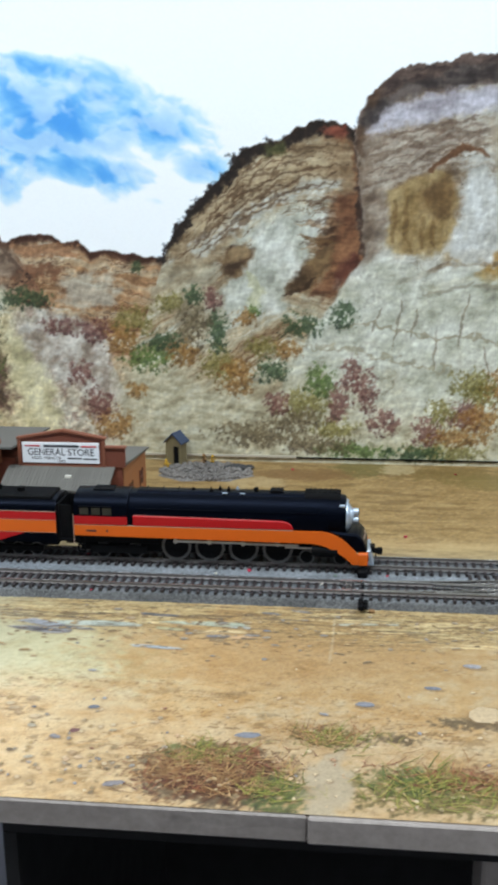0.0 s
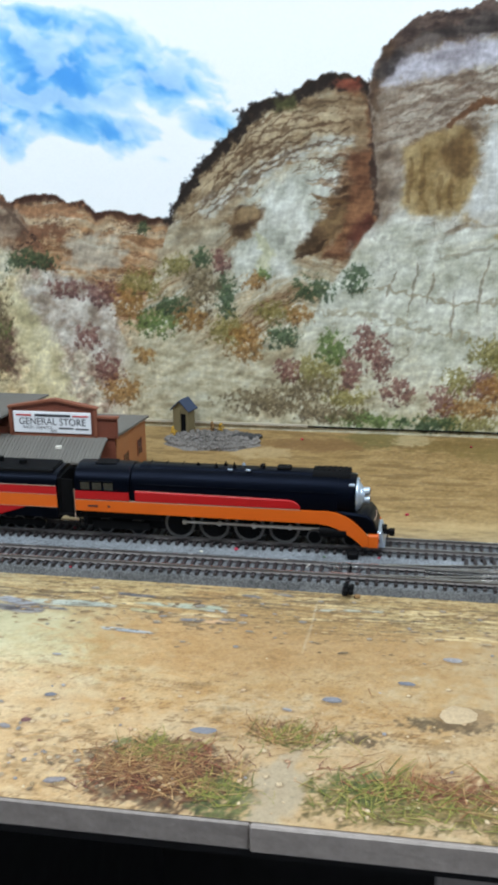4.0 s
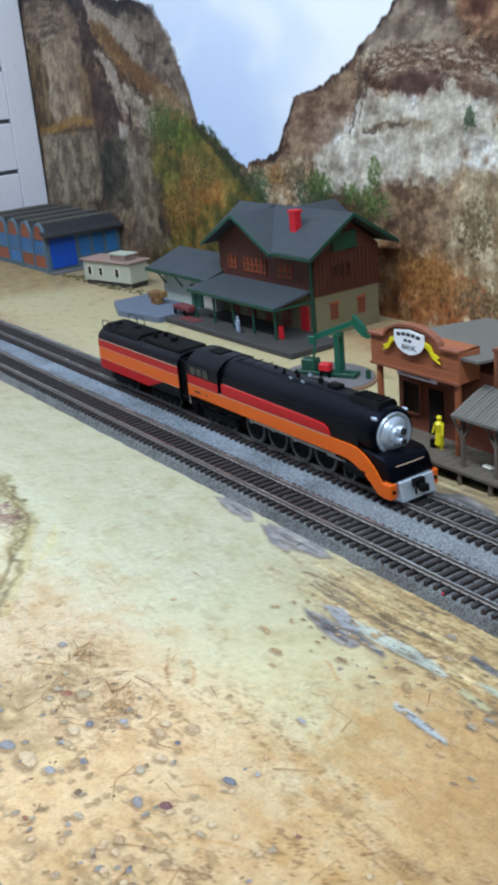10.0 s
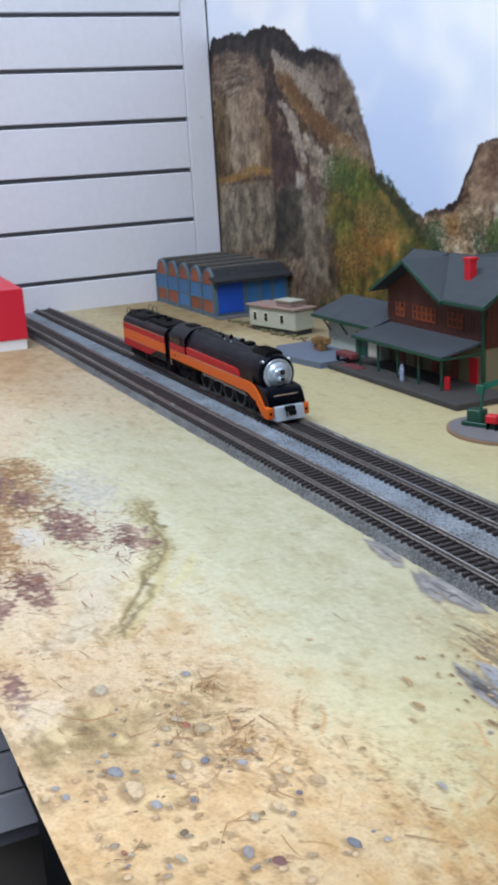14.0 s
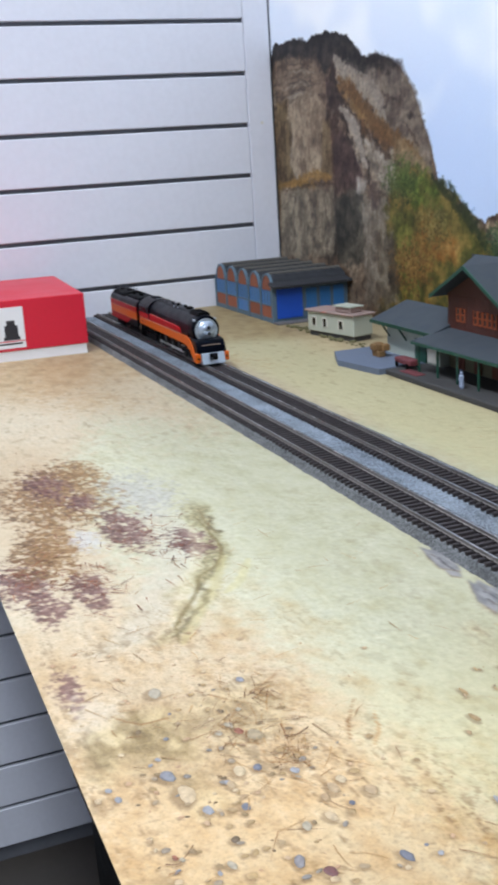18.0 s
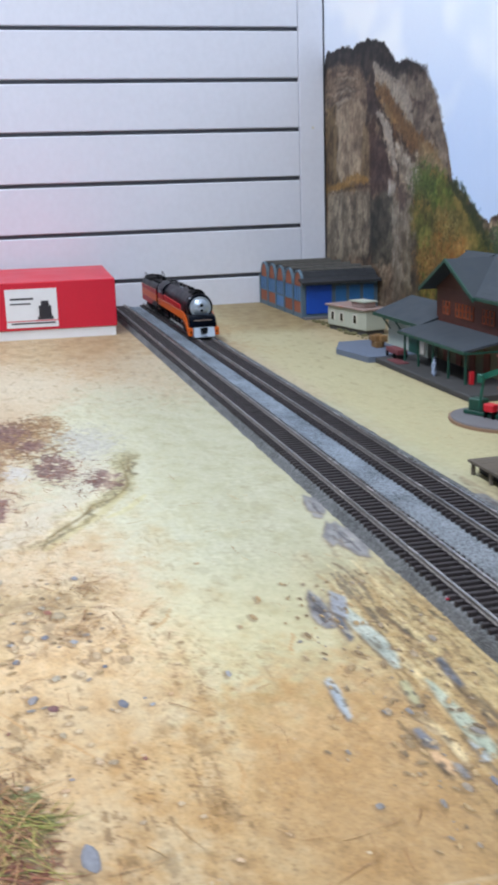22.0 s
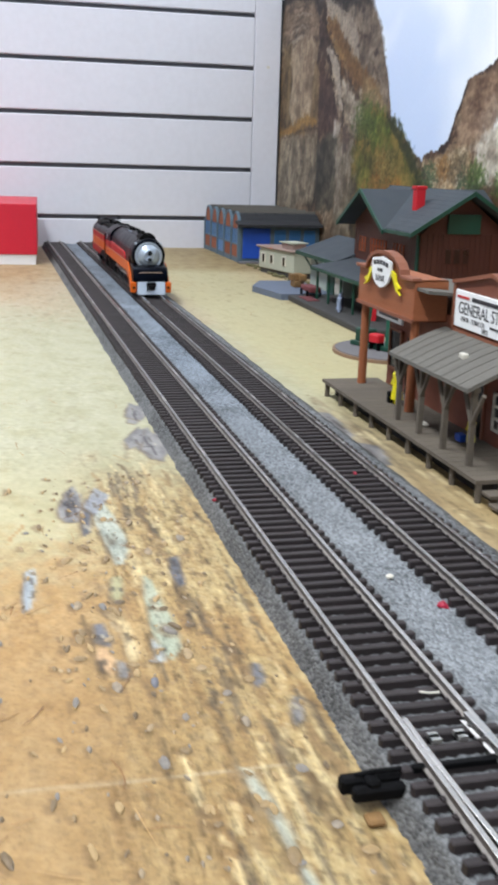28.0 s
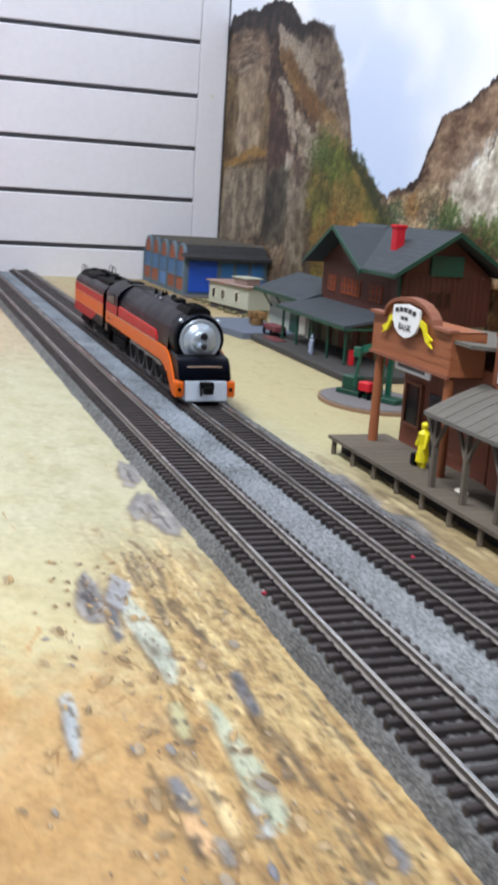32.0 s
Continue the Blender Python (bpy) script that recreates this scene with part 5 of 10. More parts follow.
    veg = step(0.0, 0.02, np.interp(X[0], (-1.12, -1.0, -0.9, -0.8), (0.05, 0.215, 0.175, 0.12))[None, :] - Z + 0.04 * (mid - 0.5)) * step(-1.10, -1.02, X)
    vt = fbm(X * 30, Z * 40, 121, 4, 0.6)
    lay(C, palette(0.45 + 1.2 * (vt - 0.5) + 0.3 * (fine - 0.5) + 0.6 * (mid - 0.5), rgb(50, 50, 28), rgb(98, 94, 46), rgb(140, 106, 48), rgb(150, 120, 70)), m * veg * 0.92)
    lay(C, palette(fine, rgb(44, 56, 30), rgb(96, 112, 52)), m * veg * step(0.022, 0.005, h - Z - 0.012) * 0.7)
    corner_cliff_forms(C, X, Z)
    clump(C, X, Z, -1.0, 0.185, 0.06, 0.035, 125, *GREENS)
    clump(C, X, Z, -0.93, 0.13, 0.05, 0.03, 126, *OLIVE)
    clump(C, X, Z, -0.98, 0.08, 0.06, 0.04, 127, *RUSTY)
    # gap between corner cliff and left mountain
    for i, (x, z, rx, rz, c) in enumerate(((-0.80, 0.118, 0.03, 0.025, DKGREEN), (-0.765, 0.132, 0.025, 0.018, RUSTY), (-0.73, 0.135, 0.035, 0.022, SCRUB), (-0.70, 0.11, 0.04, 0.03, DKGREEN))):
        clump(C, X, Z, x, z, rx, rz, 140 + i, *c)

    # foot of the right-hand side: stony wash and weeds
    foot = step(0.075, 0.035, Z + 0.03 * (mid - 0.5) - 0.04 * step(-0.02, -0.14, X)) * step(-0.22, -0.19, X)
    lay(C, palette(1.4 * (fbm(X * 60, Z * 120, 151, 4) - 0.15), rgb(150, 136, 108), rgb(194, 182, 152), rgb(212, 204, 180)), foot * 0.85)
    weeds(C, X, Z, 2000, DKGREEN, (-0.30, 0.168, 0.036, 0.014), (-0.100, 0.135, 0.014, 0.03), (-0.014, 0.143, 0.028, 0.016), (0.026, 0.153, 0.018, 0.018), (-0.046, 0.096, 0.022, 0.016), (-0.378, 0.224, 0.034, 0.012), (-0.475, 0.194, 0.012, 0.014))
    weeds(C, X, Z, 2200, OLIVE, (-0.187, 0.146, 0.028, 0.022), (-0.10, 0.10, 0.024, 0.022), (-0.012, 0.062, 0.032, 0.022), (0.165, 0.075, 0.02, 0.018), (0.13, 0.014, 0.05, 0.013))
    weeds(C, X, Z, 2400, GREENS, (-0.172, 0.108, 0.036, 0.018), (-0.062, 0.156, 0.010, 0.008), (0.004, 0.085, 0.020, 0.022), (0.038, 0.014, 0.05, 0.011), (-0.392, 0.164, 0.050, 0.032), (-0.34, 0.10, 0.018, 0.02), (-0.688, 0.127, 0.026, 0.02), (-0.603, 0.142, 0.012, 0.02), (-0.607, 0.112, 0.035, 0.02), (-0.64, 0.118, 0.02, 0.016))
    weeds(C, X, Z, 2600, RUSTY, (-0.20, 0.125, 0.02, 0.02), (-0.072, 0.150, 0.016, 0.010), (-0.081, 0.09, 0.024, 0.026), (-0.212, 0.037, 0.03, 0.022), (-0.186, 0.074, 0.016, 0.010), (-0.42, 0.19, 0.03, 0.014), (-0.53, 0.045, 0.05, 0.03))
    weeds(C, X, Z, 2800, WINE, (-0.105, 0.17, 0.014, 0.016), (0.022, 0.062, 0.016, 0.026), (0.036, 0.092, 0.013, 0.024), (0.068, 0.045, 0.022, 0.018), (0.112, 0.034, 0.022, 0.020), (0.150, 0.052, 0.026, 0.020), (-0.245, 0.091, 0.018, 0.016), (-0.225, 0.06, 0.02, 0.02), (-0.262, 0.140, 0.03, 0.012), (-0.225, 0.135, 0.02, 0.018))
    weeds(C, X, Z, 3000, SCRUB, (-0.124, 0.147, 0.022, 0.024), (0.0, 0.02, 0.05, 0.014), (-0.06, 0.03, 0.06, 0.018), (-0.02, 0.045, 0.04, 0.016), (-0.358, 0.128, 0.038, 0.044), (-0.345, 0.085, 0.026, 0.05), (-0.39, 0.10, 0.02, 0.03), (-0.44, 0.03, 0.08, 0.03), (-0.47, 0.10, 0.03, 0.03), (-0.14, 0.125, 0.03, 0.02))
    weeds(C, X, Z, 3200, RUSTY, (0.190, 0.082, 0.030, 0.026), (0.165, 0.050, 0.030, 0.018), (-0.135, 0.112, 0.022, 0.016), (-0.03, 0.118, 0.020, 0.012), (0.145, 0.03, 0.04, 0.014))
    weeds(C, X, Z, 3400, OLIVE, (0.155, 0.085, 0.026, 0.020), (0.125, 0.055, 0.020, 0.018), (-0.15, 0.165, 0.020, 0.014), (-0.055, 0.12, 0.026, 0.014), (0.02, 0.036, 0.03, 0.012), (-0.40, 0.205, 0.02, 0.012))
    weeds(C, X, Z, 3600, WINE, (0.200, 0.115, 0.016, 0.020), (0.05, 0.075, 0.014, 0.03), (-0.04, 0.062, 0.016, 0.016))
    weeds(C, X, Z, 3800, DKGREEN, (-0.155, 0.125, 0.024, 0.012), (0.10, 0.012, 0.04, 0.010), (-0.125, 0.172, 0.012, 0.014))
    rock = step(0.0, 30.0, np.abs(C - sky_only).sum(-1))
    shade(C, relief(X, Z, 34, 40, 561, 5, 0.62), 0.028, rock)
    shade(C, relief(X, Z, 130, 130, 571, 4, 0.7), 0.030, rock)
    tall = step(-0.86, -0.95, X)
    shade(C, relief(X, Z, 46, 22, 581, 5, 0.6), 0.035, rock * tall)
    C *= 1 - (rock * tall)[..., None] * rgb(0.09, 0.12, 0.15)
    C += ((C - rgb(128, 116, 102)) * (0.16 - 0.02 * tall)[..., None]) * rock[..., None]
    C *= (1 + (0.14 * (fine - 0.5)) * rock)[..., None]
    # rock colour raised towards the foot, making up for the lamps' falloff
    C *= 1 + (rgb(0.87, 0.895, 0.915) * (1 + 0.07 * step(0.22, 0.02, Z))[..., None] - 1) * rock[..., None]
    return C, rock, rock * 0


def paint_ground(X, Y):
    C = np.zeros(X.shape + (3,))
    big = fbm(X * 5, Y * 7, 301, 4)
    mid = fbm(X * 40, Y * 60, 303, 5, 0.6)
    fine = fbm(X * 260, Y * 300, 307, 4, 0.7)
    C += palette(0.2 + 1.0 * (big - 0.25) + 0.5 * (mid - 0.5), rgb(206, 178, 134), rgb(220, 198, 156), rgb(226, 210, 172))
    # pale greenish sand in the middle, warm sand along the front
    lay(C, palette(1.2 * (mid - 0.1), rgb(196, 190, 144), rgb(214, 210, 168), rgb(222, 218, 180)), blob(X, Y, -0.42, 0.22, 0.33, 0.17, 311, 0.5) * 0.9)
    lay(C, rgb(220, 214, 170), step(0.32, 0.36, Y) * step(0.50, 0.42, Y) * step(-0.15, -0.32, X) * 0.75)
    lay(C, palette(1.2 * (mid - 0.1), rgb(206, 164, 106), rgb(226, 192, 142), rgb(230, 204, 160)), step(0.16, 0.06, Y + 0.08 * (mid - 0.5)) * step(-0.42, -0.25, X) * 0.75)
    lay(C, palette(1.2 * (mid - 0.1), rgb(186, 140, 76), rgb(212, 168, 104), rgb(224, 186, 128)), blob(X, Y, 0.02, 0.16, 0.13, 0.09, 313, 0.8) * 0.5)
    lay(C, palette(1.3 * (mid - 0.15), rgb(176, 142, 92), rgb(206, 172, 118), rgb(218, 190, 144)), blob(X, Y, -1.15, 0.16, 0.28, 0.24, 317, 0.6) * 0.8)
    lay(C, palette(1.3 * (mid - 0.15), rgb(150, 126, 84), rgb(184, 160, 112), rgb(196, 176, 132)), step(-1.0, -1.1, X) * step(0.36, 0.42, Y) * 0.85)
    # small dark dashes of shade in the sand
    dash = step(0.66, 0.76, fbm(X * 50 + Y * 18, Y * 120, 319, 4, 0.6, False))
    lay(C, rgb(160, 138, 98), dash * (0.10 + 0.6 * step(-0.5, -0.8, X)) * 0.6)
    # brown ground behind the tracks
    back = step(0.345, 0.40, Y) * step(-0.30, -0.16, X)
    bt = fbm(X * 16, Y * 70, 321, 5, 0.62, False)
    lay(C, palette(0.5 + 0.7 * (bt - 0.5) + 0.5 * (mid - 0.5) + 0.4 * (fine - 0.5), rgb(126, 102, 62), rgb(174, 146, 100), rgb(200, 178, 132)), back * 0.9)
    lay(C, rgb(104, 78, 44), back * step(0.55, 0.68, bt) * 0.45)
    for i, (x, y, rx, ry, c) in enumerate(((0.047, 0.585, 0.03, 0.03, (118, 112, 68)), (0.13, 0.575, 0.06, 0.03, (130, 110, 66)), (-0.01, 0.56, 0.05, 0.025, (136, 104, 70)), (0.17, 0.55, 0.05, 0.03, (140, 124, 76)), (0.085, 0.585, 0.02, 0.02, (206, 194, 160)), (-0.055, 0.53, 0.03, 0.02, (206, 186, 150)))):
        lay(C, rgb(*c), blob(X, Y, x, y, rx, ry, 330 + i) * 0.7)
    lay(C, palette(1.4 * (mid - 0.15), rgb(112, 62, 34), rgb(162, 102, 60), rgb(196, 150, 104)), step(0.50, 0.55, Y + 0.05 * (mid - 0.5)) * step(-0.58, -0.50, X) * step(-0.20, -0.3, X) * 0.85)
    lay(C, palette(fine, rgb(150, 140, 116), rgb(196, 186, 156)), step(0.47, 0.53, Y) * step(-0.56, -0.62, X) * 0.5)
    # streaked wash along the near track
    wash = step(0.172, 0.205, Y + 0.03 * (big - 0.5)) * step(0.26, 0.25, Y) * step(-0.26, -0.16, X + 0.1 * (mid - 0.5))
    st = fbm(X * 22, Y * 190, 341, 5, 0.65, False)
    st2 = fbm(X * 30, Y * 420, 343, 4, 0.75, False)
    lay(C, palette(0.62 + 0.7 * (st - 0.5) + 0.9 * (st2 - 0.5) + 0.5 * (fine - 0.5), rgb(88, 70, 52), rgb(156, 128, 86), rgb(206, 182, 128), rgb(222, 204, 154)), wash * 0.9)
    wash2 = step(0.325, 0.34, Y) * step(0.37, 0.35, Y) * step(-0.36, -0.25, X)
    lay(C, palette(0.5 + 1.2 * (st - 0.5) + 0.7 * (st2 - 0.5), rgb(104, 88, 66), rgb(170, 150, 112), rgb(206, 190, 150)), wash2 * 0.7)
    # crack with a shaded lip
    cy = np.interp(X[0], (-0.5, -0.483, -0.425, -0.388, -0.354, -0.325, -0.311, -0.297, -0.27), (0.145, 0.145, 0.138, 0.127, 0.104, 0.097, 0.08, 0.068, 0.05))[None, :] + 0.016 * (fbm(X * 60, Y * 0, 351, 4) - 0.5)
    along = step(-0.5, -0.47, X) * step(-0.285, -0.30, X)
    lay(C, palette(0.5 + 1.6 * (fine - 0.5) + 0.8 * (mid - 0.5), rgb(112, 98, 54), rgb(164, 148, 92), rgb(206, 194, 146)), along * step(0.014, 0.0, np.abs(Y - cy + 0.004) + 0.02 * (mid - 0.5)) * 0.6)
    lay(C, rgb(108, 94, 62), along * step(0.003, 0.0008, np.abs(Y - cy)) * step(0.36, 0.56, mid) * 0.7)
    lay(C, rgb(216, 206, 176), along * step(0.02, 0.004, np.abs(Y - cy + 0.03)) * 0.5)
    # grit and small shade of the photographed sand
    RG = relief(X, Y, 70, 110, 531)
    RF = relief(X, Y, 190, 240, 541, 4)
    patchy = step(0.42, 0.62, fbm(X * 11, Y * 16, 543, 4))
    shade(C, RG, 0.007, 1 - 0.5 * step(0.2, 0.24, Y))
    shade(C, RF, 0.015, 0.25 + 0.75 * patchy)
    grit = fbm(X * 240 + 40 * Y, Y * 300, 547, 4, 0.75)
    front = step(0.17, 0.08, Y + 0.04 * (mid - 0.5)) * step(-0.45, -0.25, X)
    lay(C, rgb(120, 92, 60), step(0.62, 0.74, grit) * (0.03 + 0.22 * patchy * front + 0.06 * patchy + 0.3 * wash) * 0.8)
    lay(C, rgb(238, 224, 194), step(0.38, 0.28, grit) * (0.08 + 0.18 * patchy * front + 0.2 * wash))
    lay(C, palette(0.5 + 1.5 * (grit - 0.5), rgb(150, 108, 62), rgb(196, 150, 92), rgb(222, 184, 128)), blob(X, Y, -0.01, 0.17, 0.12, 0.06, 549, 0.6) * 0.35)
    veins = step(0.030, 0.004, np.abs(fbm(X * 34 + 2 * mid, Y * 75, 561, 4, 0.6) - 0.5)) * step(0.46, 0.60, fbm(X * 15, Y * 26, 563, 4, 0.6))
    lay(C, rgb(128, 98, 62), veins * (0.05 + 0.40 * front + 0.25 * step(0.21, 0.15, Y) * step(-0.2, -0.1, X)) * 0.9)
    lay(C, rgb(120, 94, 58), step(0.60, 0.68, fbm(X * 60, Y * 110, 565, 4, 0.65)) * step(0.50, 0.62, fbm(X * 13, Y * 20, 567, 3)) * (0.22 * front + 0.10))
    # grey scree, rust and wine-red weeds
    for x, y, rx, ry, c in ((-0.53, 0.115, 0.07, 0.035, (rgb(150, 142, 120), rgb(196, 190, 170), rgb(214, 208, 190))), (-0.55, 0.06, 0.09, 0.05, RUSTY), (-0.60, 0.085, 0.05, 0.03, RUSTY), (-0.415, 0.118, 0.035, 0.016, WINE), (-0.46, 0.088, 0.05, 0.020, WINE),
                            (-0.37, 0.045, 0.035, 0.013, WINE), (-0.40, 0.012, 0.04, 0.020, WINE), (-0.43, 0.03, 0.05, 0.024, RUSTY), (-0.46, 0.04, 0.05, 0.02, RUSTY), (-0.58, 0.06, 0.05, 0.02, WINE), (-0.53, 0.075, 0.03, 0.014, WINE), (-0.45, 0.06, 0.03, 0.012, (rgb(190, 182, 164), rgb(214, 208, 192), rgb(222, 218, 200))),
                            (-0.265, 0.010, 0.025, 0.008, WINE), (-0.36, 0.02, 0.03, 0.012, WINE)):
        clump(C, X, Y, x, y, rx, ry, int(900 + 1000 * abs(x) + 300 * y), *c)
    # stony belt along the front
    belt = step(0.115, 0.05, Y) * step(-0.30, -0.22, X)
    sp = fbm(X * 150, Y * 170, 361, 4, 0.7)
    lay(C, rgb(150, 118, 78), belt * step(0.62, 0.74, sp) * 0.25)
    lay(C, rgb(232, 214, 178), belt * step(0.40, 0.32, sp) * 0.2)
    lay(C, rgb(150, 130, 96), blob(X, Y, -0.205, 0.07, 0.04, 0.020, 363) * step(0.5, 0.62, sp) * 0.5)
    lay(C, rgb(176, 148, 104), blob(X, Y, -0.21, 0.04, 0.05, 0.03, 365) * 0.25)
    lay(C, palette(0.5 + 1.4 * (mid - 0.5) + 0.8 * (fine - 0.5), rgb(120, 96, 62), rgb(168, 142, 98), rgb(206, 184, 140)), blob(X, Y, -0.217, 0.030, 0.018, 0.012, 367, 0.9) * 0.6)
    lay(C, rgb(112, 90, 60), blob(X, Y, -0.212, 0.010, 0.018, 0.006, 368, 0.6) * 0.7)
    lay(C, rgb(234, 218, 186), blob(X, Y, -0.235, 0.016, 0.024, 0.012, 369, 0.9) * 0.5)
    # dried tussocks at the front edge
    for x, y, rx, ry, c in ((-0.02, 0.026, 0.050, 0.036, SCRUB), (-0.022, 0.026, 0.046, 0.032, (rgb(58, 32, 20), rgb(104, 62, 36), rgb(160, 112, 62))), (-0.03, 0.028, 0.036, 0.026, (rgb(58, 32, 20), rgb(104, 58, 34), rgb(160, 112, 62))), (0.01, 0.012, 0.02, 0.022, GREENS), (-0.035, 0.046, 0.022, 0.012, GREENS), (0.09, 0.022, 0.055, 0.026, OLIVE), (0.075, 0.03, 0.03, 0.016, GREENS),
                            (0.12, 0.034, 0.05, 0.014, (rgb(96, 46, 36), rgb(146, 90, 60), rgb(190, 150, 100))), (0.03, 0.068, 0.022, 0.012, OLIVE), (0.07, 0.07, 0.02, 0.008, SCRUB), (0.115, 0.09, 0.03, 0.010, SCRUB), (0.15, 0.02, 0.04, 0.03, OLIVE)):
        clump(C, X, Y, x, y, rx, ry, int(700 + 1000 * abs(x) + 700 * y), *c)
    lay(C, rgb(206, 192, 164), blob(X, Y, 0.035, 0.02, 0.014, 0.03, 371, 0.5) * 0.8)
    # sheet joint
    lay(C, rgb(232, 222, 196), step(0.0009, 0.0003, np.abs(X - 0.0315 - 0.012 * (Y - 0.2))) * step(0.15, 0.165, Y) * step(0.235, 0.215, Y) * 0.5)
    C *= (0.95 + 0.10 * fine)[..., None]
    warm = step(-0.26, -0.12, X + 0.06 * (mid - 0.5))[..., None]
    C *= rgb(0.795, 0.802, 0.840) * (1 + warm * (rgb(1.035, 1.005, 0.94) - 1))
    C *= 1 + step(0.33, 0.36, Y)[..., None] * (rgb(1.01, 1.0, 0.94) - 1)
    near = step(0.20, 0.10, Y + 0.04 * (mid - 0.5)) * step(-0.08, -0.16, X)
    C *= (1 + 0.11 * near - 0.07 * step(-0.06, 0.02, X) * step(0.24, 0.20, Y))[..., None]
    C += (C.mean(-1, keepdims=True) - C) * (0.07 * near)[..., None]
    lip = blob(X, Y, -0.22, 0.045, 0.07, 0.035, 571, 0.5)
    G = np.clip(0.22 + 0.55 * front + 0.8 * wash + 0.4 * lip + 0.3 * back + 0.5 * blob(X, Y, 0.0, 0.16, 0.16, 0.09, 573, 0.5) + 0.35 * step(-0.45, -0.6, X) + 0.5 * blob(X, Y, -0.20, 0.075, 0.05, 0.025, 575, 0.5), 0, 1)
    return C, G, np.clip(wash + 0.7 * wash2 + 0.12 * back, 0, 1)


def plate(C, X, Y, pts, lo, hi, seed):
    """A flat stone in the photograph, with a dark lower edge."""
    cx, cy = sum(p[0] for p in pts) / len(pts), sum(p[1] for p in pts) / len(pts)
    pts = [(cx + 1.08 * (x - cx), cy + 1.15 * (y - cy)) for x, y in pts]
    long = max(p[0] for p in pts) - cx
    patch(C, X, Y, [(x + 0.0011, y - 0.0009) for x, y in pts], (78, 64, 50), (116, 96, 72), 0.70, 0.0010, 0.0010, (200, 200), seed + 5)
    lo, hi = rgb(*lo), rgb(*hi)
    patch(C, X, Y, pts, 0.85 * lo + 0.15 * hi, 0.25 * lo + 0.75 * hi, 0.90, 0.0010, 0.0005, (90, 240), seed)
    rr = random.Random(seed)
    for k in range(2):
        x, y = cx + rr.uniform(-0.7, 0.3) * long, cy + rr.uniform(-0.0018, 0.0018)
        stroke(C, X, Y, [(x, y), (x + 0.4 * long, y + rr.gauss(0, 0.0006))], rr.uniform(0.0005, 0.0011), rr.choice(((70, 64, 58), (90, 80, 66), (186, 176, 150))), 0.65, 0.0008, 0.8, seed + 30 + k)


def wash_streaks(C, X, Y):
    """Dark and pale streaks of the washed sand, along the near track."""
    rr = random.Random(77)
    for k in range(150):
        x, y, ln = rr.uniform(-0.22, 0.17), rr.triangular(0.180, 0.238, 0.226), rr.uniform(0.008, 0.05)
        tilt = rr.gauss(0, 0.02)
        c, amount = rr.choice((((96, 78, 54), 0.7), ((122, 98, 66), 0.6), ((84, 74, 62), 0.6), ((214, 194, 148), 0.6), ((150, 122, 80), 0.6)))
        stroke(C, X, Y, [(x + ln * q / 3, y + tilt * ln * q + rr.gauss(0, 0.0004)) for q in range(4)], rr.uniform(0.0007, 0.0020), c, amount, 0.0012, 0.7, 7900 + k)
    for k in range(40):
        x, y, ln = rr.uniform(-0.35, 0.0), rr.uniform(0.338, 0.352), rr.uniform(0.01, 0.03)
        stroke(C, X, Y, [(x, y), (x + ln, y + rr.gauss(0, 0.001))], rr.uniform(0.0008, 0.0018), rr.choice(((104, 88, 64), (206, 190, 150), (140, 124, 100))), 0.6, 0.0012, 0.7, 8200 + k)


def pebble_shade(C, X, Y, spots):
    """Paints a dark offset shadow into the sheet's colour under each modelled pebble."""
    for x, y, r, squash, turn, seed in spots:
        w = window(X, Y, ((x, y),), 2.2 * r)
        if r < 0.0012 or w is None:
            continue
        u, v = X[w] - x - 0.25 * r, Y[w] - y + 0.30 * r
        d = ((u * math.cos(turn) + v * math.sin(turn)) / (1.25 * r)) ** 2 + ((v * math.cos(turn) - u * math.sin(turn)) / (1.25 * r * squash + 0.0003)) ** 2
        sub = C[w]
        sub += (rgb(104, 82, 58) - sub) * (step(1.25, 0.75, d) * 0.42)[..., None]


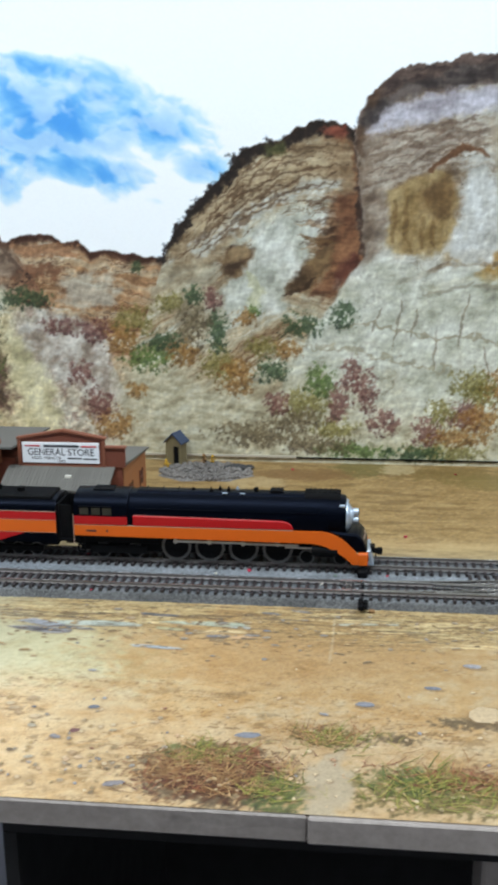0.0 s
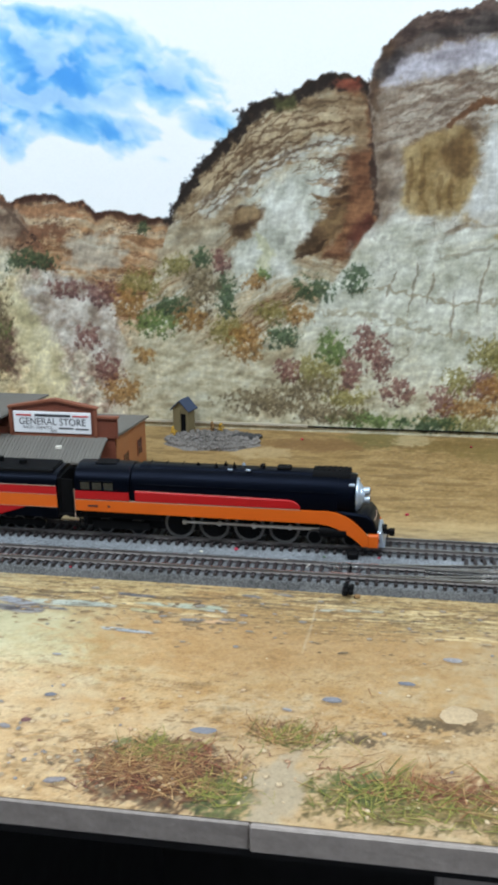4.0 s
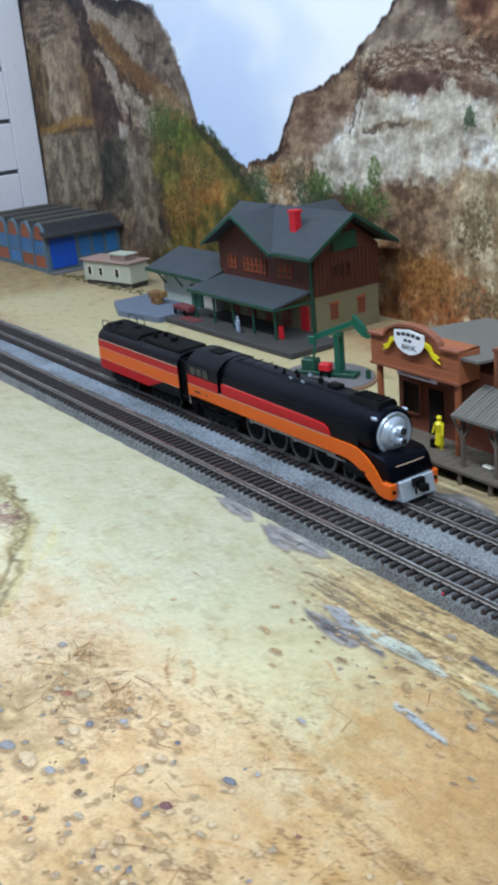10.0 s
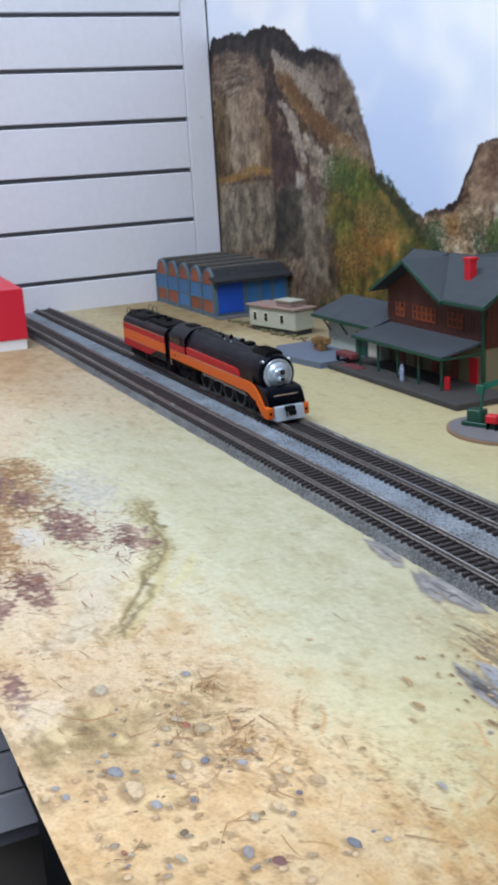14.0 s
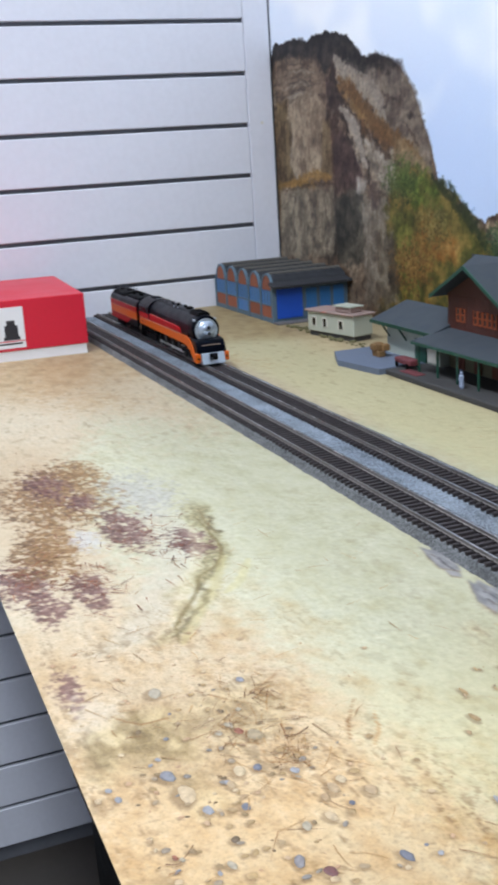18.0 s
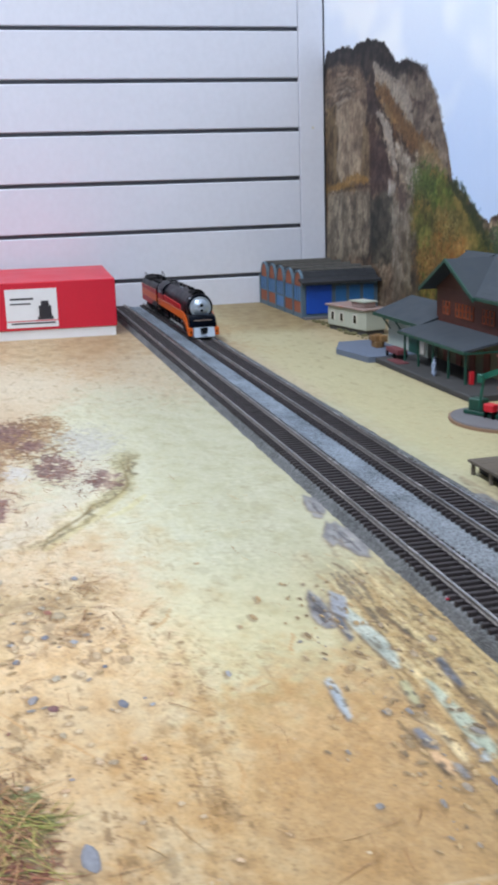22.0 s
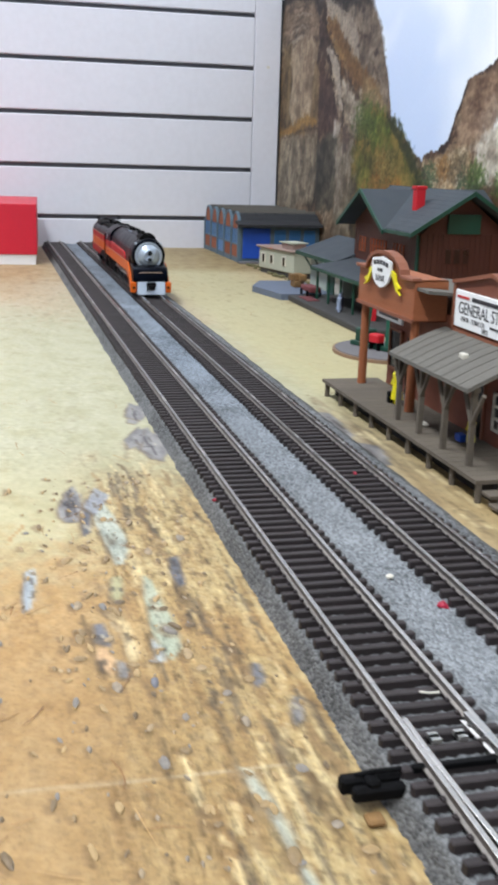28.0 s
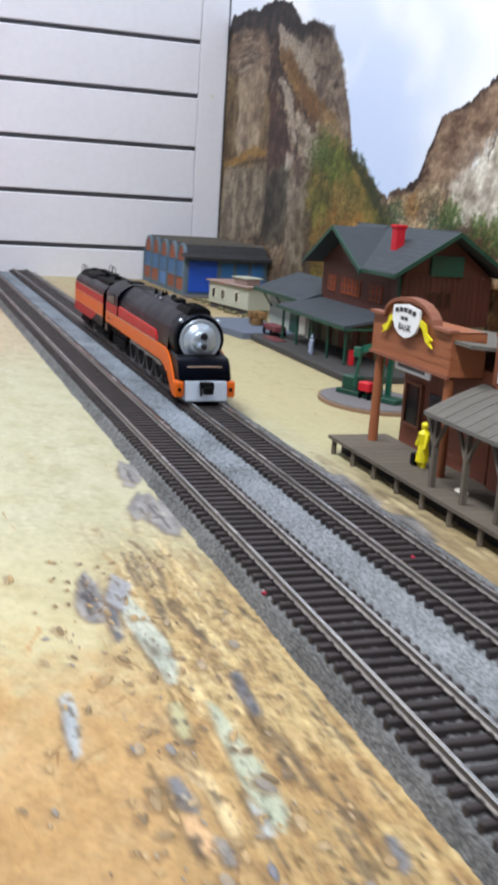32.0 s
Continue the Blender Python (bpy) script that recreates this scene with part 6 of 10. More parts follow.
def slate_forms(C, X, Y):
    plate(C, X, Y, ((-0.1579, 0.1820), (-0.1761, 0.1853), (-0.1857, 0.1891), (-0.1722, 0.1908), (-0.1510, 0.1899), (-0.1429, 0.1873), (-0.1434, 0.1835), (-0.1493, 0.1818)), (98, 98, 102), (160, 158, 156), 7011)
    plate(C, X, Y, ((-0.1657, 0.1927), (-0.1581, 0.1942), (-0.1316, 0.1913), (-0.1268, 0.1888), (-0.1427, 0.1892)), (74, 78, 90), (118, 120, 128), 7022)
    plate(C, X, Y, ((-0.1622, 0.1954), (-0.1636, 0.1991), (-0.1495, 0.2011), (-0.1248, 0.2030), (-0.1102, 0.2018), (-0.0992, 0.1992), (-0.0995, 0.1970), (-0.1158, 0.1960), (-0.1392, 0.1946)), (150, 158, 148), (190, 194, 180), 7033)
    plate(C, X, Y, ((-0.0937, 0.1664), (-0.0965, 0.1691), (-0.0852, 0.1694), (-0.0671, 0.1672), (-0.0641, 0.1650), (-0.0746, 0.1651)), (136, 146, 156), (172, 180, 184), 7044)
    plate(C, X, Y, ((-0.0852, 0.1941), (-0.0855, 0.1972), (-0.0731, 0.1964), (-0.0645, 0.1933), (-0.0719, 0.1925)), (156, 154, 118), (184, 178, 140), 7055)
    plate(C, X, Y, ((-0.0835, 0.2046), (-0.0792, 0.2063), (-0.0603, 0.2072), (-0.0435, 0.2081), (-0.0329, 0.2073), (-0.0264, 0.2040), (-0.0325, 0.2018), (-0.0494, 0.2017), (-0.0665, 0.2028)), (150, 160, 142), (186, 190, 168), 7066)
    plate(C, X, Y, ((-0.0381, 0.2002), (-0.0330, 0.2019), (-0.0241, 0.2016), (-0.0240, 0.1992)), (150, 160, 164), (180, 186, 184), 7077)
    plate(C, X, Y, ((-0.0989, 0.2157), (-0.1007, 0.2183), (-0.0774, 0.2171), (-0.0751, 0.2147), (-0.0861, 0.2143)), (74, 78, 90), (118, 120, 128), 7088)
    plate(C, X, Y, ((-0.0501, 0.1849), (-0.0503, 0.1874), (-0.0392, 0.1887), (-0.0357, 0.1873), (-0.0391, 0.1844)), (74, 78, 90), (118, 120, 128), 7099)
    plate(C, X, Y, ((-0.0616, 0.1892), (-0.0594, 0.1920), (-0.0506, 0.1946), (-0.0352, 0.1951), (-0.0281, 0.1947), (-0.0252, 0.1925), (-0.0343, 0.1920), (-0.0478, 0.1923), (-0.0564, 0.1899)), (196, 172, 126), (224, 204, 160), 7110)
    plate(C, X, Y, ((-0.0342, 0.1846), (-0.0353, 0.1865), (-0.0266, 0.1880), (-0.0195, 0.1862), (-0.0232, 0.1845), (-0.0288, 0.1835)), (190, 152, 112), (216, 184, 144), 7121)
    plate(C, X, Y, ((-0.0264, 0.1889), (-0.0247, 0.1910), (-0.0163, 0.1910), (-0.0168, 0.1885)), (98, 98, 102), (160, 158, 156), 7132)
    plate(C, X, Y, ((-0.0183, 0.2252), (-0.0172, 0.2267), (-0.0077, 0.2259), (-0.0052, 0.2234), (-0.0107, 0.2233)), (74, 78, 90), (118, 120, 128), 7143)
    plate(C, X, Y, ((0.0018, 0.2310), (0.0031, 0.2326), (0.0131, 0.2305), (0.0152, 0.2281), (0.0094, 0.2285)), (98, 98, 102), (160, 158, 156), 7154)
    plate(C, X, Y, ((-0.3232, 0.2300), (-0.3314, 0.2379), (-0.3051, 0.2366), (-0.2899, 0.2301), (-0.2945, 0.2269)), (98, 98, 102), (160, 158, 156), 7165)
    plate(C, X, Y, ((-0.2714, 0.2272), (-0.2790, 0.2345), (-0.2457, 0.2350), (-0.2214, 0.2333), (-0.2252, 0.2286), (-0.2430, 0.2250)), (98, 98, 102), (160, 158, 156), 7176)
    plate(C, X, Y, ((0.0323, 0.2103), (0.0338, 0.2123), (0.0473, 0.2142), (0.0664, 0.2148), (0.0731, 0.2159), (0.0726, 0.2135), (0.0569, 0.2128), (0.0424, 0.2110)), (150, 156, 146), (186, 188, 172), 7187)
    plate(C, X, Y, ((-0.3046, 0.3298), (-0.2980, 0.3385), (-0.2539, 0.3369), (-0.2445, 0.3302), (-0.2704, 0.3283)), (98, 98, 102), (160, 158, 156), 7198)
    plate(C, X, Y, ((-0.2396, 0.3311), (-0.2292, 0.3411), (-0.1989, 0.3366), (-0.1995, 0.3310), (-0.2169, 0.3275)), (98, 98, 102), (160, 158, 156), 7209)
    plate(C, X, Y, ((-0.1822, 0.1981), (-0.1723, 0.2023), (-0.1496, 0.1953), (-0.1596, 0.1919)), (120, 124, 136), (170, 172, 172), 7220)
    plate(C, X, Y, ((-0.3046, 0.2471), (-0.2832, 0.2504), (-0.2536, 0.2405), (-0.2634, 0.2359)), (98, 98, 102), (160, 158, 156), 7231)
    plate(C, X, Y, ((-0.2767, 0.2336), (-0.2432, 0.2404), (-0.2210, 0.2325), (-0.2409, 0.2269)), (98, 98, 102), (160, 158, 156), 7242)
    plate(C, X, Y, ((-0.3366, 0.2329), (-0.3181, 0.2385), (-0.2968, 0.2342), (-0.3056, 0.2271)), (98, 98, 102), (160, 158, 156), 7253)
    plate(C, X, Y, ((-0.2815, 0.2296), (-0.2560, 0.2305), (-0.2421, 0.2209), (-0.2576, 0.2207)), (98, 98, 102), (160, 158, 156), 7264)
    stroke(C, X, Y, ((-0.1825, 0.1873), (-0.1634, 0.1861), (-0.1462, 0.1834)), 0.0012, (62, 58, 60), 0.80, 0.0010, 0.50, 7275)
    stroke(C, X, Y, ((-0.1668, 0.1836), (-0.1591, 0.1868), (-0.1598, 0.1905)), 0.0012, (62, 58, 60), 0.80, 0.0010, 0.50, 7286)
    stroke(C, X, Y, ((-0.1724, 0.1891), (-0.1514, 0.1871)), 0.0012, (62, 58, 60), 0.80, 0.0010, 0.50, 7297)
    stroke(C, X, Y, ((-0.2683, 0.2286), (-0.2488, 0.2309), (-0.2249, 0.2322)), 0.0011, (66, 62, 64), 0.80, 0.0010, 0.50, 7308)
    stroke(C, X, Y, ((-0.2446, 0.2271), (-0.2441, 0.2326)), 0.0011, (66, 62, 64), 0.80, 0.0010, 0.50, 7319)
    stroke(C, X, Y, ((-0.3231, 0.2326), (-0.2964, 0.2311)), 0.0011, (66, 62, 64), 0.80, 0.0010, 0.50, 7330)
    stroke(C, X, Y, ((-0.2922, 0.3364), (-0.2645, 0.3351)), 0.0012, (70, 64, 62), 0.80, 0.0010, 0.50, 7341)
    stroke(C, X, Y, ((-0.2299, 0.3329), (-0.2075, 0.3345)), 0.0012, (70, 64, 62), 0.80, 0.0010, 0.50, 7352)
    # lip of the dried bank
    stroke(C, X, Y, ((-0.4583, 0.1353), (-0.4282, 0.1345), (-0.3964, 0.1315), (-0.3723, 0.1202), (-0.3620, 0.1049), (-0.3403, 0.0961), (-0.3195, 0.0822), (-0.3054, 0.0734), (-0.2879, 0.0689)), 0.0019, (112, 96, 58), 0.60, 0.0010, 0.50, 7385)
    stroke(C, X, Y, ((-0.4735, 0.1425), (-0.4441, 0.1382), (-0.4212, 0.1365)), 0.0014, (120, 104, 70), 0.70, 0.0010, 0.50, 7396)
    stroke(C, X, Y, ((-0.3830, 0.1276), (-0.3426, 0.1074), (-0.3127, 0.0873), (-0.2855, 0.0708)), 0.0050, (176, 162, 110), 0.45, 0.0010, 0.50, 7407)
    stroke(C, X, Y, ((-0.4448, 0.1269), (-0.4130, 0.1218), (-0.3792, 0.1084), (-0.3438, 0.0899), (-0.3127, 0.0736)), 0.0060, (220, 208, 172), 0.28, 0.0010, 0.50, 7418)
    stroke(C, X, Y, ((-0.3714, 0.1387), (-0.3429, 0.1224), (-0.3324, 0.1101)), 0.0045, (190, 180, 130), 0.50, 0.0010, 0.50, 7429)
    # crust and twigs
    patch(C, X, Y, ((-0.2221, 0.0073), (-0.2331, 0.0245), (-0.2274, 0.0453), (-0.2047, 0.0502), (-0.1862, 0.0416), (-0.1964, 0.0217), (-0.1885, 0.0039)), (132, 112, 74), (196, 176, 132), 0.65, 0.0080, 0.0060, (150, 190), 7440)
    patch(C, X, Y, ((-0.2307, 0.0592), (-0.2379, 0.0885), (-0.2157, 0.0980), (-0.1877, 0.0830), (-0.1894, 0.0616), (-0.2077, 0.0537)), (150, 128, 92), (204, 182, 140), 0.60, 0.0080, 0.0060, (150, 190), 7451)
    patch(C, X, Y, ((-0.1839, 0.0294), (-0.1769, 0.0430), (-0.1543, 0.0481), (-0.1485, 0.0373), (-0.1646, 0.0277)), (150, 124, 84), (206, 182, 138), 0.60, 0.0080, 0.0060, (150, 190), 7462)
    stroke(C, X, Y, ((-0.2190, 0.0743), (-0.2109, 0.0669), (-0.2063, 0.0612)), 0.0007, (138, 100, 60), 0.85, 0.0010, 0.50, 7473)
    stroke(C, X, Y, ((-0.2373, 0.1007), (-0.2313, 0.0899), (-0.2249, 0.0806)), 0.0007, (138, 100, 60), 0.85, 0.0010, 0.50, 7484)
    stroke(C, X, Y, ((-0.1951, 0.0688), (-0.1722, 0.0691), (-0.1682, 0.0768)), 0.0007, (138, 100, 60), 0.85, 0.0010, 0.50, 7495)
    stroke(C, X, Y, ((-0.1796, 0.0807), (-0.1699, 0.0819), (-0.1654, 0.0756)), 0.0007, (138, 100, 60), 0.85, 0.0010, 0.50, 7506)
    stroke(C, X, Y, ((-0.2012, 0.1201), (-0.1844, 0.1081), (-0.1725, 0.1033)), 0.0007, (138, 100, 60), 0.85, 0.0010, 0.50, 7517)
    stroke(C, X, Y, ((-0.2378, 0.0616), (-0.2250, 0.0701)), 0.0007, (138, 100, 60), 0.85, 0.0010, 0.50, 7528)
    stroke(C, X, Y, ((-0.2342, 0.0223), (-0.2219, 0.0312), (-0.2229, 0.0439)), 0.0007, (138, 100, 60), 0.85, 0.0010, 0.50, 7539)
    stroke(C, X, Y, ((-0.1079, 0.0429), (-0.0957, 0.0488), (-0.0845, 0.0537)), 0.0009, (176, 138, 90), 0.85, 0.0010, 0.50, 7550)
    stroke(C, X, Y, ((-0.0870, 0.0574), (-0.0760, 0.0667), (-0.0619, 0.0756)), 0.0009, (176, 138, 90), 0.85, 0.0010, 0.50, 7561)
    stroke(C, X, Y, ((-0.0501, 0.1197), (-0.0390, 0.1199), (-0.0257, 0.1150)), 0.0009, (176, 138, 90), 0.85, 0.0010, 0.50, 7572)
    stroke(C, X, Y, ((-0.1870, 0.1222), (-0.1728, 0.1166), (-0.1638, 0.1097)), 0.0009, (176, 138, 90), 0.85, 0.0010, 0.50, 7583)
    stroke(C, X, Y, ((-0.1412, 0.1673), (-0.1224, 0.1614)), 0.0009, (176, 138, 90), 0.85, 0.0010, 0.50, 7594)


# ---- room shell, table, mural ----
FLOOR_Z, CEIL_Z, WALL_X, BACK_Y = -0.88, 1.62, -1.39, 0.604
solid("floor", B((-1.6, 2.4, -2.7, 0.9, FLOOR_Z - 0.05, FLOOR_Z)), FLOORM, kind="structure", label="brown-grey vinyl floor of the room")
solid("ceiling", B((-1.6, 2.4, -2.7, 0.9, CEIL_Z, CEIL_Z + 0.05)), CEIL, kind="structure", label="white painted ceiling")
solid("wall_north", B((-1.6, 2.4, BACK_Y + 0.02, BACK_Y + 0.08, FLOOR_Z, CEIL_Z)), WALLW, kind="structure", label="plain wall behind the mural")
solid("wall_east", B((2.4, 2.46, -2.7, 0.9, FLOOR_Z, CEIL_Z)), WALLW, kind="structure", label="plain pale wall of the room")
solid("wall_south", B((-1.6, 2.4, -2.76, -2.7, FLOOR_Z, CEIL_Z)), WALLW, kind="structure", label="plain pale wall of the room")
for lx, ly, lz, watts in LAMPS:
    fix = thing("ceiling_light", lx, ly, 1.545, "white rectangular fluorescent ceiling light", "lamp", group="ceiling lights")
    part("housing", B((-0.62, 0.62, -0.15, 0.15, 0.0, 0.075), bevel=0.006), CEIL, fix)

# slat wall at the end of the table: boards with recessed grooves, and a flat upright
# grey backing behind the white boards, the grooves' shade put into its colour
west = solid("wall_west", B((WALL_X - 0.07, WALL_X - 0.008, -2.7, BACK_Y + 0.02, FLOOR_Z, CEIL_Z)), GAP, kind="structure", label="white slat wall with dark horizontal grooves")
GROOVE0, PITCH, SLOT = 0.0450, 0.0749, 0.0062
k0 = int((FLOOR_Z - GROOVE0) / PITCH)
board = mesh_of("slat_board", B((WALL_X - 0.008, WALL_X, -2.7, 0.561, SLOT / 2, PITCH - SLOT / 2), bevel=0.0012), WALLW)
for k in range(k0, int((CEIL_Z - GROOVE0) / PITCH)):
    ob = new("slat_board", board)
    ob.parent = west
    ob.location = (0, 0, GROOVE0 + k * PITCH)
part("upright_board", B((WALL_X - 0.008, WALL_X + 0.001, 0.5615, BACK_Y - 0.002, FLOOR_Z, CEIL_Z), bevel=0.001), WALLW, west, "flat white upright board")
bm = bmesh.new()
cyl(bm, (WALL_X, 0.583, 0.272), (WALL_X + 0.0016, 0.583, 0.272), 0.0022, seg=10)
part("screw_cap", bm, WINW, west)

# table: board, painted edge trim; near-black skirt and end panel added for shade below
bench = thing("layout_table", 0, 0, -0.02, "long layout table with grey painted edge trim and shade-black panels below", "table")
part("tabletop", B((-0.127, 1.6, 0.004, 0.603, -0.004, 0.0185)), UNDERDARK, bench)
part("thin_tabletop", B((-1.385, -0.1275, 0.0, 0.603, 0.0150, 0.0195)), PIPEM, bench, "thin pale tabletop board")
part("edge_trim", B((-0.127, 0.026, -0.0030, 0.0035, 0.0050, 0.0195), bevel=0.0010), TRIM, bench, "grey trim of coarse painted wood")
part("edge_trim", B((0.0262, 1.6, -0.0045, 0.0035, 0.0050, 0.0195), bevel=0.0010), TRIM, bench, "grey trim of coarse painted wood")
part("skirt", B((-0.127, 1.6, 0.36, 0.37, FLOOR_Z + 0.02, -0.004)), UNDERDARK, bench)
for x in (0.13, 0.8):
    part("leg", B((x - 0.02, x + 0.02, 0.008, 0.045, FLOOR_Z + 0.021, -0.0045), bevel=0.002), UNDERDARK if x < 0.1 else TRIM, bench)
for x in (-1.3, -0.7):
    part("rear_leg", B((x - 0.02, x + 0.02, 0.50, 0.54, FLOOR_Z + 0.021, 0.0148), bevel=0.002), UNDERDARK, bench)
part("end_panel", B((-0.127, -0.120, 0.004, 0.36, FLOOR_Z + 0.02, -0.0045)), UNDERDARK, bench)
bin_ = thing("storage_bin", -0.72, 0.30, FLOOR_Z, "black plastic storage bin standing under the table", "bin")
part("bin_body", P([(-0.20, 0.0), (0.20, 0.0), (0.225, 0.40), (-0.225, 0.40)], "y", -0.175, 0.15, bevel=0.006), SOOT, bin_)
part("bin_rim", B((-0.235, 0.235, -0.188, 0.16, 0.40, 0.425), bevel=0.004), SOOT, bin_)
part("cable", tube(bmesh.new(), [(-0.18, -0.186, 0.425), (-0.19, -0.190, 0.50), (-0.185, -0.186, 0.60)], 0.003, 6), SOOT, bin_, "thin black cable")

mx = np.concatenate([np.arange(-1.389, -0.72, 0.0019), np.arange(-0.72, 0.22, 0.00112), np.array([0.25, 0.3, 0.4, 0.6, 0.9, 1.6])])
mz = np.concatenate([np.arange(-0.001, 0.47, 0.00112), np.array([0.5, 0.55, 0.62, 0.7])])
MX, MZ = np.meshgrid(mx, mz)
MC, MG, MW = paint_mural(MX, MZ)
mural_me = sheet("mural_print", MX, MZ, MC, MURAL, True, BACK_Y, MG, MW)
mural = thing("backdrop", 0, 0, 0, "photographic canyon mural print on the wall behind the table", "mural", kind="structure")
sheet_ob = new("mural_sheet", mural_me)
sheet_ob.parent = mural
part("backing_board", B((-1.389, 1.6, BACK_Y + 0.0006, BACK_Y + 0.018, -0.03, 0.70)), WALLW, mural)
part("base_strip", B((-0.50, -0.02, BACK_Y - 0.0022, BACK_Y - 0.0003, 0.0052, 0.0074)), PIPEM, mural, "thin pale strip along the foot of the mural")
part("base_gap", B((-0.02, 0.9, BACK_Y - 0.0014, BACK_Y - 0.0003, 0.0045, 0.0060)), SOOT, mural)


# ---- loose marks of the printed sand: stones, twigs and dried grass, flat ----
def scatter_rng(seed):
    return random.Random(seed)


def stones(name, spots, material, label):
    """Flat irregular pebble shapes lying on the sheet."""
    bm = bmesh.new()
    for x, y, r, squash, turn, seed in spots:
        rr = scatter_rng(seed)
        n, lift = rr.randint(8, 11), rr.uniform(0.5, 1.0)
        low, mid3, top = [], [], []
        high = min(0.0011, 0.22 * r) * lift
        for i in range(n):
            a = 2 * math.pi * i / n
            q = r * (0.85 + 0.25 * rr.random())
            u, v = q * math.cos(a), q * squash * math.sin(a)
            px, py = u * math.cos(turn) - v * math.sin(turn), u * math.sin(turn) + v * math.cos(turn)
            for ring, f, z in ((low, 1.0, 0.0001), (mid3, 0.86, 0.0001 + 0.65 * high), (top, 0.5, 0.0001 + high)):
                ring.append(bm.verts.new((x + px * f, y + py * f, z)))
        bm.faces.new(top)
        for a, b in ((low, mid3), (mid3, top)):
            for i in range(n):
                j = (i + 1) % n
                bm.faces.new((a[i], a[j], b[j], b[i]))
    return solid(name, bm, material, label, kind="stuff", smooth=True)


def stone_mat(name, a, b, c):
    m = bpy.data.materials.new(name)
    m.use_nodes = True
    n, l = m.node_tree.nodes, m.node_tree.links
    g = n.new("ShaderNodeNewGeometry")
    ramp = n.new("ShaderNodeValToRGB")
    ramp.color_ramp.elements[0].color, ramp.color_ramp.elements[1].color = (*lin(*a), 1), (*lin(*c), 1)
    e = ramp.color_ramp.elements.new(0.5)
    e.color = (*lin(*b), 1)
    l.new(g.outputs["Random Per Island"], ramp.inputs[0])
    ns = n.new("ShaderNodeTexNoise")
    ns.inputs["Scale"].default_value, ns.inputs["Detail"].default_value = 500, 4
    tc = n.new("ShaderNodeTexCoord")
    l.new(tc.outputs["Object"], ns.inputs["Vector"])
    rg = n.new("ShaderNodeMapRange")
    rg.inputs["To Min"].default_value, rg.inputs["To Max"].default_value = 0.48, 1.12
    l.new(ns.outputs["Fac"], rg.inputs["Value"])
    mu = n.new("ShaderNodeVectorMath")
    mu.operation = "SCALE"
    l.new(ramp.outputs[0], mu.inputs[0])
    l.new(rg.outputs[0], mu.inputs["Scale"])
    p = n["Principled BSDF"]
    l.new(mu.outputs[0], p.inputs["Base Color"])
    p.inputs["Roughness"].default_value = 0.6
    return m


STONE_BLUE = stone_mat("blue_grey_stones", (98, 100, 112), (164, 162, 162), (132, 124, 124))
STONE_TAN = stone_mat("tan_stones", (172, 142, 104), (206, 184, 148), (190, 152, 116))
STONE_MIX = stone_mat("mixed_stones", (112, 94, 72), (186, 156, 108), (132, 128, 124))
STRAW = stone_mat("straw", (92, 48, 28), (196, 158, 104), (140, 92, 50))
GRASS = stone_mat("green_grass", (84, 92, 34), (138, 140, 56), (168, 152, 78))
WEED = stone_mat("red_brown_weed", (92, 46, 40), (134, 74, 54), (168, 104, 66))

STONE_WHITE = stone_mat("pale_stones", (172, 160, 136), (182, 170, 148), (166, 146, 112))
STONE_RED = stone_mat("red_stones", (126, 82, 72), (154, 98, 74), (110, 74, 74))
sr = scatter_rng(5)


def spread(spots, squash=0.65):
    return [(x, y, r, squash * sr.uniform(0.8, 1.2), sr.uniform(-0.3, 0.3), sr.randint(0, 9999)) for x, y, r in spots]


blues = spread(((-0.239, 0.082, 0.0026), (-0.237, 0.058, 0.0014), (-0.181, 0.030, 0.0040), (-0.154, 0.037, 0.0032), (-0.175, 0.009, 0.0022), (-0.150, 0.050, 0.0024), (-0.163, 0.075, 0.0024), (-0.171, 0.063, 0.0026), (-0.114, 0.055, 0.0034), (-0.120, 0.029, 0.0015), (-0.135, 0.085, 0.0016)))
blues += spread(((-0.010, 0.066, 0.0070), (-0.072, 0.014, 0.0060), (-0.101, 0.088, 0.0036), (-0.113, 0.132, 0.0032), (-0.012, 0.197, 0.0030), (0.053, 0.105, 0.0060), (0.092, 0.128, 0.0052), (0.118, 0.158, 0.0060), (0.030, 0.092, 0.0030)), 0.42)
for i in range(20):
    blues.append((sr.uniform(-0.24, 0.17), abs(sr.gauss(0.02, 0.05)) + 0.004, sr.uniform(0.0007, 0.0018), sr.uniform(0.5, 0.9), sr.uniform(0, 3), sr.randint(0, 9999)))
stones("slate_chips", blues, STONE_BLUE, "flat blue-grey slate chips on the sand")
pales = spread(((-0.245, 0.044, 0.0045), (-0.193, 0.071, 0.0045), (-0.122, 0.034, 0.0026), (-0.132, 0.020, 0.0014), (-0.130, 0.065, 0.0028), (-0.084, 0.064, 0.0022), (-0.205, 0.064, 0.0026), (-0.201, 0.058, 0.0022), (-0.215, 0.072, 0.0018)))
stones("pale_pebbles", pales, STONE_WHITE, "pale smooth pebbles on the sand")
reds = spread(((-0.199, 0.066, 0.0028), (-0.134, 0.018, 0.0017), (-0.105, 0.062, 0.0028), (-0.091, 0.045, 0.0014), (-0.06, 0.09, 0.0013)))
stones("red_pebbles", reds, STONE_RED, "reddish pebbles on the sand")
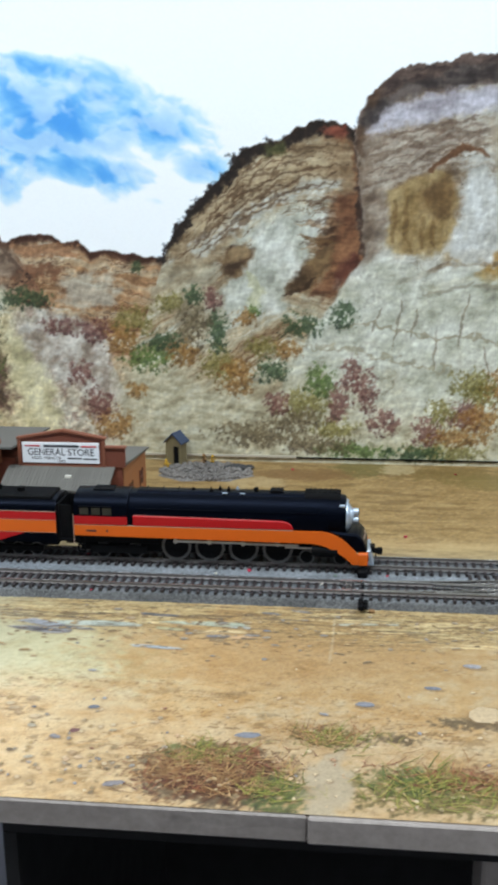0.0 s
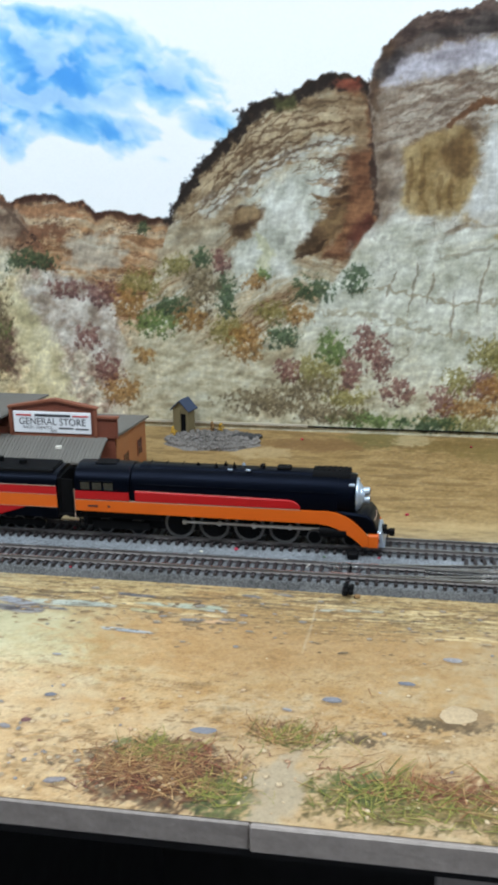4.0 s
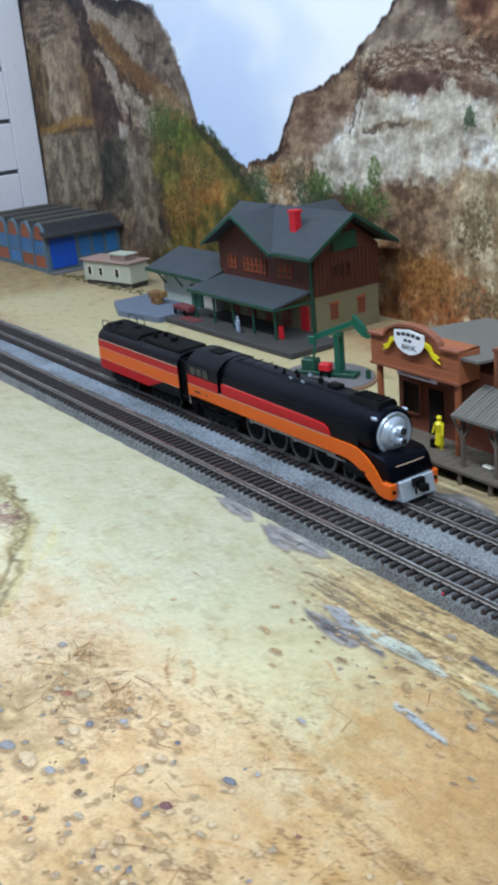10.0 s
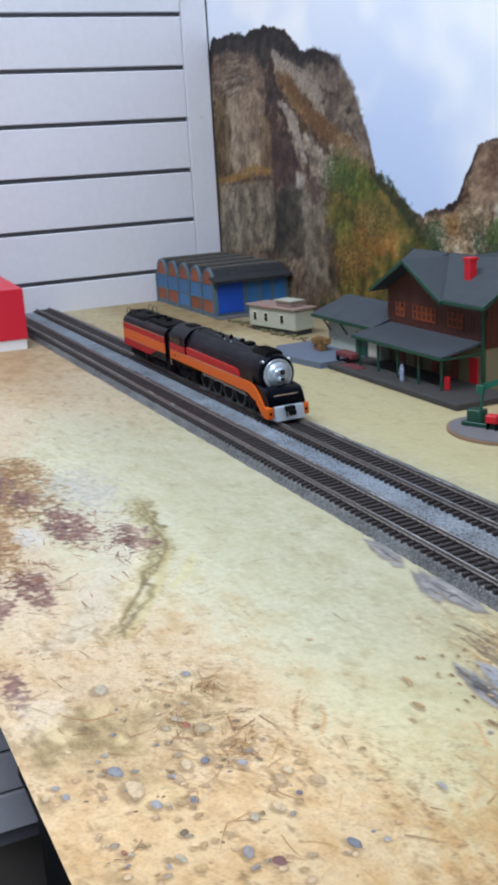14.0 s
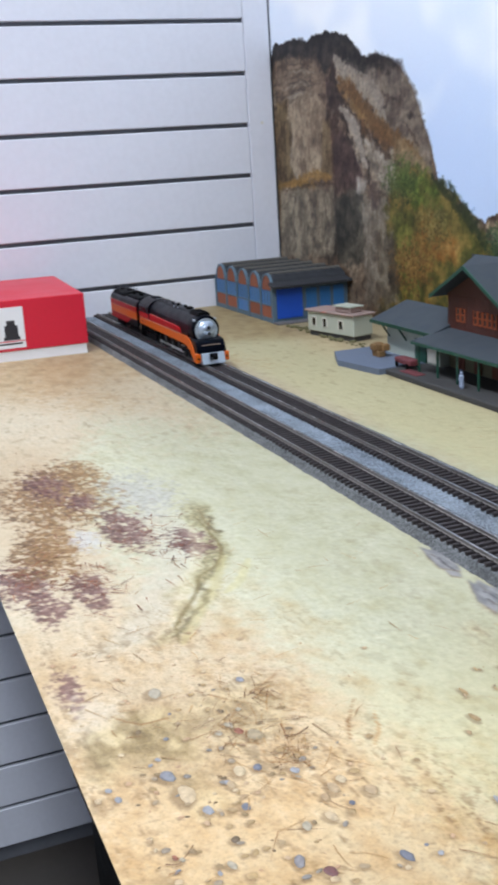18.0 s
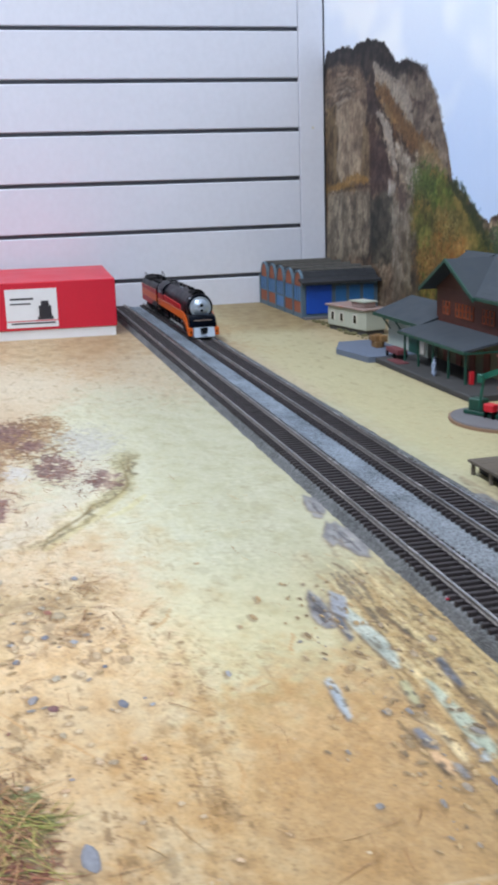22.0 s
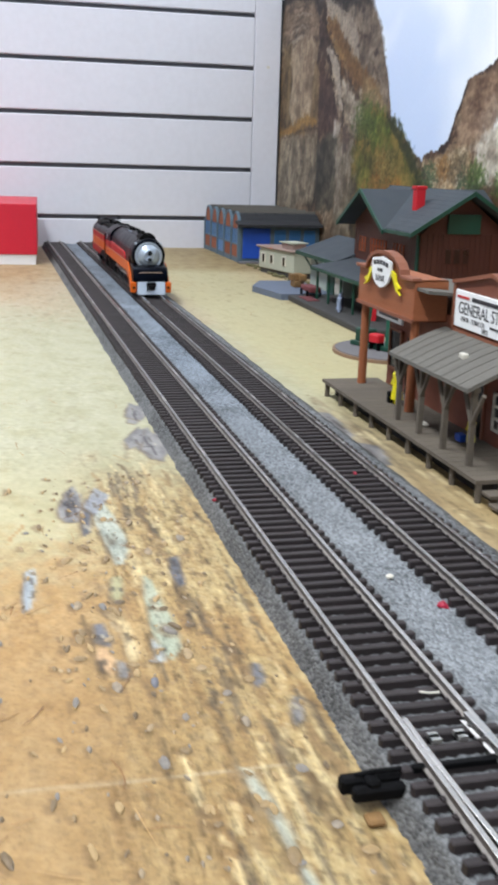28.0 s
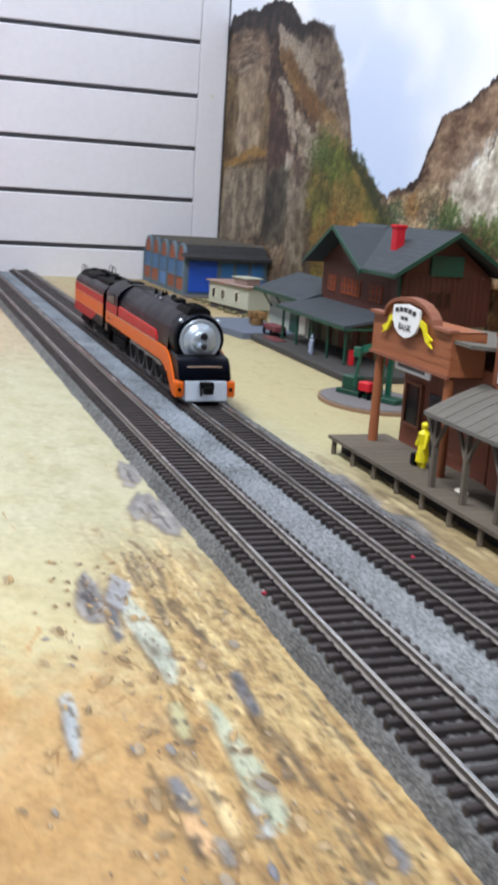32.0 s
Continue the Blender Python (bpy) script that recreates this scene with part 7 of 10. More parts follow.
tans = spread(((-0.167, 0.033, 0.0062), (-0.172, 0.056, 0.0036), (-0.165, 0.050, 0.0028), (-0.131, 0.075, 0.0032), (-0.139, 0.095, 0.0034), (-0.100, 0.040, 0.0030), (-0.146, 0.083, 0.0040), (-0.177, 0.002, 0.0018), (-0.150, 0.088, 0.0026), (-0.142, 0.078, 0.0024), (-0.096, 0.036, 0.0024), (0.120, 0.100, 0.0120)))
for i in range(240):
    y = abs(sr.gauss(0.0, 0.06)) + 0.004
    tans.append((sr.uniform(-0.30, 0.17), y, sr.uniform(0.0006, 0.0018), sr.uniform(0.5, 0.95), sr.uniform(0, 3), sr.randint(0, 9999)))
stones("pebbles", tans, STONE_TAN, "scattered small tan pebbles on the sand")
mixed = []
for i in range(230):
    cx, cy, s = sr.choice(((-0.195, 0.07, 0.028), (-0.06, 0.015, 0.02), (-0.16, 0.04, 0.035), (-0.03, 0.2, 0.045), (-0.12, 0.05, 0.05), (0.07, 0.22, 0.05), (-0.08, 0.03, 0.03)))
    x, y = sr.gauss(cx, s), sr.gauss(cy, 0.45 * s)
    if 0.004 < y < 0.233:
        mixed.append((x, y, sr.uniform(0.0006, 0.0021), sr.uniform(0.5, 0.9), sr.uniform(0, 3), sr.randint(0, 9999)))
for i in range(420):
    x, y = sr.uniform(-0.20, 0.17), sr.gauss(0.195, 0.022)
    if 0.12 < y < 0.234:
        mixed.append((x, y, sr.uniform(0.0007, 0.0026) * sr.choice((0.6, 0.7, 0.8, 1.4)), sr.uniform(0.25, 0.5), sr.gauss(0, 0.25), sr.randint(0, 9999)))
stones("gravel_bits", mixed, STONE_MIX, "mixed gravel bits and chips on the sand")


xs = np.concatenate([np.arange(-1.39, -0.48, 0.0028), np.arange(-0.48, 0.20, 0.00115), np.array([0.22, 0.26, 0.32, 0.4, 0.6, 0.9])])
ys = np.concatenate([np.arange(-0.002, 0.26, 0.00115), np.arange(0.26, 0.6035, 0.0023), np.array([0.605])])
GX, GY = np.meshgrid(xs, ys)
GC, GG, GW = paint_ground(GX, GY)
wash_streaks(GC, GX, GY)
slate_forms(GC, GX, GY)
# contact shadows of the mesh stones, painted into the ground colour
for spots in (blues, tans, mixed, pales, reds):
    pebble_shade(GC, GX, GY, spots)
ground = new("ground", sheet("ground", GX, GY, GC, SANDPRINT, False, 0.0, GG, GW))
tagged(ground, "printed sand and pebble sheet covering the layout table", kind="structure")


def blades(name, patches, count, length, width, material, label, seed):
    """Thin flat bent strips: grass, twigs and straw lying on the sheet."""
    rr = scatter_rng(seed)
    bm = bmesh.new()
    for _ in range(count):
        px, py, sx, sy, lean = rr.choice(patches)
        x, y, a = rr.gauss(px, sx), rr.gauss(py, sy), lean + rr.gauss(0, 0.9)
        ln, w, bend, z = length * rr.uniform(0.4, 1.2), width * rr.uniform(0.6, 1.3), rr.gauss(0, 0.5), rr.uniform(0.0002, 0.0009)
        last, pts = None, []
        for k in range(4):
            pts.append((x, y))
            x, y, a = x + ln / 3 * math.cos(a), y + ln / 3 * math.sin(a), a + bend / 3
        if min(p[1] for p in pts) < 0.003:
            continue
        for k, (qx, qy) in enumerate(pts):
            ww = w * (1 - 0.25 * k)
            va, vb = bm.verts.new((qx - ww * math.sin(a), qy + ww * math.cos(a), z)), bm.verts.new((qx + ww * math.sin(a), qy - ww * math.cos(a), z))
            if last:
                bm.faces.new((last[0], last[1], vb, va))
            last = (va, vb)
    return solid(name, bm, material, label, kind="stuff")


blades("dry_grass", [(-0.03, 0.022, 0.020, 0.012, 0.6), (-0.01, 0.03, 0.016, 0.010, 2.4), (-0.045, 0.036, 0.012, 0.008, 0.3), (0.12, 0.03, 0.03, 0.009, 0.5), (0.03, 0.066, 0.01, 0.005, 1.5)], 620, 0.019, 0.00032, STRAW, "dried straw-coloured grass flattened on the sand", 21)
blades("green_grass", [(0.008, 0.012, 0.009, 0.007, 1.6), (-0.03, 0.044, 0.01, 0.005, 1.2), (0.075, 0.018, 0.018, 0.009, 1.7), (0.11, 0.012, 0.022, 0.008, 1.4), (0.15, 0.02, 0.02, 0.012, 1.6), (0.035, 0.064, 0.012, 0.005, 1.2), (0.09, 0.03, 0.012, 0.006, 1.2)], 520, 0.016, 0.00034, GRASS, "yellow-green grass blades flattened on the sand", 22)
blades("red_weed", [(-0.01, 0.042, 0.016, 0.007, 2.0), (-0.04, 0.02, 0.016, 0.008, 1.0), (0.10, 0.036, 0.026, 0.006, 0.4), (-0.43, 0.10, 0.03, 0.012, 0.4), (-0.385, 0.045, 0.022, 0.009, 0.2), (-0.5, 0.07, 0.05, 0.02, 0.8), (-0.41, 0.015, 0.02, 0.01, 0.5)], 640, 0.012, 0.0003, WEED, "dark red-brown weed stems on the sand", 23)
blades("straw_tuft", [(-0.222, 0.086, 0.006, 0.004, 0.4), (-0.205, 0.066, 0.012, 0.006, 0.3), (-0.174, 0.077, 0.008, 0.004, 2.2)], 150, 0.010, 0.00022, STRAW, "small tuft of dry straw on the sand", 25)
blades("twigs", [(-0.20, 0.075, 0.03, 0.015, 0.3), (-0.10, 0.05, 0.08, 0.03, 0.2), (0.06, 0.12, 0.06, 0.05, 0.3), (-0.25, 0.05, 0.05, 0.03, 0.8), (-0.02, 0.17, 0.1, 0.03, 0.1), (-0.34, 0.13, 0.07, 0.06, 2.4), (-0.55, 0.05, 0.05, 0.03, 0.4), (-0.5, 0.4, 0.12, 0.03, 0.2)], 330, 0.014, 0.00026, STRAW, "thin dry twigs scattered on the sand", 24)

# ---- two tracks in grey ballast, with a crossover towards the open end ----
NEAR_Y, FAR_Y, TIE_TOP, RAIL_TOP = 0.256, 0.305, 0.0076, 0.0102
HALF_GAUGE, TIE_PITCH = 0.0091, 0.0064
TRACK_X0, TRACK_X1 = -1.386, 0.62

bx = np.concatenate([np.arange(TRACK_X0, -0.55, 0.0022), np.arange(-0.55, 0.2, 0.00105), np.arange(0.2, TRACK_X1, 0.006)])
by = np.concatenate([np.arange(0.2315, 0.342, 0.00105)])
BX, BY = np.meshgrid(bx, by)
wob = 0.0016 * (fbm(BX * 70, 0 * BY, 401, 4) - 0.5)
profile = np.interp(BY + wob, (0.2362, 0.2386, 0.2410, 0.271, 0.275, 0.2845, 0.2935, 0.297, 0.321, 0.3255, 0.331, 0.336), (-0.001, 0.0012, 0.0053, 0.0056, 0.0050, 0.0046, 0.0050, 0.0056, 0.0056, 0.0050, 0.0012, -0.001))
grain = np.random.RandomState(7).rand(*BX.shape)
BZ = profile + np.where(profile > 0.0003, 0.0010 * (grain - 0.5), 0)
# paler middle strip; a bluish sheen is painted in, stronger towards the wall
pale_sheen = step(0.268, 0.276, BY) * step(0.295, 0.289, BY)
# outer shoulders of the bed darker and slightly warmer
shoulder = step(0.2435, 0.2385, BY) * (0.4 + 0.6 * step(-0.35, -0.1, BX)) + 0.8 * step(0.325, 0.331, BY)
worn = fbm(BX * 16, BY * 40, 411, 4)
tint = 0.5 + 0.18 * pale_sheen - 0.17 * shoulder + 0.2 * (worn - 0.5)
BC = 255 * np.clip(tint, 0.05, 1)[..., None] ** (1 / 2.2) * (1 + (pale_sheen * (0.2 + 0.8 * step(-0.1, -0.5, BX)))[..., None] * (rgb(0.95, 1.0, 1.06) - 1) + shoulder[..., None] * (rgb(1.03, 1.0, 0.97) - 1))
bal_me = sheet("ballast", BX, BY, BC, BALLAST, False, 0.0)
co = np.stack([BX.ravel(), BY.ravel(), BZ.ravel()], -1)
bal_me.vertices.foreach_set("co", co.ravel())
bal_me.update()
bal = new("ballast_bed", bal_me)
tagged(bal, "grey gravel ballast bed under both model tracks", "ballast", kind="stuff")


def rail_profile(bm, pts, half=0.00055, z0=TIE_TOP - 0.0002, z1=RAIL_TOP):
    """A rail along a line: foot, web and head."""
    shape = ((-0.0011, z0), (0.0011, z0), (0.0011, z0 + 0.0004), (0.0004, z0 + 0.0008), (0.0004, z1 - 0.0008), (half + 0.0001, z1 - 0.0006), (half + 0.0001, z1 - 0.0001), (half - 0.0001, z1), (-half + 0.0001, z1), (-half - 0.0001, z1 - 0.0001), (-half - 0.0001, z1 - 0.0006), (-0.0004, z1 - 0.0008), (-0.0004, z0 + 0.0008), (-0.0011, z0 + 0.0004))
    rows = [[bm.verts.new((x, y + a, z)) for a, z in shape] for x, y in pts]
    for a, b in zip(rows, rows[1:]):
        for i in range(len(shape)):
            j = (i + 1) % len(shape)
            bm.faces.new((a[i], a[j], b[j], b[i]))
    bm.faces.new(rows[0][::-1])
    bm.faces.new(rows[-1])
    return bm


def crossover(u):
    """The diverging line's way from the near to the far track: offset from the near track at x = u."""
    t = min(1.0, max(0.0, (u - 0.03) / 0.42))
    return (FAR_Y - NEAR_Y) * (t * t * (3 - 2 * t))


def two_tone(ob):
    """Bright head, dull web and foot."""
    ob.data.materials.append(RAILSIDE)
    for f in ob.data.polygons:
        f.material_index = 0 if f.normal.z > 0.5 and f.center.z > RAIL_TOP - 0.0005 else 1
    return ob


tie_bm = B((-0.00125, 0.00125, -0.0148, 0.0148, 0.0046, TIE_TOP), bevel=0.0003)
for s in (-1, 1):
    for e in (-1, 1):
        yy = s * HALF_GAUGE + e * 0.0016
        box(tie_bm, -0.0007, 0.0007, yy - 0.0005, yy + 0.0005, TIE_TOP - 0.0001, TIE_TOP + 0.0006)
tie_me = mesh_of("tie", tie_bm, TIE)
for yc, word in ((NEAR_Y, "near"), (FAR_Y, "far")):
    line = thing("model_track", 0, yc, 0, "model railway track with dark ties and worn nickel rails", "track", group="model tracks")
    for s in (-1, 1):
        two_tone(part("rail", rail_profile(bmesh.new(), [(TRACK_X0, s * HALF_GAUGE), (TRACK_X1, s * HALF_GAUGE)]), RAIL, line))
    n = int((0.52 - TRACK_X0) / TIE_PITCH)
    jr = scatter_rng(31 if word == "near" else 32)
    for i in range(n):
        ob = new("tie", tie_me)
        ob.parent = line
        ob.location = (TRACK_X0 + 0.002 + i * TIE_PITCH, jr.uniform(-0.0002, 0.0002), jr.uniform(-0.0001, 0.0001))
points = thing("track_switch", 0, NEAR_Y, 0, "track switch with diverging rails and black throw machine", "track switch")
us = [0.034 + 0.38 * i / 24 for i in range(25)]
for s in (-1, 1):
    part("diverging_rail", rail_profile(bmesh.new(), [(u, crossover(u) + s * (HALF_GAUGE - 0.0014 * max(0, 1 - (u - 0.034) / 0.05))) for u in us], z1=RAIL_TOP + 0.00004), RAIL, points)
for s in (-1, 1):
    part("guard_rail", rail_profile(bmesh.new(), [(0.10 + 0.012 * i, s * (HALF_GAUGE - 0.0024) + (0.0006 * s if i in (0, 4) else 0)) for i in range(5)], z1=RAIL_TOP - 0.0001), RAIL, points)
part("throw_machine", B((0.0474, 0.0508, -0.0285, -0.0148, 0.0030, 0.0068), (0.0514, 0.0542, -0.0268, -0.0148, 0.0030, 0.0062), (0.0482, 0.0536, -0.0235, -0.0205, 0.0034, 0.0076), bevel=0.0006), SOOT, points)
part("throw_lever", tube(bmesh.new(), [(0.0490, -0.0250, 0.0068), (0.0505, -0.0215, 0.0082), (0.0500, -0.0150, 0.0078)], 0.0006, 6), SOOT, points)
part("throw_bar", B((0.0495, 0.0512, -0.0125, 0.011, 0.0070, 0.0083)), SOOT, points)
part("machine_foot", B((0.0550, 0.0590, -0.0250, -0.0210, 0.0003, 0.0018), bevel=0.0005), RUST, points)
bm = bmesh.new()
tube(bm, [(0.0200, 0.0020, 0.0084), (0.0214, 0.0040, 0.0086), (0.0222, 0.0064, 0.0090)], 0.0003)
part("jumper_wire", bm, WHITEBIT, points, "bare white jumper wire")
for x in (0.040, 0.041):
    for y in (-0.003, 0.0035):
        part("frog_clip", B((x - 0.0012, x + 0.0012, y - 0.0012, y + 0.0012, TIE_TOP, TIE_TOP + 0.0012)), STEEL, points)
long_tie = mesh_of("long_tie", B((-0.00125, 0.00125, 0.0149, 0.0335, 0.0046, TIE_TOP), bevel=0.0003), TIE)
for i in range(38):
    ob = new("long_tie", long_tie)
    ob.parent = points
    ob.location = (0.128 + i * TIE_PITCH, 0, 0)
mach = thing("switch_machine", 0.05, FAR_Y, 0, "black plastic switch machine beside the far track", "switch machine")
part("machine_case", B((-0.004, 0.004, -0.0235, -0.0150, 0.0048, 0.0104), bevel=0.0012), SOOT, mach)
part("throw_bar", B((-0.001, 0.001, -0.0149, 0.010, 0.0070, 0.0082)), SOOT, mach)


def crumb(name, x, y, z, r, material, label, seed, cat="scrap"):
    rr = scatter_rng(seed)
    bm = bmesh.new()
    bmesh.ops.create_icosphere(bm, subdivisions=1, radius=r)
    for v in bm.verts:
        v.co *= rr.uniform(0.6, 1.3)
        v.co.z *= 0.6
    ob = solid(name, bm, material, label, cat)
    ob.location = (x, y, z)


for i, (n, x, y, z, r, m, lb) in enumerate((("red_tuft", -0.034, 0.2885, 0.0056, 0.0021, REDBIT, "small red flower tuft on the grey ballast"), ("white_scrap", -0.058, 0.2805, 0.0055, 0.0015, WHITEBIT, "tiny white scrap lying on the grey ballast"), ("red_tuft", -0.142, 0.2405, 0.0062, 0.0011, REDBIT, "small red flower tuft beside the ties"),
        ("red_tuft", -0.161, 0.305, 0.0084, 0.0010, REDBIT, "small red flower bit between the rails"), ("red_tuft", -0.038, 0.3285, 0.003, 0.0013, REDBIT, "small red flower tuft beside the track"), ("green_tuft", -0.047, 0.3275, 0.0035, 0.0019, GREENBIT, "small green flock tuft beside the track"), ("red_tuft", 0.068, 0.287, 0.0055, 0.0012, REDBIT, "small red flower bit on the ballast"),
        ("green_tuft", 0.03, 0.284, 0.0053, 0.0010, GREENBIT, "small green flock bit on the ballast"), ("red_tuft", 0.085, 0.385, 0.0010, 0.0016, REDBIT, "red petal lying on the brown sand"), ("red_tuft", -0.022, 0.575, 0.0010, 0.0016, REDBIT, "red petal lying on the brown sand"), ("red_tuft", 0.14, 0.57, 0.0010, 0.0014, REDBIT, "red petal lying on the brown sand"))):
    crumb(n, x, y, z, r, m, lb, 50 + i, "tuft")

# ---- steam locomotive and tender; x forward from the pilot, z from the rail head ----
loco = thing("steam_locomotive", 0, FAR_Y, RAIL_TOP, "black streamlined steam locomotive with orange and red bands and silver nose", "locomotive")
hood = [(-0.0168, 0.027), (-0.0166, 0.034), (-0.0156, 0.040), (-0.0136, 0.0445), (-0.0104, 0.0480), (-0.0070, 0.0503), (-0.0045, 0.0512), (0.0, 0.0514)]
hood = hood + [(-y, z) for y, z in hood[-2::-1]]
part("boiler_casing", P(hood, "x", -0.184, -0.034), BLACK, loco, "gloss black boiler casing", smooth=True)
part("underframe", B((-0.222, -0.03, -0.0095, 0.0095, 0.0055, 0.0268)), SOOT, loco)
bm = lathe(bmesh.new(), [(-0.034, 0.0164), (-0.026, 0.0162), (-0.0225, 0.0157), (-0.0212, 0.0147)], 36, 0, 0.0350)
part("smokebox", bm, BLACK, loco, smooth=True)
face_profile = [(-0.0218, 0.0147), (-0.0204, 0.0147), (-0.0198, 0.0143), (-0.0198, 0.0130), (-0.0203, 0.0127), (-0.0203, 0.0120), (-0.0192, 0.0112), (-0.0181, 0.0090), (-0.0176, 0.0088), (-0.0170, 0.0068), (-0.0160, 0.0061), (-0.0156, 0.0058)]
nose = part("smokebox_front", lathe(bmesh.new(), [(x, 0.885 * r) for x, r in face_profile], 40, 0, 0.0347), SILVER, loco, "silver painted smokebox front", smooth=True)
for z, r in ((0.0381, 0.0027), (0.0318, 0.0024)):
    lamp = part("headlight", lathe(bmesh.new(), [(-0.0165, r + 0.0003), (-0.0128, r + 0.0003), (-0.0122, r), (-0.0126, r * 0.9)], 20, 0, z), SILVER, nose, "silver headlight housing", smooth=True)
part("headlight_lens", lathe(bmesh.new(), [(-0.0126, 0.0022), (-0.0119, 0.0021), (-0.0116, 0.0012)], 18, 0, 0.0381), LENS, nose, "dark glass headlight lens", smooth=True)
part("headlight_lens", lathe(bmesh.new(), [(-0.0126, 0.0019), (-0.0119, 0.0018), (-0.0116, 0.0010)], 18, 0, 0.0318), LENS, nose, "dark glass headlight lens", smooth=True)
for i in range(12):
    a = 2 * math.pi * i / 12
    part("rim_bolt", C((-0.0203, 0.0120 * math.cos(a), 0.0347 + 0.0120 * math.sin(a)), (-0.0195, 0.0118 * math.cos(a), 0.0347 + 0.0118 * math.sin(a)), 0.0005, seg=6), SILVER, nose)
part("skyline_casing", P([(-0.0068, 0.0488), (-0.0062, 0.0508), (-0.0040, 0.0524), (0.0040, 0.0524), (0.0062, 0.0508), (0.0068, 0.0488)], "x", -0.178, -0.030), BLACK, loco, smooth=True)
part("stack_shroud", P([(-0.0078, 0.0480), (-0.0072, 0.0518), (-0.0052, 0.0538), (0.0052, 0.0538), (0.0072, 0.0518), (0.0078, 0.0480)], "x", -0.052, -0.0255), SOOT, loco, "matt black stack shroud", smooth=True)
for i in range(6):
    part("vent_slat", B((-0.049 + 0.0038 * i, -0.0474 + 0.0038 * i, -0.0046, 0.0046, 0.0537, 0.0545)), SOOT, loco)
for x, y, h in ((-0.122, -0.0035, 0.0036), (-0.116, 0.002, 0.0030), (-0.109, -0.002, 0.0040), (-0.103, 0.003, 0.0026), (-0.136, 0.0, 0.0022)):
    part("safety_valve", cyl(C((x, y, 0.0520), (x, y, 0.0522 + h * 0.5), 0.0014, seg=8), (x, y, 0.0522 + h * 0.5), (x, y, 0.0522 + h), 0.0007, 0.0005, 8), SOOT if y < 0.0025 else SILVER, loco)
part("generator", B((-0.078, -0.068, -0.0035, 0.0035, 0.0520, 0.0548), bevel=0.0008), SOOT, loco)
part("bell", lathe(bmesh.new(), [(-0.0905, 0.0006), (-0.0895, 0.0016), (-0.0875, 0.0020), (-0.0870, 0.0014)], 12, 0, 0.0538), SOOT, loco, smooth=True)
part("cab_hatch", B((-0.212, -0.196, -0.0055, 0.0055, 0.0518, 0.0528), bevel=0.0004), SOOT, loco)
for x in (-0.172, -0.160, -0.148):
    part("casing_seam", B((x, x + 0.0006, -0.0064, 0.0064, 0.0522, 0.0527)), SOOT, loco)
for x in (-0.113, -0.1):
    part("whistle", C((x, -0.0058, 0.0520), (x + 0.0035, -0.0070, 0.0522), 0.0007, seg=8), SILVER, loco, "bright metal whistle")

curve = []
for i in range(9):
    t = i / 8
    curve.append((-0.040 + 0.033 * t, 0.0280 - 0.0005 * t - 0.0235 * t ** 2.1))
under = [(-0.0155, 0.0030)] + [(-0.0175 - 0.030 * (i / 7), 0.0050 + 0.0136 * (1 - (1 - i / 7) ** 1.9)) for i in range(1, 8)]
skirt = [(-0.2245, 0.0280)] + curve + [(-0.0085, 0.0030)] + under + [(-0.2245, 0.0198)]
lower = [(-0.2245, 0.0198), (-0.2245, 0.0192)] + [(x, z - 0.0006) for x, z in under[::-1]]
stripe_red = [(-0.1795, 0.0284), (-0.1795, 0.0362), (-0.0680, 0.0350), (-0.0640, 0.0342), (-0.0610, 0.0322), (-0.0595, 0.0286)]
for s in (-1, 1):
    a, b = (s * 0.0182, s * 0.0170) if s < 0 else (0.0170, 0.0182)
    part("running_skirt", P(skirt, "y", min(a, b), max(a, b)), ORANGE, loco, "orange running-board skirt")
    part("red_band", P(stripe_red, "y", min(s * 0.0160, s * 0.0180), max(s * 0.0160, s * 0.0180), bevel=0.0004), RED, loco, "red side band")
    part("silver_line", P([(-0.2245, 0.02805), (-0.2245, 0.0283), (-0.060, 0.0283), (-0.060, 0.02805)], "y", min(s * 0.0168, s * 0.01815), max(s * 0.0168, s * 0.01815)), STRIPE, loco)
    part("silver_line", P([(-0.1795, 0.03622), (-0.1795, 0.03638), (-0.0680, 0.03518), (-0.0680, 0.03502)], "y", min(s * 0.0158, s * 0.0164), max(s * 0.0158, s * 0.0164)), STRIPE, loco)
    part("handrail", tube(bmesh.new(), [(-0.178, s * 0.0162, 0.0415), (-0.034, s * 0.0158, 0.0408)], 0.00028, 5), BLACK, loco)
    part("marker_light", lathe(bmesh.new(), [(-0.0260, 0.0010), (-0.0225, 0.0012), (-0.0218, 0.0007)], 10, s * 0.0118, 0.0462), SILVER, loco, "small silver marker light")
    part("number_bar", B((-0.2150, -0.2075, s * 0.01835 - 0.0001, s * 0.01835 + 0.0001, 0.0232, 0.0244)), INK, loco)
    part("builder_plate", B((-0.2000, -0.1984, s * 0.01835 - 0.0001, s * 0.01835 + 0.0001, 0.0232, 0.0246)), INK, loco)
    part("cylinder", C((-0.046, s * 0.0145, 0.0125), (-0.027, s * 0.0145, 0.0125), 0.0042), SOOT, loco, smooth=True)
    part("crosshead_guide", B((-0.066, -0.046, s * 0.0150 - 0.0006, s * 0.0150 + 0.0006, 0.0135, 0.0146)), STEEL, loco)
cab = part("cab", P([(-0.0178, 0.0192), (-0.0178, 0.0425), (-0.0155, 0.0462), (-0.0110, 0.0498), (-0.0060, 0.0516), (0.0, 0.0521), (0.0060, 0.0516), (0.0110, 0.0498), (0.0155, 0.0462), (0.0178, 0.0425), (0.0178, 0.0192)], "x", -0.2245, -0.1835), BLACK, loco, "black cab with curved roof", smooth=True)
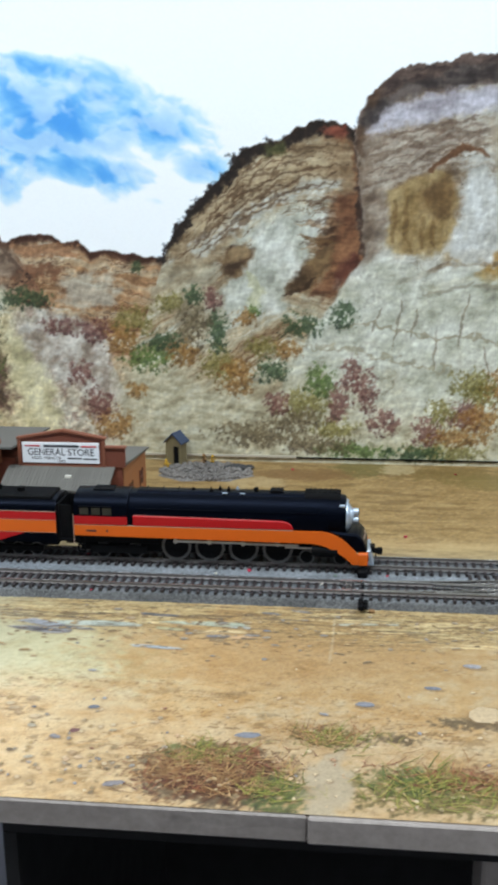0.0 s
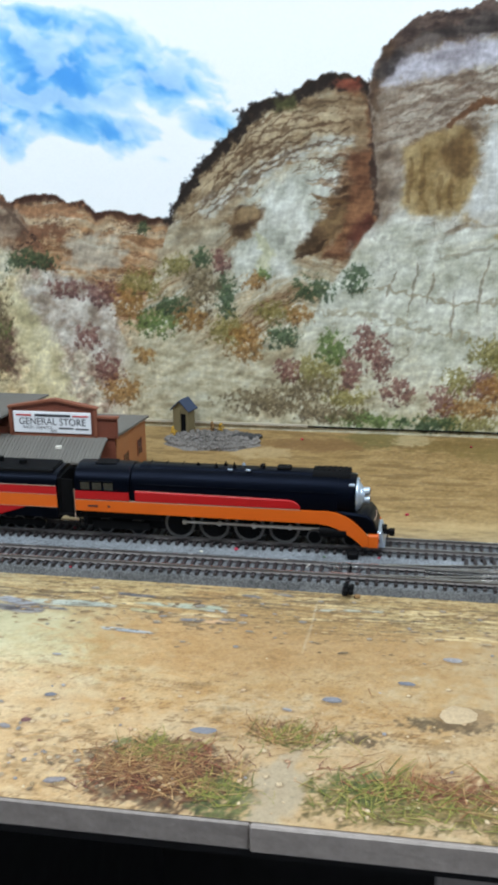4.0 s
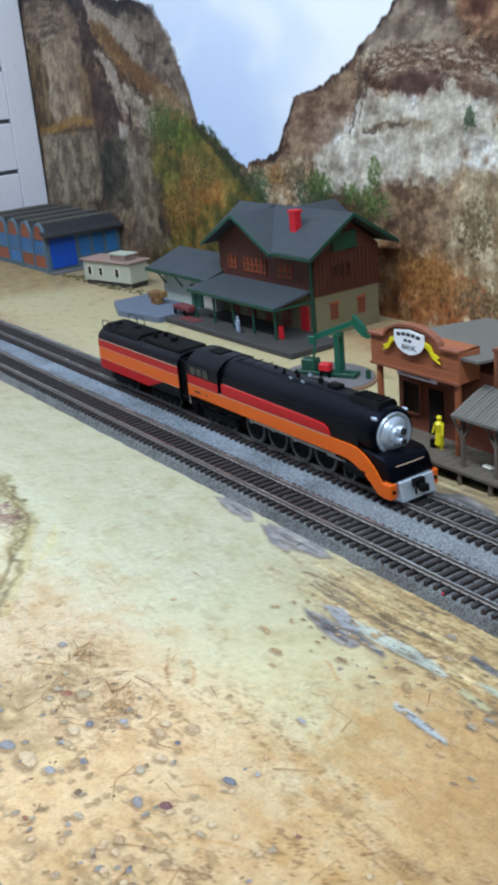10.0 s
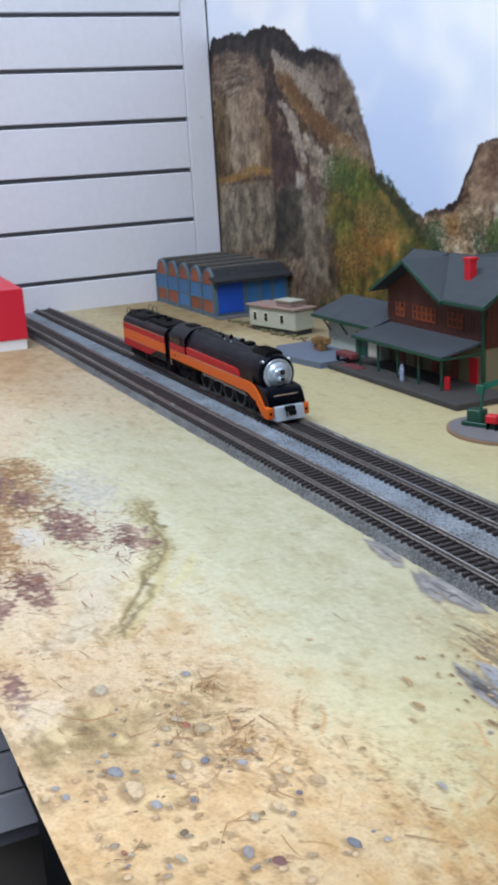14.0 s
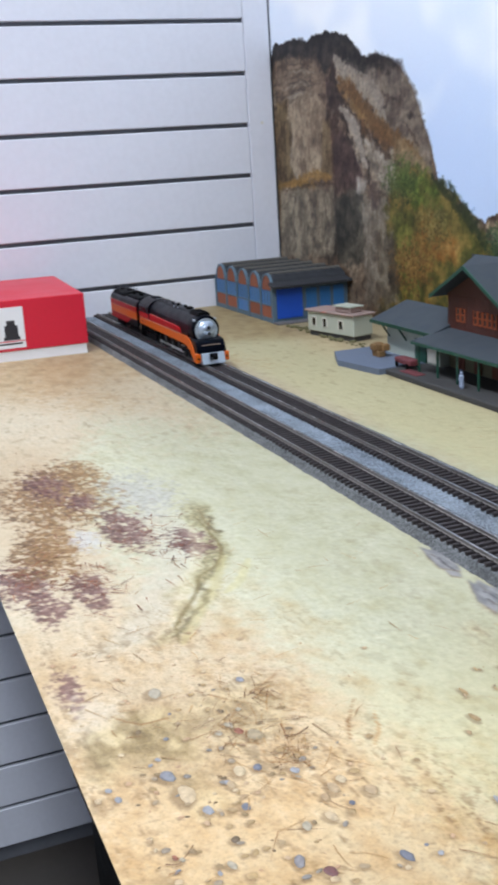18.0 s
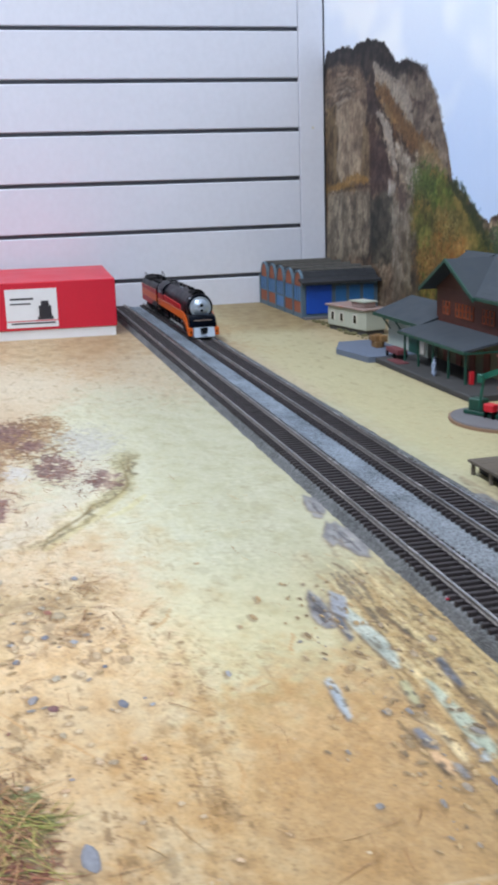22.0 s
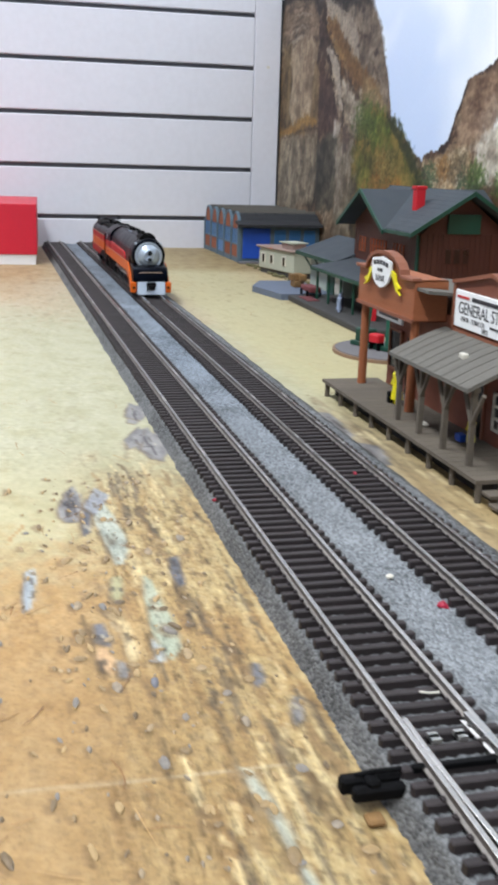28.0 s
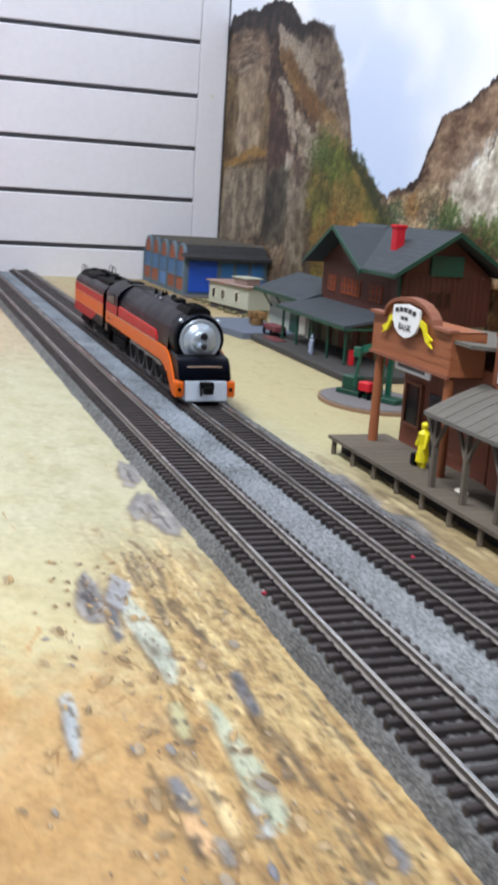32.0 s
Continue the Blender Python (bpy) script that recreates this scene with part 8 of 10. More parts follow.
for s in (-1, 1):
    for x in (-0.2165, -0.2075, -0.1990):
        part("cab_window", B((x - 0.0034, x + 0.0034, s * 0.0178 - 0.0003, s * 0.0178 + 0.0003, 0.0362, 0.0418)), GLASSK, cab)
    part("cab_red_panel", B((-0.2243, -0.1838, s * 0.01785 - 0.0003, s * 0.01785 + 0.0003, 0.0288, 0.0350)), RED, cab)
    part("sunshade", B((-0.2205, -0.1955, s * 0.0182 - 0.0008, s * 0.0182 + 0.0008, 0.0424, 0.0430)), BLACK, cab)
    part("grab_iron", tube(bmesh.new(), [(-0.2252, s * 0.0172, 0.012), (-0.2252, s * 0.0172, 0.036)], 0.00035, 5), STRIPE, cab)
part("cab_ladder", B((-0.2225, -0.2165, -0.0176, -0.0168, 0.0060, 0.0075), (-0.2225, -0.2165, -0.0176, -0.0168, 0.0115, 0.0130), (-0.2225, -0.2215, -0.0176, -0.0168, 0.0060, 0.0192), (-0.2175, -0.2165, -0.0176, -0.0168, 0.0060, 0.0192)), SOOT, loco)
part("front_shroud", P([(-0.036, 0.0282), (-0.0205, 0.0265), (-0.0125, 0.0258), (-0.0082, 0.0215), (-0.0048, 0.0130), (-0.0060, 0.0118), (-0.036, 0.0118)], "y", -0.0164, 0.0164, bevel=0.0012), BLACK, loco, "black curved front shroud", smooth=True)
arc = [(-0.0078 - 9.0 * y * y, y, 0.0208 - 3.0 * y * y) for y in [(-0.0128 + 0.0256 * i / 12) for i in range(13)]]
part("shroud_rail", tube(bmesh.new(), [(x + 0.0008, y, z) for x, y, z in arc], 0.00035, 5), STRIPE, loco, "thin silver rail on the shroud")
part("pilot", P([(-0.0085, 0.0126), (-0.0030, 0.0126), (0.0000, 0.0008), (-0.0085, 0.0008)], "y", -0.0131, 0.0131, bevel=0.0006), SILVER, loco, "silver pilot plate")
for s in (-1, 1):
    part("pilot_corner", B((-0.0120, -0.0045, min(s * 0.0133, s * 0.0190), max(s * 0.0133, s * 0.0190), 0.0024, 0.0122), bevel=0.0008), ORANGE, loco, "orange pilot corner plate")
    part("poling_pocket", C((-0.0048, s * 0.0161, 0.0072), (-0.0038, s * 0.0161, 0.0072), 0.0012, seg=10), SOOT, loco)
cpl = part("coupler", B((-0.004, 0.0052, -0.0015, 0.0015, 0.0066, 0.0100), (0.0022, 0.0060, -0.0034, 0.0022, 0.0062, 0.0104), bevel=0.0004), SOOT, loco)
part("air_hose", tube(bmesh.new(), [(-0.001, -0.0042, 0.0115), (0.0012, -0.0044, 0.0085), (0.0010, -0.0040, 0.0045)], 0.0006, 6), SOOT, loco)
part("coupler_cover", B((-0.0035, 0.0005, -0.0042, 0.0042, 0.0088, 0.0124), bevel=0.0005), SOOT, loco)


def wheelset(name, parent, x, r, half, material, tyre, crank=0.0, width=0.0026):
    """One axle with two wheels; turns about its own y axis."""
    bm = C((0, -half, 0), (0, half, 0), r * 0.16, seg=8)
    for s in (-1, 1):
        cyl(bm, (0, s * half - width * 0.35, 0), (0, s * half + width * 0.35, 0), r * 0.84, seg=24)
        for i in range(5):
            a = 2 * math.pi * i / 5
            cyl(bm, (r * 0.52 * math.cos(a), s * half - width * 0.48, r * 0.52 * math.sin(a)), (r * 0.52 * math.cos(a), s * half + width * 0.48, r * 0.52 * math.sin(a)), r * 0.2, seg=8)
        if crank:
            cyl(bm, (0, s * half - width * 0.5, crank), (0, s * half + width * 0.9, crank), r * 0.15, seg=8)
    me = mesh_of(name, bm, material)
    ob = new(name, me)
    ob.parent = parent
    ob.location = (x, 0, r)
    ob.rotation_mode = "QUATERNION"
    bm = bmesh.new()
    for s in (-1, 1):
        rows = []
        for rad, off in ((r * 0.82, -0.5), (r, -0.5), (r, 0.5), (r * 0.82, 0.5)):
            rows.append([bm.verts.new((rad * math.cos(2 * math.pi * i / 28), s * half + off * width, rad * math.sin(2 * math.pi * i / 28))) for i in range(28)])
        for q in range(4):
            a, b = rows[q], rows[(q + 1) % 4]
            for i in range(28):
                bm.faces.new((a[i], a[(i + 1) % 28], b[(i + 1) % 28], b[i]))
    t = new("tyre", mesh_of("tyre", bm, tyre, True))
    t.parent = ob
    return ob


TYRE = mat("dull_tyre", (92, 90, 88), 0.4, 0.7, var=0.2)
DRIVE_R, CRANK = 0.0112, 0.0048
DRIVE_X = (-0.148, -0.1225, -0.097, -0.0715)
drivers = [wheelset("driving_wheelset", loco, x, DRIVE_R, 0.0112, SOOT, TYRE, CRANK) for x in DRIVE_X]
smalls = [(wheelset("pilot_wheelset", loco, x, 0.0056, 0.0104, SOOT, TYRE), 0.0056) for x in (-0.050, -0.0245)]
smalls += [(wheelset("trailing_wheelset", loco, x, 0.0062, 0.0106, SOOT, TYRE), 0.0062) for x in (-0.180, -0.2045)]
rods = []
for s in (-1, 1):
    y = s * 0.0142
    bm = B((DRIVE_X[0], DRIVE_X[3], y - 0.0005, y + 0.0005, -0.0009, 0.0009), bevel=0.0002)
    for x in DRIVE_X:
        cyl(bm, (x, y - 0.0009, 0), (x, y + 0.0009, 0), 0.0018, seg=12)
    rods.append((part("side_rod", bm, STEEL, loco, "bright steel side rod"), 0.0))
    y = s * 0.0157
    bm = B((DRIVE_X[2], -0.056, y - 0.0004, y + 0.0004, -0.0008, 0.0008), bevel=0.0002)
    cyl(bm, (DRIVE_X[2], y - 0.0007, 0), (DRIVE_X[2], y + 0.0007, 0), 0.0017, seg=12)
    rods.append((part("main_rod", bm, STEEL, loco, "bright steel main rod"), 0.0))
for s in (-1, 1):
    part("trailing_truck_side", B((-0.214, -0.170, s * 0.0131 - 0.0007, s * 0.0131 + 0.0007, 0.0045, 0.0115), bevel=0.0006), SOOT, loco)
part("pilot_truck", B((-0.058, -0.016, -0.0090, 0.0090, 0.0050, 0.0080), bevel=0.0006), SOOT, loco)
part("fire_box", B((-0.222, -0.160, -0.0150, 0.0150, 0.0130, 0.0270), bevel=0.001), SOOT, loco)
part("drawbar", B((-0.236, -0.222, -0.002, 0.002, 0.0075, 0.0095)), SOOT, loco)

tender = thing("tender", 0, FAR_Y, RAIL_TOP, "black tender with red and orange side bands", "tender")
T0, T1 = -0.2385, -0.3680
side = [(-0.0177, 0.0130), (-0.0177, 0.0385), (-0.0166, 0.0418), (-0.0140, 0.0446), (-0.0095, 0.0462), (0.0, 0.0466)]
side = side + [(-y, z) for y, z in side[-2::-1]]
part("tank", P(side, "x", T1, T0), BLACK, tender, "black rounded tender tank", smooth=True)
part("rear_hump", P([(-0.0150, 0.0425), (-0.0130, 0.0468), (-0.0080, 0.0492), (0.0080, 0.0492), (0.0130, 0.0468), (0.0150, 0.0425)], "x", T1 + 0.001, -0.306, bevel=0.0008), SOOT, tender, smooth=True)
part("oil_bunker", B((-0.300, T0 - 0.004, -0.0120, 0.0120, 0.0440, 0.0482), bevel=0.001), SOOT, tender)
for x, y, h in ((-0.328, 0.0, 0.0018), (-0.292, -0.004, 0.0030), (-0.288, 0.003, 0.0026), (-0.270, 0.0, 0.0022), (-0.355, -0.003, 0.0016)):
    part("hatch", C((x, y, 0.0478), (x, y, 0.0490 + h), 0.0030 if h < 0.0025 else 0.0018, seg=12), SOOT, tender)
for s in (-1, 1):
    def flank(name, pts, material, label="", out=0.0004):
        part(name, P(pts, "y", min(s * 0.0174, s * (0.0178 + out)), max(s * 0.0174, s * (0.0178 + out))), material, tender, label)
    flank("upper_red_band", [(T1, 0.0312), (T1, 0.0376), (T0, 0.0376), (T0, 0.0312)], RED, "red upper side band")
    flank("orange_band", [(T1, 0.0214), (T1, 0.0310), (T0, 0.0310), (T0, 0.0214)], ORANGE, "orange middle side band")
    flank("lower_red_band", [(T1, 0.0130), (T1, 0.0212), (-0.2615, 0.0212), (-0.2860, 0.0130)], RED, "red lower side band")
    flank("silver_line", [(T1, 0.03098), (T1, 0.03115), (T0, 0.03115), (T0, 0.03098)], STRIPE, out=0.0006)
    flank("silver_line", [(T1, 0.02118), (T1, 0.02135), (T0, 0.02135), (T0, 0.02118)], STRIPE, out=0.0006)
    flank("silver_line", [(T1, 0.03758), (T1, 0.03778), (T0, 0.03778), (T0, 0.03758)], STRIPE, out=0.0006)
    for x0 in (T1 + 0.0015, T1 + 0.016):
        part("grab_rail", tube(bmesh.new(), [(x0, s * 0.0125, 0.0455), (x0, s * 0.0125, 0.0515), (x0 + 0.003, s * 0.0125, 0.0530), (x0 + 0.010, s * 0.0125, 0.0530), (x0 + 0.012, s * 0.0125, 0.0510), (x0 + 0.012, s * 0.0125, 0.0470)], 0.00032, 5), SOOT, tender)
for n, z0, z1, m in (("rear_red_band", 0.0312, 0.0376, RED), ("rear_orange_band", 0.0214, 0.0310, ORANGE), ("rear_lower_band", 0.0130, 0.0212, RED)):
    part(n, B((T1 - 0.0004, T1 + 0.0003, -0.0175, 0.0175, z0, z1)), m, tender)
part("frame", B((T1 + 0.003, T0 - 0.001, -0.0110, 0.0110, 0.0085, 0.0135), bevel=0.0006), SOOT, tender)
part("apron", B((T0 - 0.001, T0 + 0.0135, -0.0165, 0.0165, 0.0145, 0.0160), (T0, T0 + 0.002, -0.0150, 0.0150, 0.016, 0.043), (T0 + 0.001, T0 + 0.0115, -0.0140, -0.0128, 0.016, 0.042), (T0 + 0.001, T0 + 0.0115, 0.0128, 0.0140, 0.016, 0.042)), SOOT, tender)
for cx in (-0.271, -0.339):
    for s in (-1, 1):
        part("truck_side", B((cx - 0.0205, cx + 0.0205, s * 0.01275 - 0.00075, s * 0.01275 + 0.00075, 0.0040, 0.0088), bevel=0.0006), SOOT, tender)
    for k in (-1, 0, 1):
        smalls.append((wheelset("tender_wheelset", tender, cx + 0.0145 * k, 0.0054, 0.0104, SOOT, TYRE), 0.0054))
part("rear_coupler", B((T1 - 0.007, T1 + 0.002, -0.0013, 0.0013, 0.0070, 0.0098), bevel=0.0003), SOOT, tender)

# ---- general store with the bank beside it ----
def siding(bm, axis, fixed, a0, a1, z0, z1, pitch, proud):
    """Thin lap boards on a wall face."""
    z = z0
    while z < z1 - 0.0005:
        top = min(z + pitch, z1)
        if axis == "y":
            prism(bm, [(fixed, z), (fixed - proud, z), (fixed - proud * 0.2, top), (fixed, top)], "x", a0, a1)
        else:
            prism(bm, [(fixed, z), (fixed + proud, z), (fixed + proud * 0.2, top), (fixed, top)], "y", a0, a1)
        z = top
    return bm


def text(name, body, size, m, material, parent, squeeze=1.0):
    cu = bpy.data.curves.new(name, "FONT")
    cu.body, cu.size, cu.align_x, cu.align_y, cu.extrude = body, size, "CENTER", "CENTER", 0.00008
    cu.materials.append(material)
    ob = new(name, cu)
    ob.parent = parent
    ob.matrix_basis = m @ Matrix.Diagonal((squeeze, 1, 1, 1))
    return ob


def y_post(parent, x, y, z0, z1, material, spread=0.0095):
    bm = B((x - 0.0012, x + 0.0012, y - 0.0012, y + 0.0012, z0, z1))
    for s in (-1, 1):
        tube(bm, [(x, y - 0.0003, z1 - 0.0150), (x + s * spread, y - 0.0003, z1 - 0.0005)], 0.0011, 5)
    part("porch_post", bm, material, parent, "weathered porch post with braces")


store = thing("general_store", 0, 0, 0, "brown wooden general store with false front and porch", "shop")
sx0, sx1, sy = -0.238, -0.150, 0.382
part("side_wall", P([(sy, 0.0), (0.470, 0.0), (0.470, 0.0476), (sy, 0.0572)], "x", sx1 - 0.0025, sx1), STOREW, store)
part("siding", siding(bmesh.new(), "x", sx1, sy + 0.001, 0.470, 0.001, 0.047, 0.0048, 0.0003), STOREW, store, kind="stuff")
part("side_wall", P([(sy, 0.0), (0.470, 0.0), (0.470, 0.0476), (sy, 0.0572)], "x", sx0, sx0 + 0.0025), STOREW, store)
part("back_wall", B((sx0, sx1, 0.4675, 0.470, 0.0, 0.0474)), STOREW, store)
part("front_wall", B((sx0, sx1, sy, sy + 0.0025, 0.0, 0.058)), BROWN2, store)
part("siding", siding(bmesh.new(), "y", sy, sx0, sx1, 0.010, 0.056, 0.0045, 0.0003), BROWN2, store, kind="stuff")
ff = part("false_front", P([(sx0, 0.056), (sx0, 0.0795), (-0.199, 0.0865), (-0.1645, 0.0800), (-0.1645, 0.0725), (-0.1475, 0.0725), (-0.1475, 0.056)], "y", sy - 0.0016, sy + 0.0012), BROWN2, store, "peaked false front")
part("cornice", P([(sx0 - 0.0012, 0.0790), (sx0 - 0.0012, 0.0808), (-0.199, 0.0880), (-0.1632, 0.0814), (-0.1632, 0.0798), (-0.199, 0.0860)], "y", sy - 0.0032, sy + 0.0020), BRTRIM, ff)
part("wing_cap", B((-0.1645, -0.1465, sy - 0.0030, sy + 0.0020, 0.0725, 0.0742)), BRTRIM, ff)
part("pilaster", B((sx0 - 0.0005, sx0 + 0.0020, sy - 0.0026, sy - 0.0015, 0.056, 0.0790), (-0.1665, -0.1640, sy - 0.0026, sy - 0.0015, 0.056, 0.0790), (sx0, -0.165, sy - 0.0026, sy - 0.0015, 0.0558, 0.0576)), BRTRIM, ff)
sign = part("sign_board", B((-0.2345, -0.1690, sy - 0.0030, sy - 0.0016, 0.0592, 0.0768), bevel=0.0002), SIGNW, store, "white store sign with dark lettering")
text("lettering", "GENERAL STORE", 0.0082, pose(-0.2015, sy - 0.0031, 0.0684, 90, 0, 0), INK, sign, 0.92)
text("lettering", "FOOD - TOBACCO", 0.0032, pose(-0.2140, sy - 0.0031, 0.0634, 90, 0, 0), INK, sign, 0.9)
text("lettering", "1893", 0.0032, pose(-0.2010, sy - 0.0031, 0.0608, 90, 0, 0), INK, sign, 1.0)
part("name_bar", B((-0.216, -0.186, sy - 0.0033, sy - 0.0030, 0.0730, 0.0748)), INK, sign)
for x0, x1 in ((-0.232, -0.219), (-0.184, -0.171)):
    part("flourish_bar", B((x0, x1, sy - 0.0033, sy - 0.0030, 0.0732, 0.0744)), INKRED, sign)
for x0, x1, z in ((-0.196, -0.184, 0.0630), (-0.182, -0.171, 0.0626)):
    part("small_print_bar", B((x0, x1, sy - 0.0033, sy - 0.0030, z, z + 0.0010)), INK, sign)
part("roof", P([(sy, 0.0595), (sy, 0.0575), (0.473, 0.0475), (0.473, 0.0495)], "x", sx0 - 0.001, sx1 + 0.003), GREYROOF, store, "grey felt lean roof")
for x, z in ((0.408, 0.022), (0.448, 0.022)):
    w = part("side_window", B((sx1 - 0.0005, sx1 + 0.0008, x - 0.0052, x + 0.0052, z, z + 0.0125)), GLASSK, store)
    part("window_frame", B((sx1, sx1 + 0.0011, x - 0.0062, x - 0.0050, z - 0.001, z + 0.0135), (sx1, sx1 + 0.0011, x + 0.0050, x + 0.0062, z - 0.001, z + 0.0135), (sx1, sx1 + 0.0011, x - 0.0005, x + 0.0005, z, z + 0.0125), (sx1, sx1 + 0.0011, x - 0.0062, x + 0.0062, z + 0.006, z + 0.0068)), BROWN2, w)
w = part("shop_window", B((-0.1895, -0.1600, sy - 0.0006, sy + 0.0004, 0.0180, 0.0345)), GLASSK, store)
bars = [(-0.1900 + 0.0074 * i, -0.1886 + 0.0074 * i, sy - 0.0014, sy - 0.0005, 0.0172, 0.0352) for i in range(5)]
bars += [(-0.1900, -0.1590, sy - 0.0014, sy - 0.0005, 0.0172 + 0.0056 * i, 0.0184 + 0.0056 * i) for i in range(4)]
for b in bars:
    part("glazing_bar", B(b), WINW, w, "white glazing bar")
part("door", B((-0.212, -0.200, sy - 0.0010, sy + 0.0004, 0.0100, 0.0360)), GLASSK, store)
part("door_frame", B((-0.2135, -0.212, sy - 0.0014, sy, 0.010, 0.0375), (-0.200, -0.1985, sy - 0.0014, sy, 0.010, 0.0375), (-0.2135, -0.1985, sy - 0.0014, sy, 0.036, 0.0380)), BRTRIM, store)
bow = [(0.3510 + (sy - 0.0018 - 0.3510) * k / 6, 0.0438 + 0.0122 * (0.7 * k / 6 + 0.3 * math.sin(0.5 * math.pi * k / 6))) for k in range(7)]
awn = part("awning", P(bow + [(y, z - 0.0012) for y, z in bow[::-1]], "x", -0.2470, -0.1560), GREYROOF, store, "grey bowed porch awning roof")
slat = mesh_of("awning_board", P([(y, z + 0.0005) for y, z in bow] + [(y, z + 0.0001) for y, z in bow[::-1]], "x", 0.0, 0.0026), GREYROOF)
for i in range(30):
    ob = new("awning_board", slat)
    ob.parent, ob.location = awn, (-0.2468 + 0.00303 * i, 0, 0.0001 * (i % 3))
part("awning_beam", B((-0.2460, -0.1570, 0.3545, 0.3575, 0.0424, 0.0446)), DECK, store)
part("scrap_on_roof", B((-0.1950, -0.1895, 0.3640, 0.3668, 0.0502, 0.0530), bevel=0.0005), WHITEBIT, store)
for x in (-0.2420, -0.2145, -0.1870, -0.1595):
    y_post(store, x, 0.3560, 0.0100, 0.0432, DECK)
deck = thing("boardwalk", 0, 0, 0, "weathered grey wooden boardwalk with steps", "porch")
for i in range(30):
    x = -0.345 + 0.00690 * i
    part("plank", B((x, x + 0.0066, 0.3492, 0.3838, 0.0082, 0.0100)), DECK, deck)
# beams coloured near-black to give the shaded gap under the planks
part("deck_beam", B((-0.345, -0.139, 0.3575, 0.3600, 0.0, 0.0081), (-0.345, -0.139, 0.3780, 0.3805, 0.0, 0.0081)), UNDERDARK, deck)
for i in range(9):
    x = -0.343 + 0.0252 * i
    part("deck_post", C((x + 0.0015, 0.3515, 0.0), (x + 0.0015, 0.3515, 0.0081), 0.0015, seg=8), DECK, deck)
for i, (x, z) in enumerate(((-0.1372, 0.0062), (-0.1305, 0.0030))):
    part("step", B((x, x + 0.0080, 0.3515, 0.3845, z - 0.0016, z), bevel=0.0003), DECK, deck)
    part("step_block", B((x, x + 0.0060, 0.3560, 0.3590, 0.0, z - 0.0016), (x, x + 0.0060, 0.3770, 0.3800, 0.0, z - 0.0016)), DECK, deck)

bank = thing("bank_building", 0, 0, 0, "brown wooden bank with arched sign front on posts", "building")
kx0, kx1, ky = -0.336, -0.2545, 0.366
part("front_box", B((kx0, kx1, ky, 0.384, 0.0575, 0.0785)), BROWN, bank, "brown boarded upper front")
part("siding", siding(bmesh.new(), "y", ky, kx0, kx1, 0.058, 0.078, 0.0042, 0.0003), BROWN, bank, kind="stuff")
part("box_side", B((kx1 - 0.001, kx1, ky, 0.384, 0.0575, 0.0785)), BROWN, bank)
part("siding", siding(bmesh.new(), "x", kx1, ky, 0.384, 0.058, 0.078, 0.0042, 0.0003), BROWN, bank, kind="stuff")
arch = [(kx0 + 0.010, 0.0785)] + [(-0.2955 + 0.0245 * math.cos(math.pi * (1 - i / 10)), 0.0785 + 0.0095 * math.sin(math.pi * i / 10)) for i in range(11)] + [(kx1 - 0.010, 0.0785)]
part("arch_panel", P(arch[1:-1], "y", ky - 0.0004, ky + 0.0022), BROWN, bank)
outer = [(-0.2955 + 0.0262 * math.cos(math.pi * (1 - i / 10)), 0.0788 + 0.0112 * math.sin(math.pi * i / 10)) for i in range(11)]
inner = [(-0.2955 + 0.0243 * math.cos(math.pi * (1 - i / 10)), 0.0788 + 0.0093 * math.sin(math.pi * i / 10)) for i in range(11)]
part("arch_cap", P(outer + inner[::-1], "y", ky - 0.0024, ky + 0.0030), BRTRIM, bank)
for x0, x1 in ((kx0 - 0.001, -0.3215), (-0.2695, kx1 + 0.001)):
    part("cornice", B((x0, x1, ky - 0.0024, ky + 0.003, 0.0778, 0.0796), bevel=0.0003), BRTRIM, bank)
part("lower_trim", B((kx0 - 0.0006, kx1 + 0.0006, ky - 0.0012, ky + 0.0002, 0.0570, 0.0588)), BRTRIM, bank)
shield = [(-0.3090, 0.0850), (-0.2955, 0.0866), (-0.2820, 0.0850), (-0.2815, 0.0790), (-0.2845, 0.0740), (-0.2900, 0.0712), (-0.2955, 0.0702), (-0.3010, 0.0712), (-0.3065, 0.0740), (-0.3095, 0.0790)]
sg = part("shield_sign", P(shield, "y", ky - 0.0032, ky - 0.0020), SIGNW, bank, "white shield sign with dark lettering")
for x0, x1, z, h in ((-0.3065, -0.3030, 0.0818, 0.0022), (-0.3020, -0.2985, 0.0824, 0.0022), (-0.2975, -0.2940, 0.0826, 0.0022), (-0.2930, -0.2895, 0.0824, 0.0022), (-0.2885, -0.2850, 0.0818, 0.0022), (-0.3000, -0.2970, 0.0786, 0.0018), (-0.2960, -0.2930, 0.0786, 0.0018)):
    part("lettering_bar", B((x0, x1, ky - 0.0034, ky - 0.0031, z, z + h)), INK, sg)
text("lettering", "BANK", 0.0050, pose(-0.2955, ky - 0.0033, 0.0750, 90, 0, 0), INK, sg, 1.0)
for s in (-1, 1):
    cx = -0.2955
    rib = [(cx + s * 0.0130, 0.0776), (cx + s * 0.0130, 0.0808), (cx + s * 0.0185, 0.0792), (cx + s * 0.0205, 0.0752), (cx + s * 0.0262, 0.0728), (cx + s * 0.0238, 0.0712), (cx + s * 0.0268, 0.0690), (cx + s * 0.0205, 0.0712), (cx + s * 0.0176, 0.0752), (cx + s * 0.0160, 0.0768)]
    part("ribbon", P(rib if s > 0 else rib[::-1], "y", ky - 0.0026, ky - 0.0014), YELLOW, bank, "yellow sign ribbon")
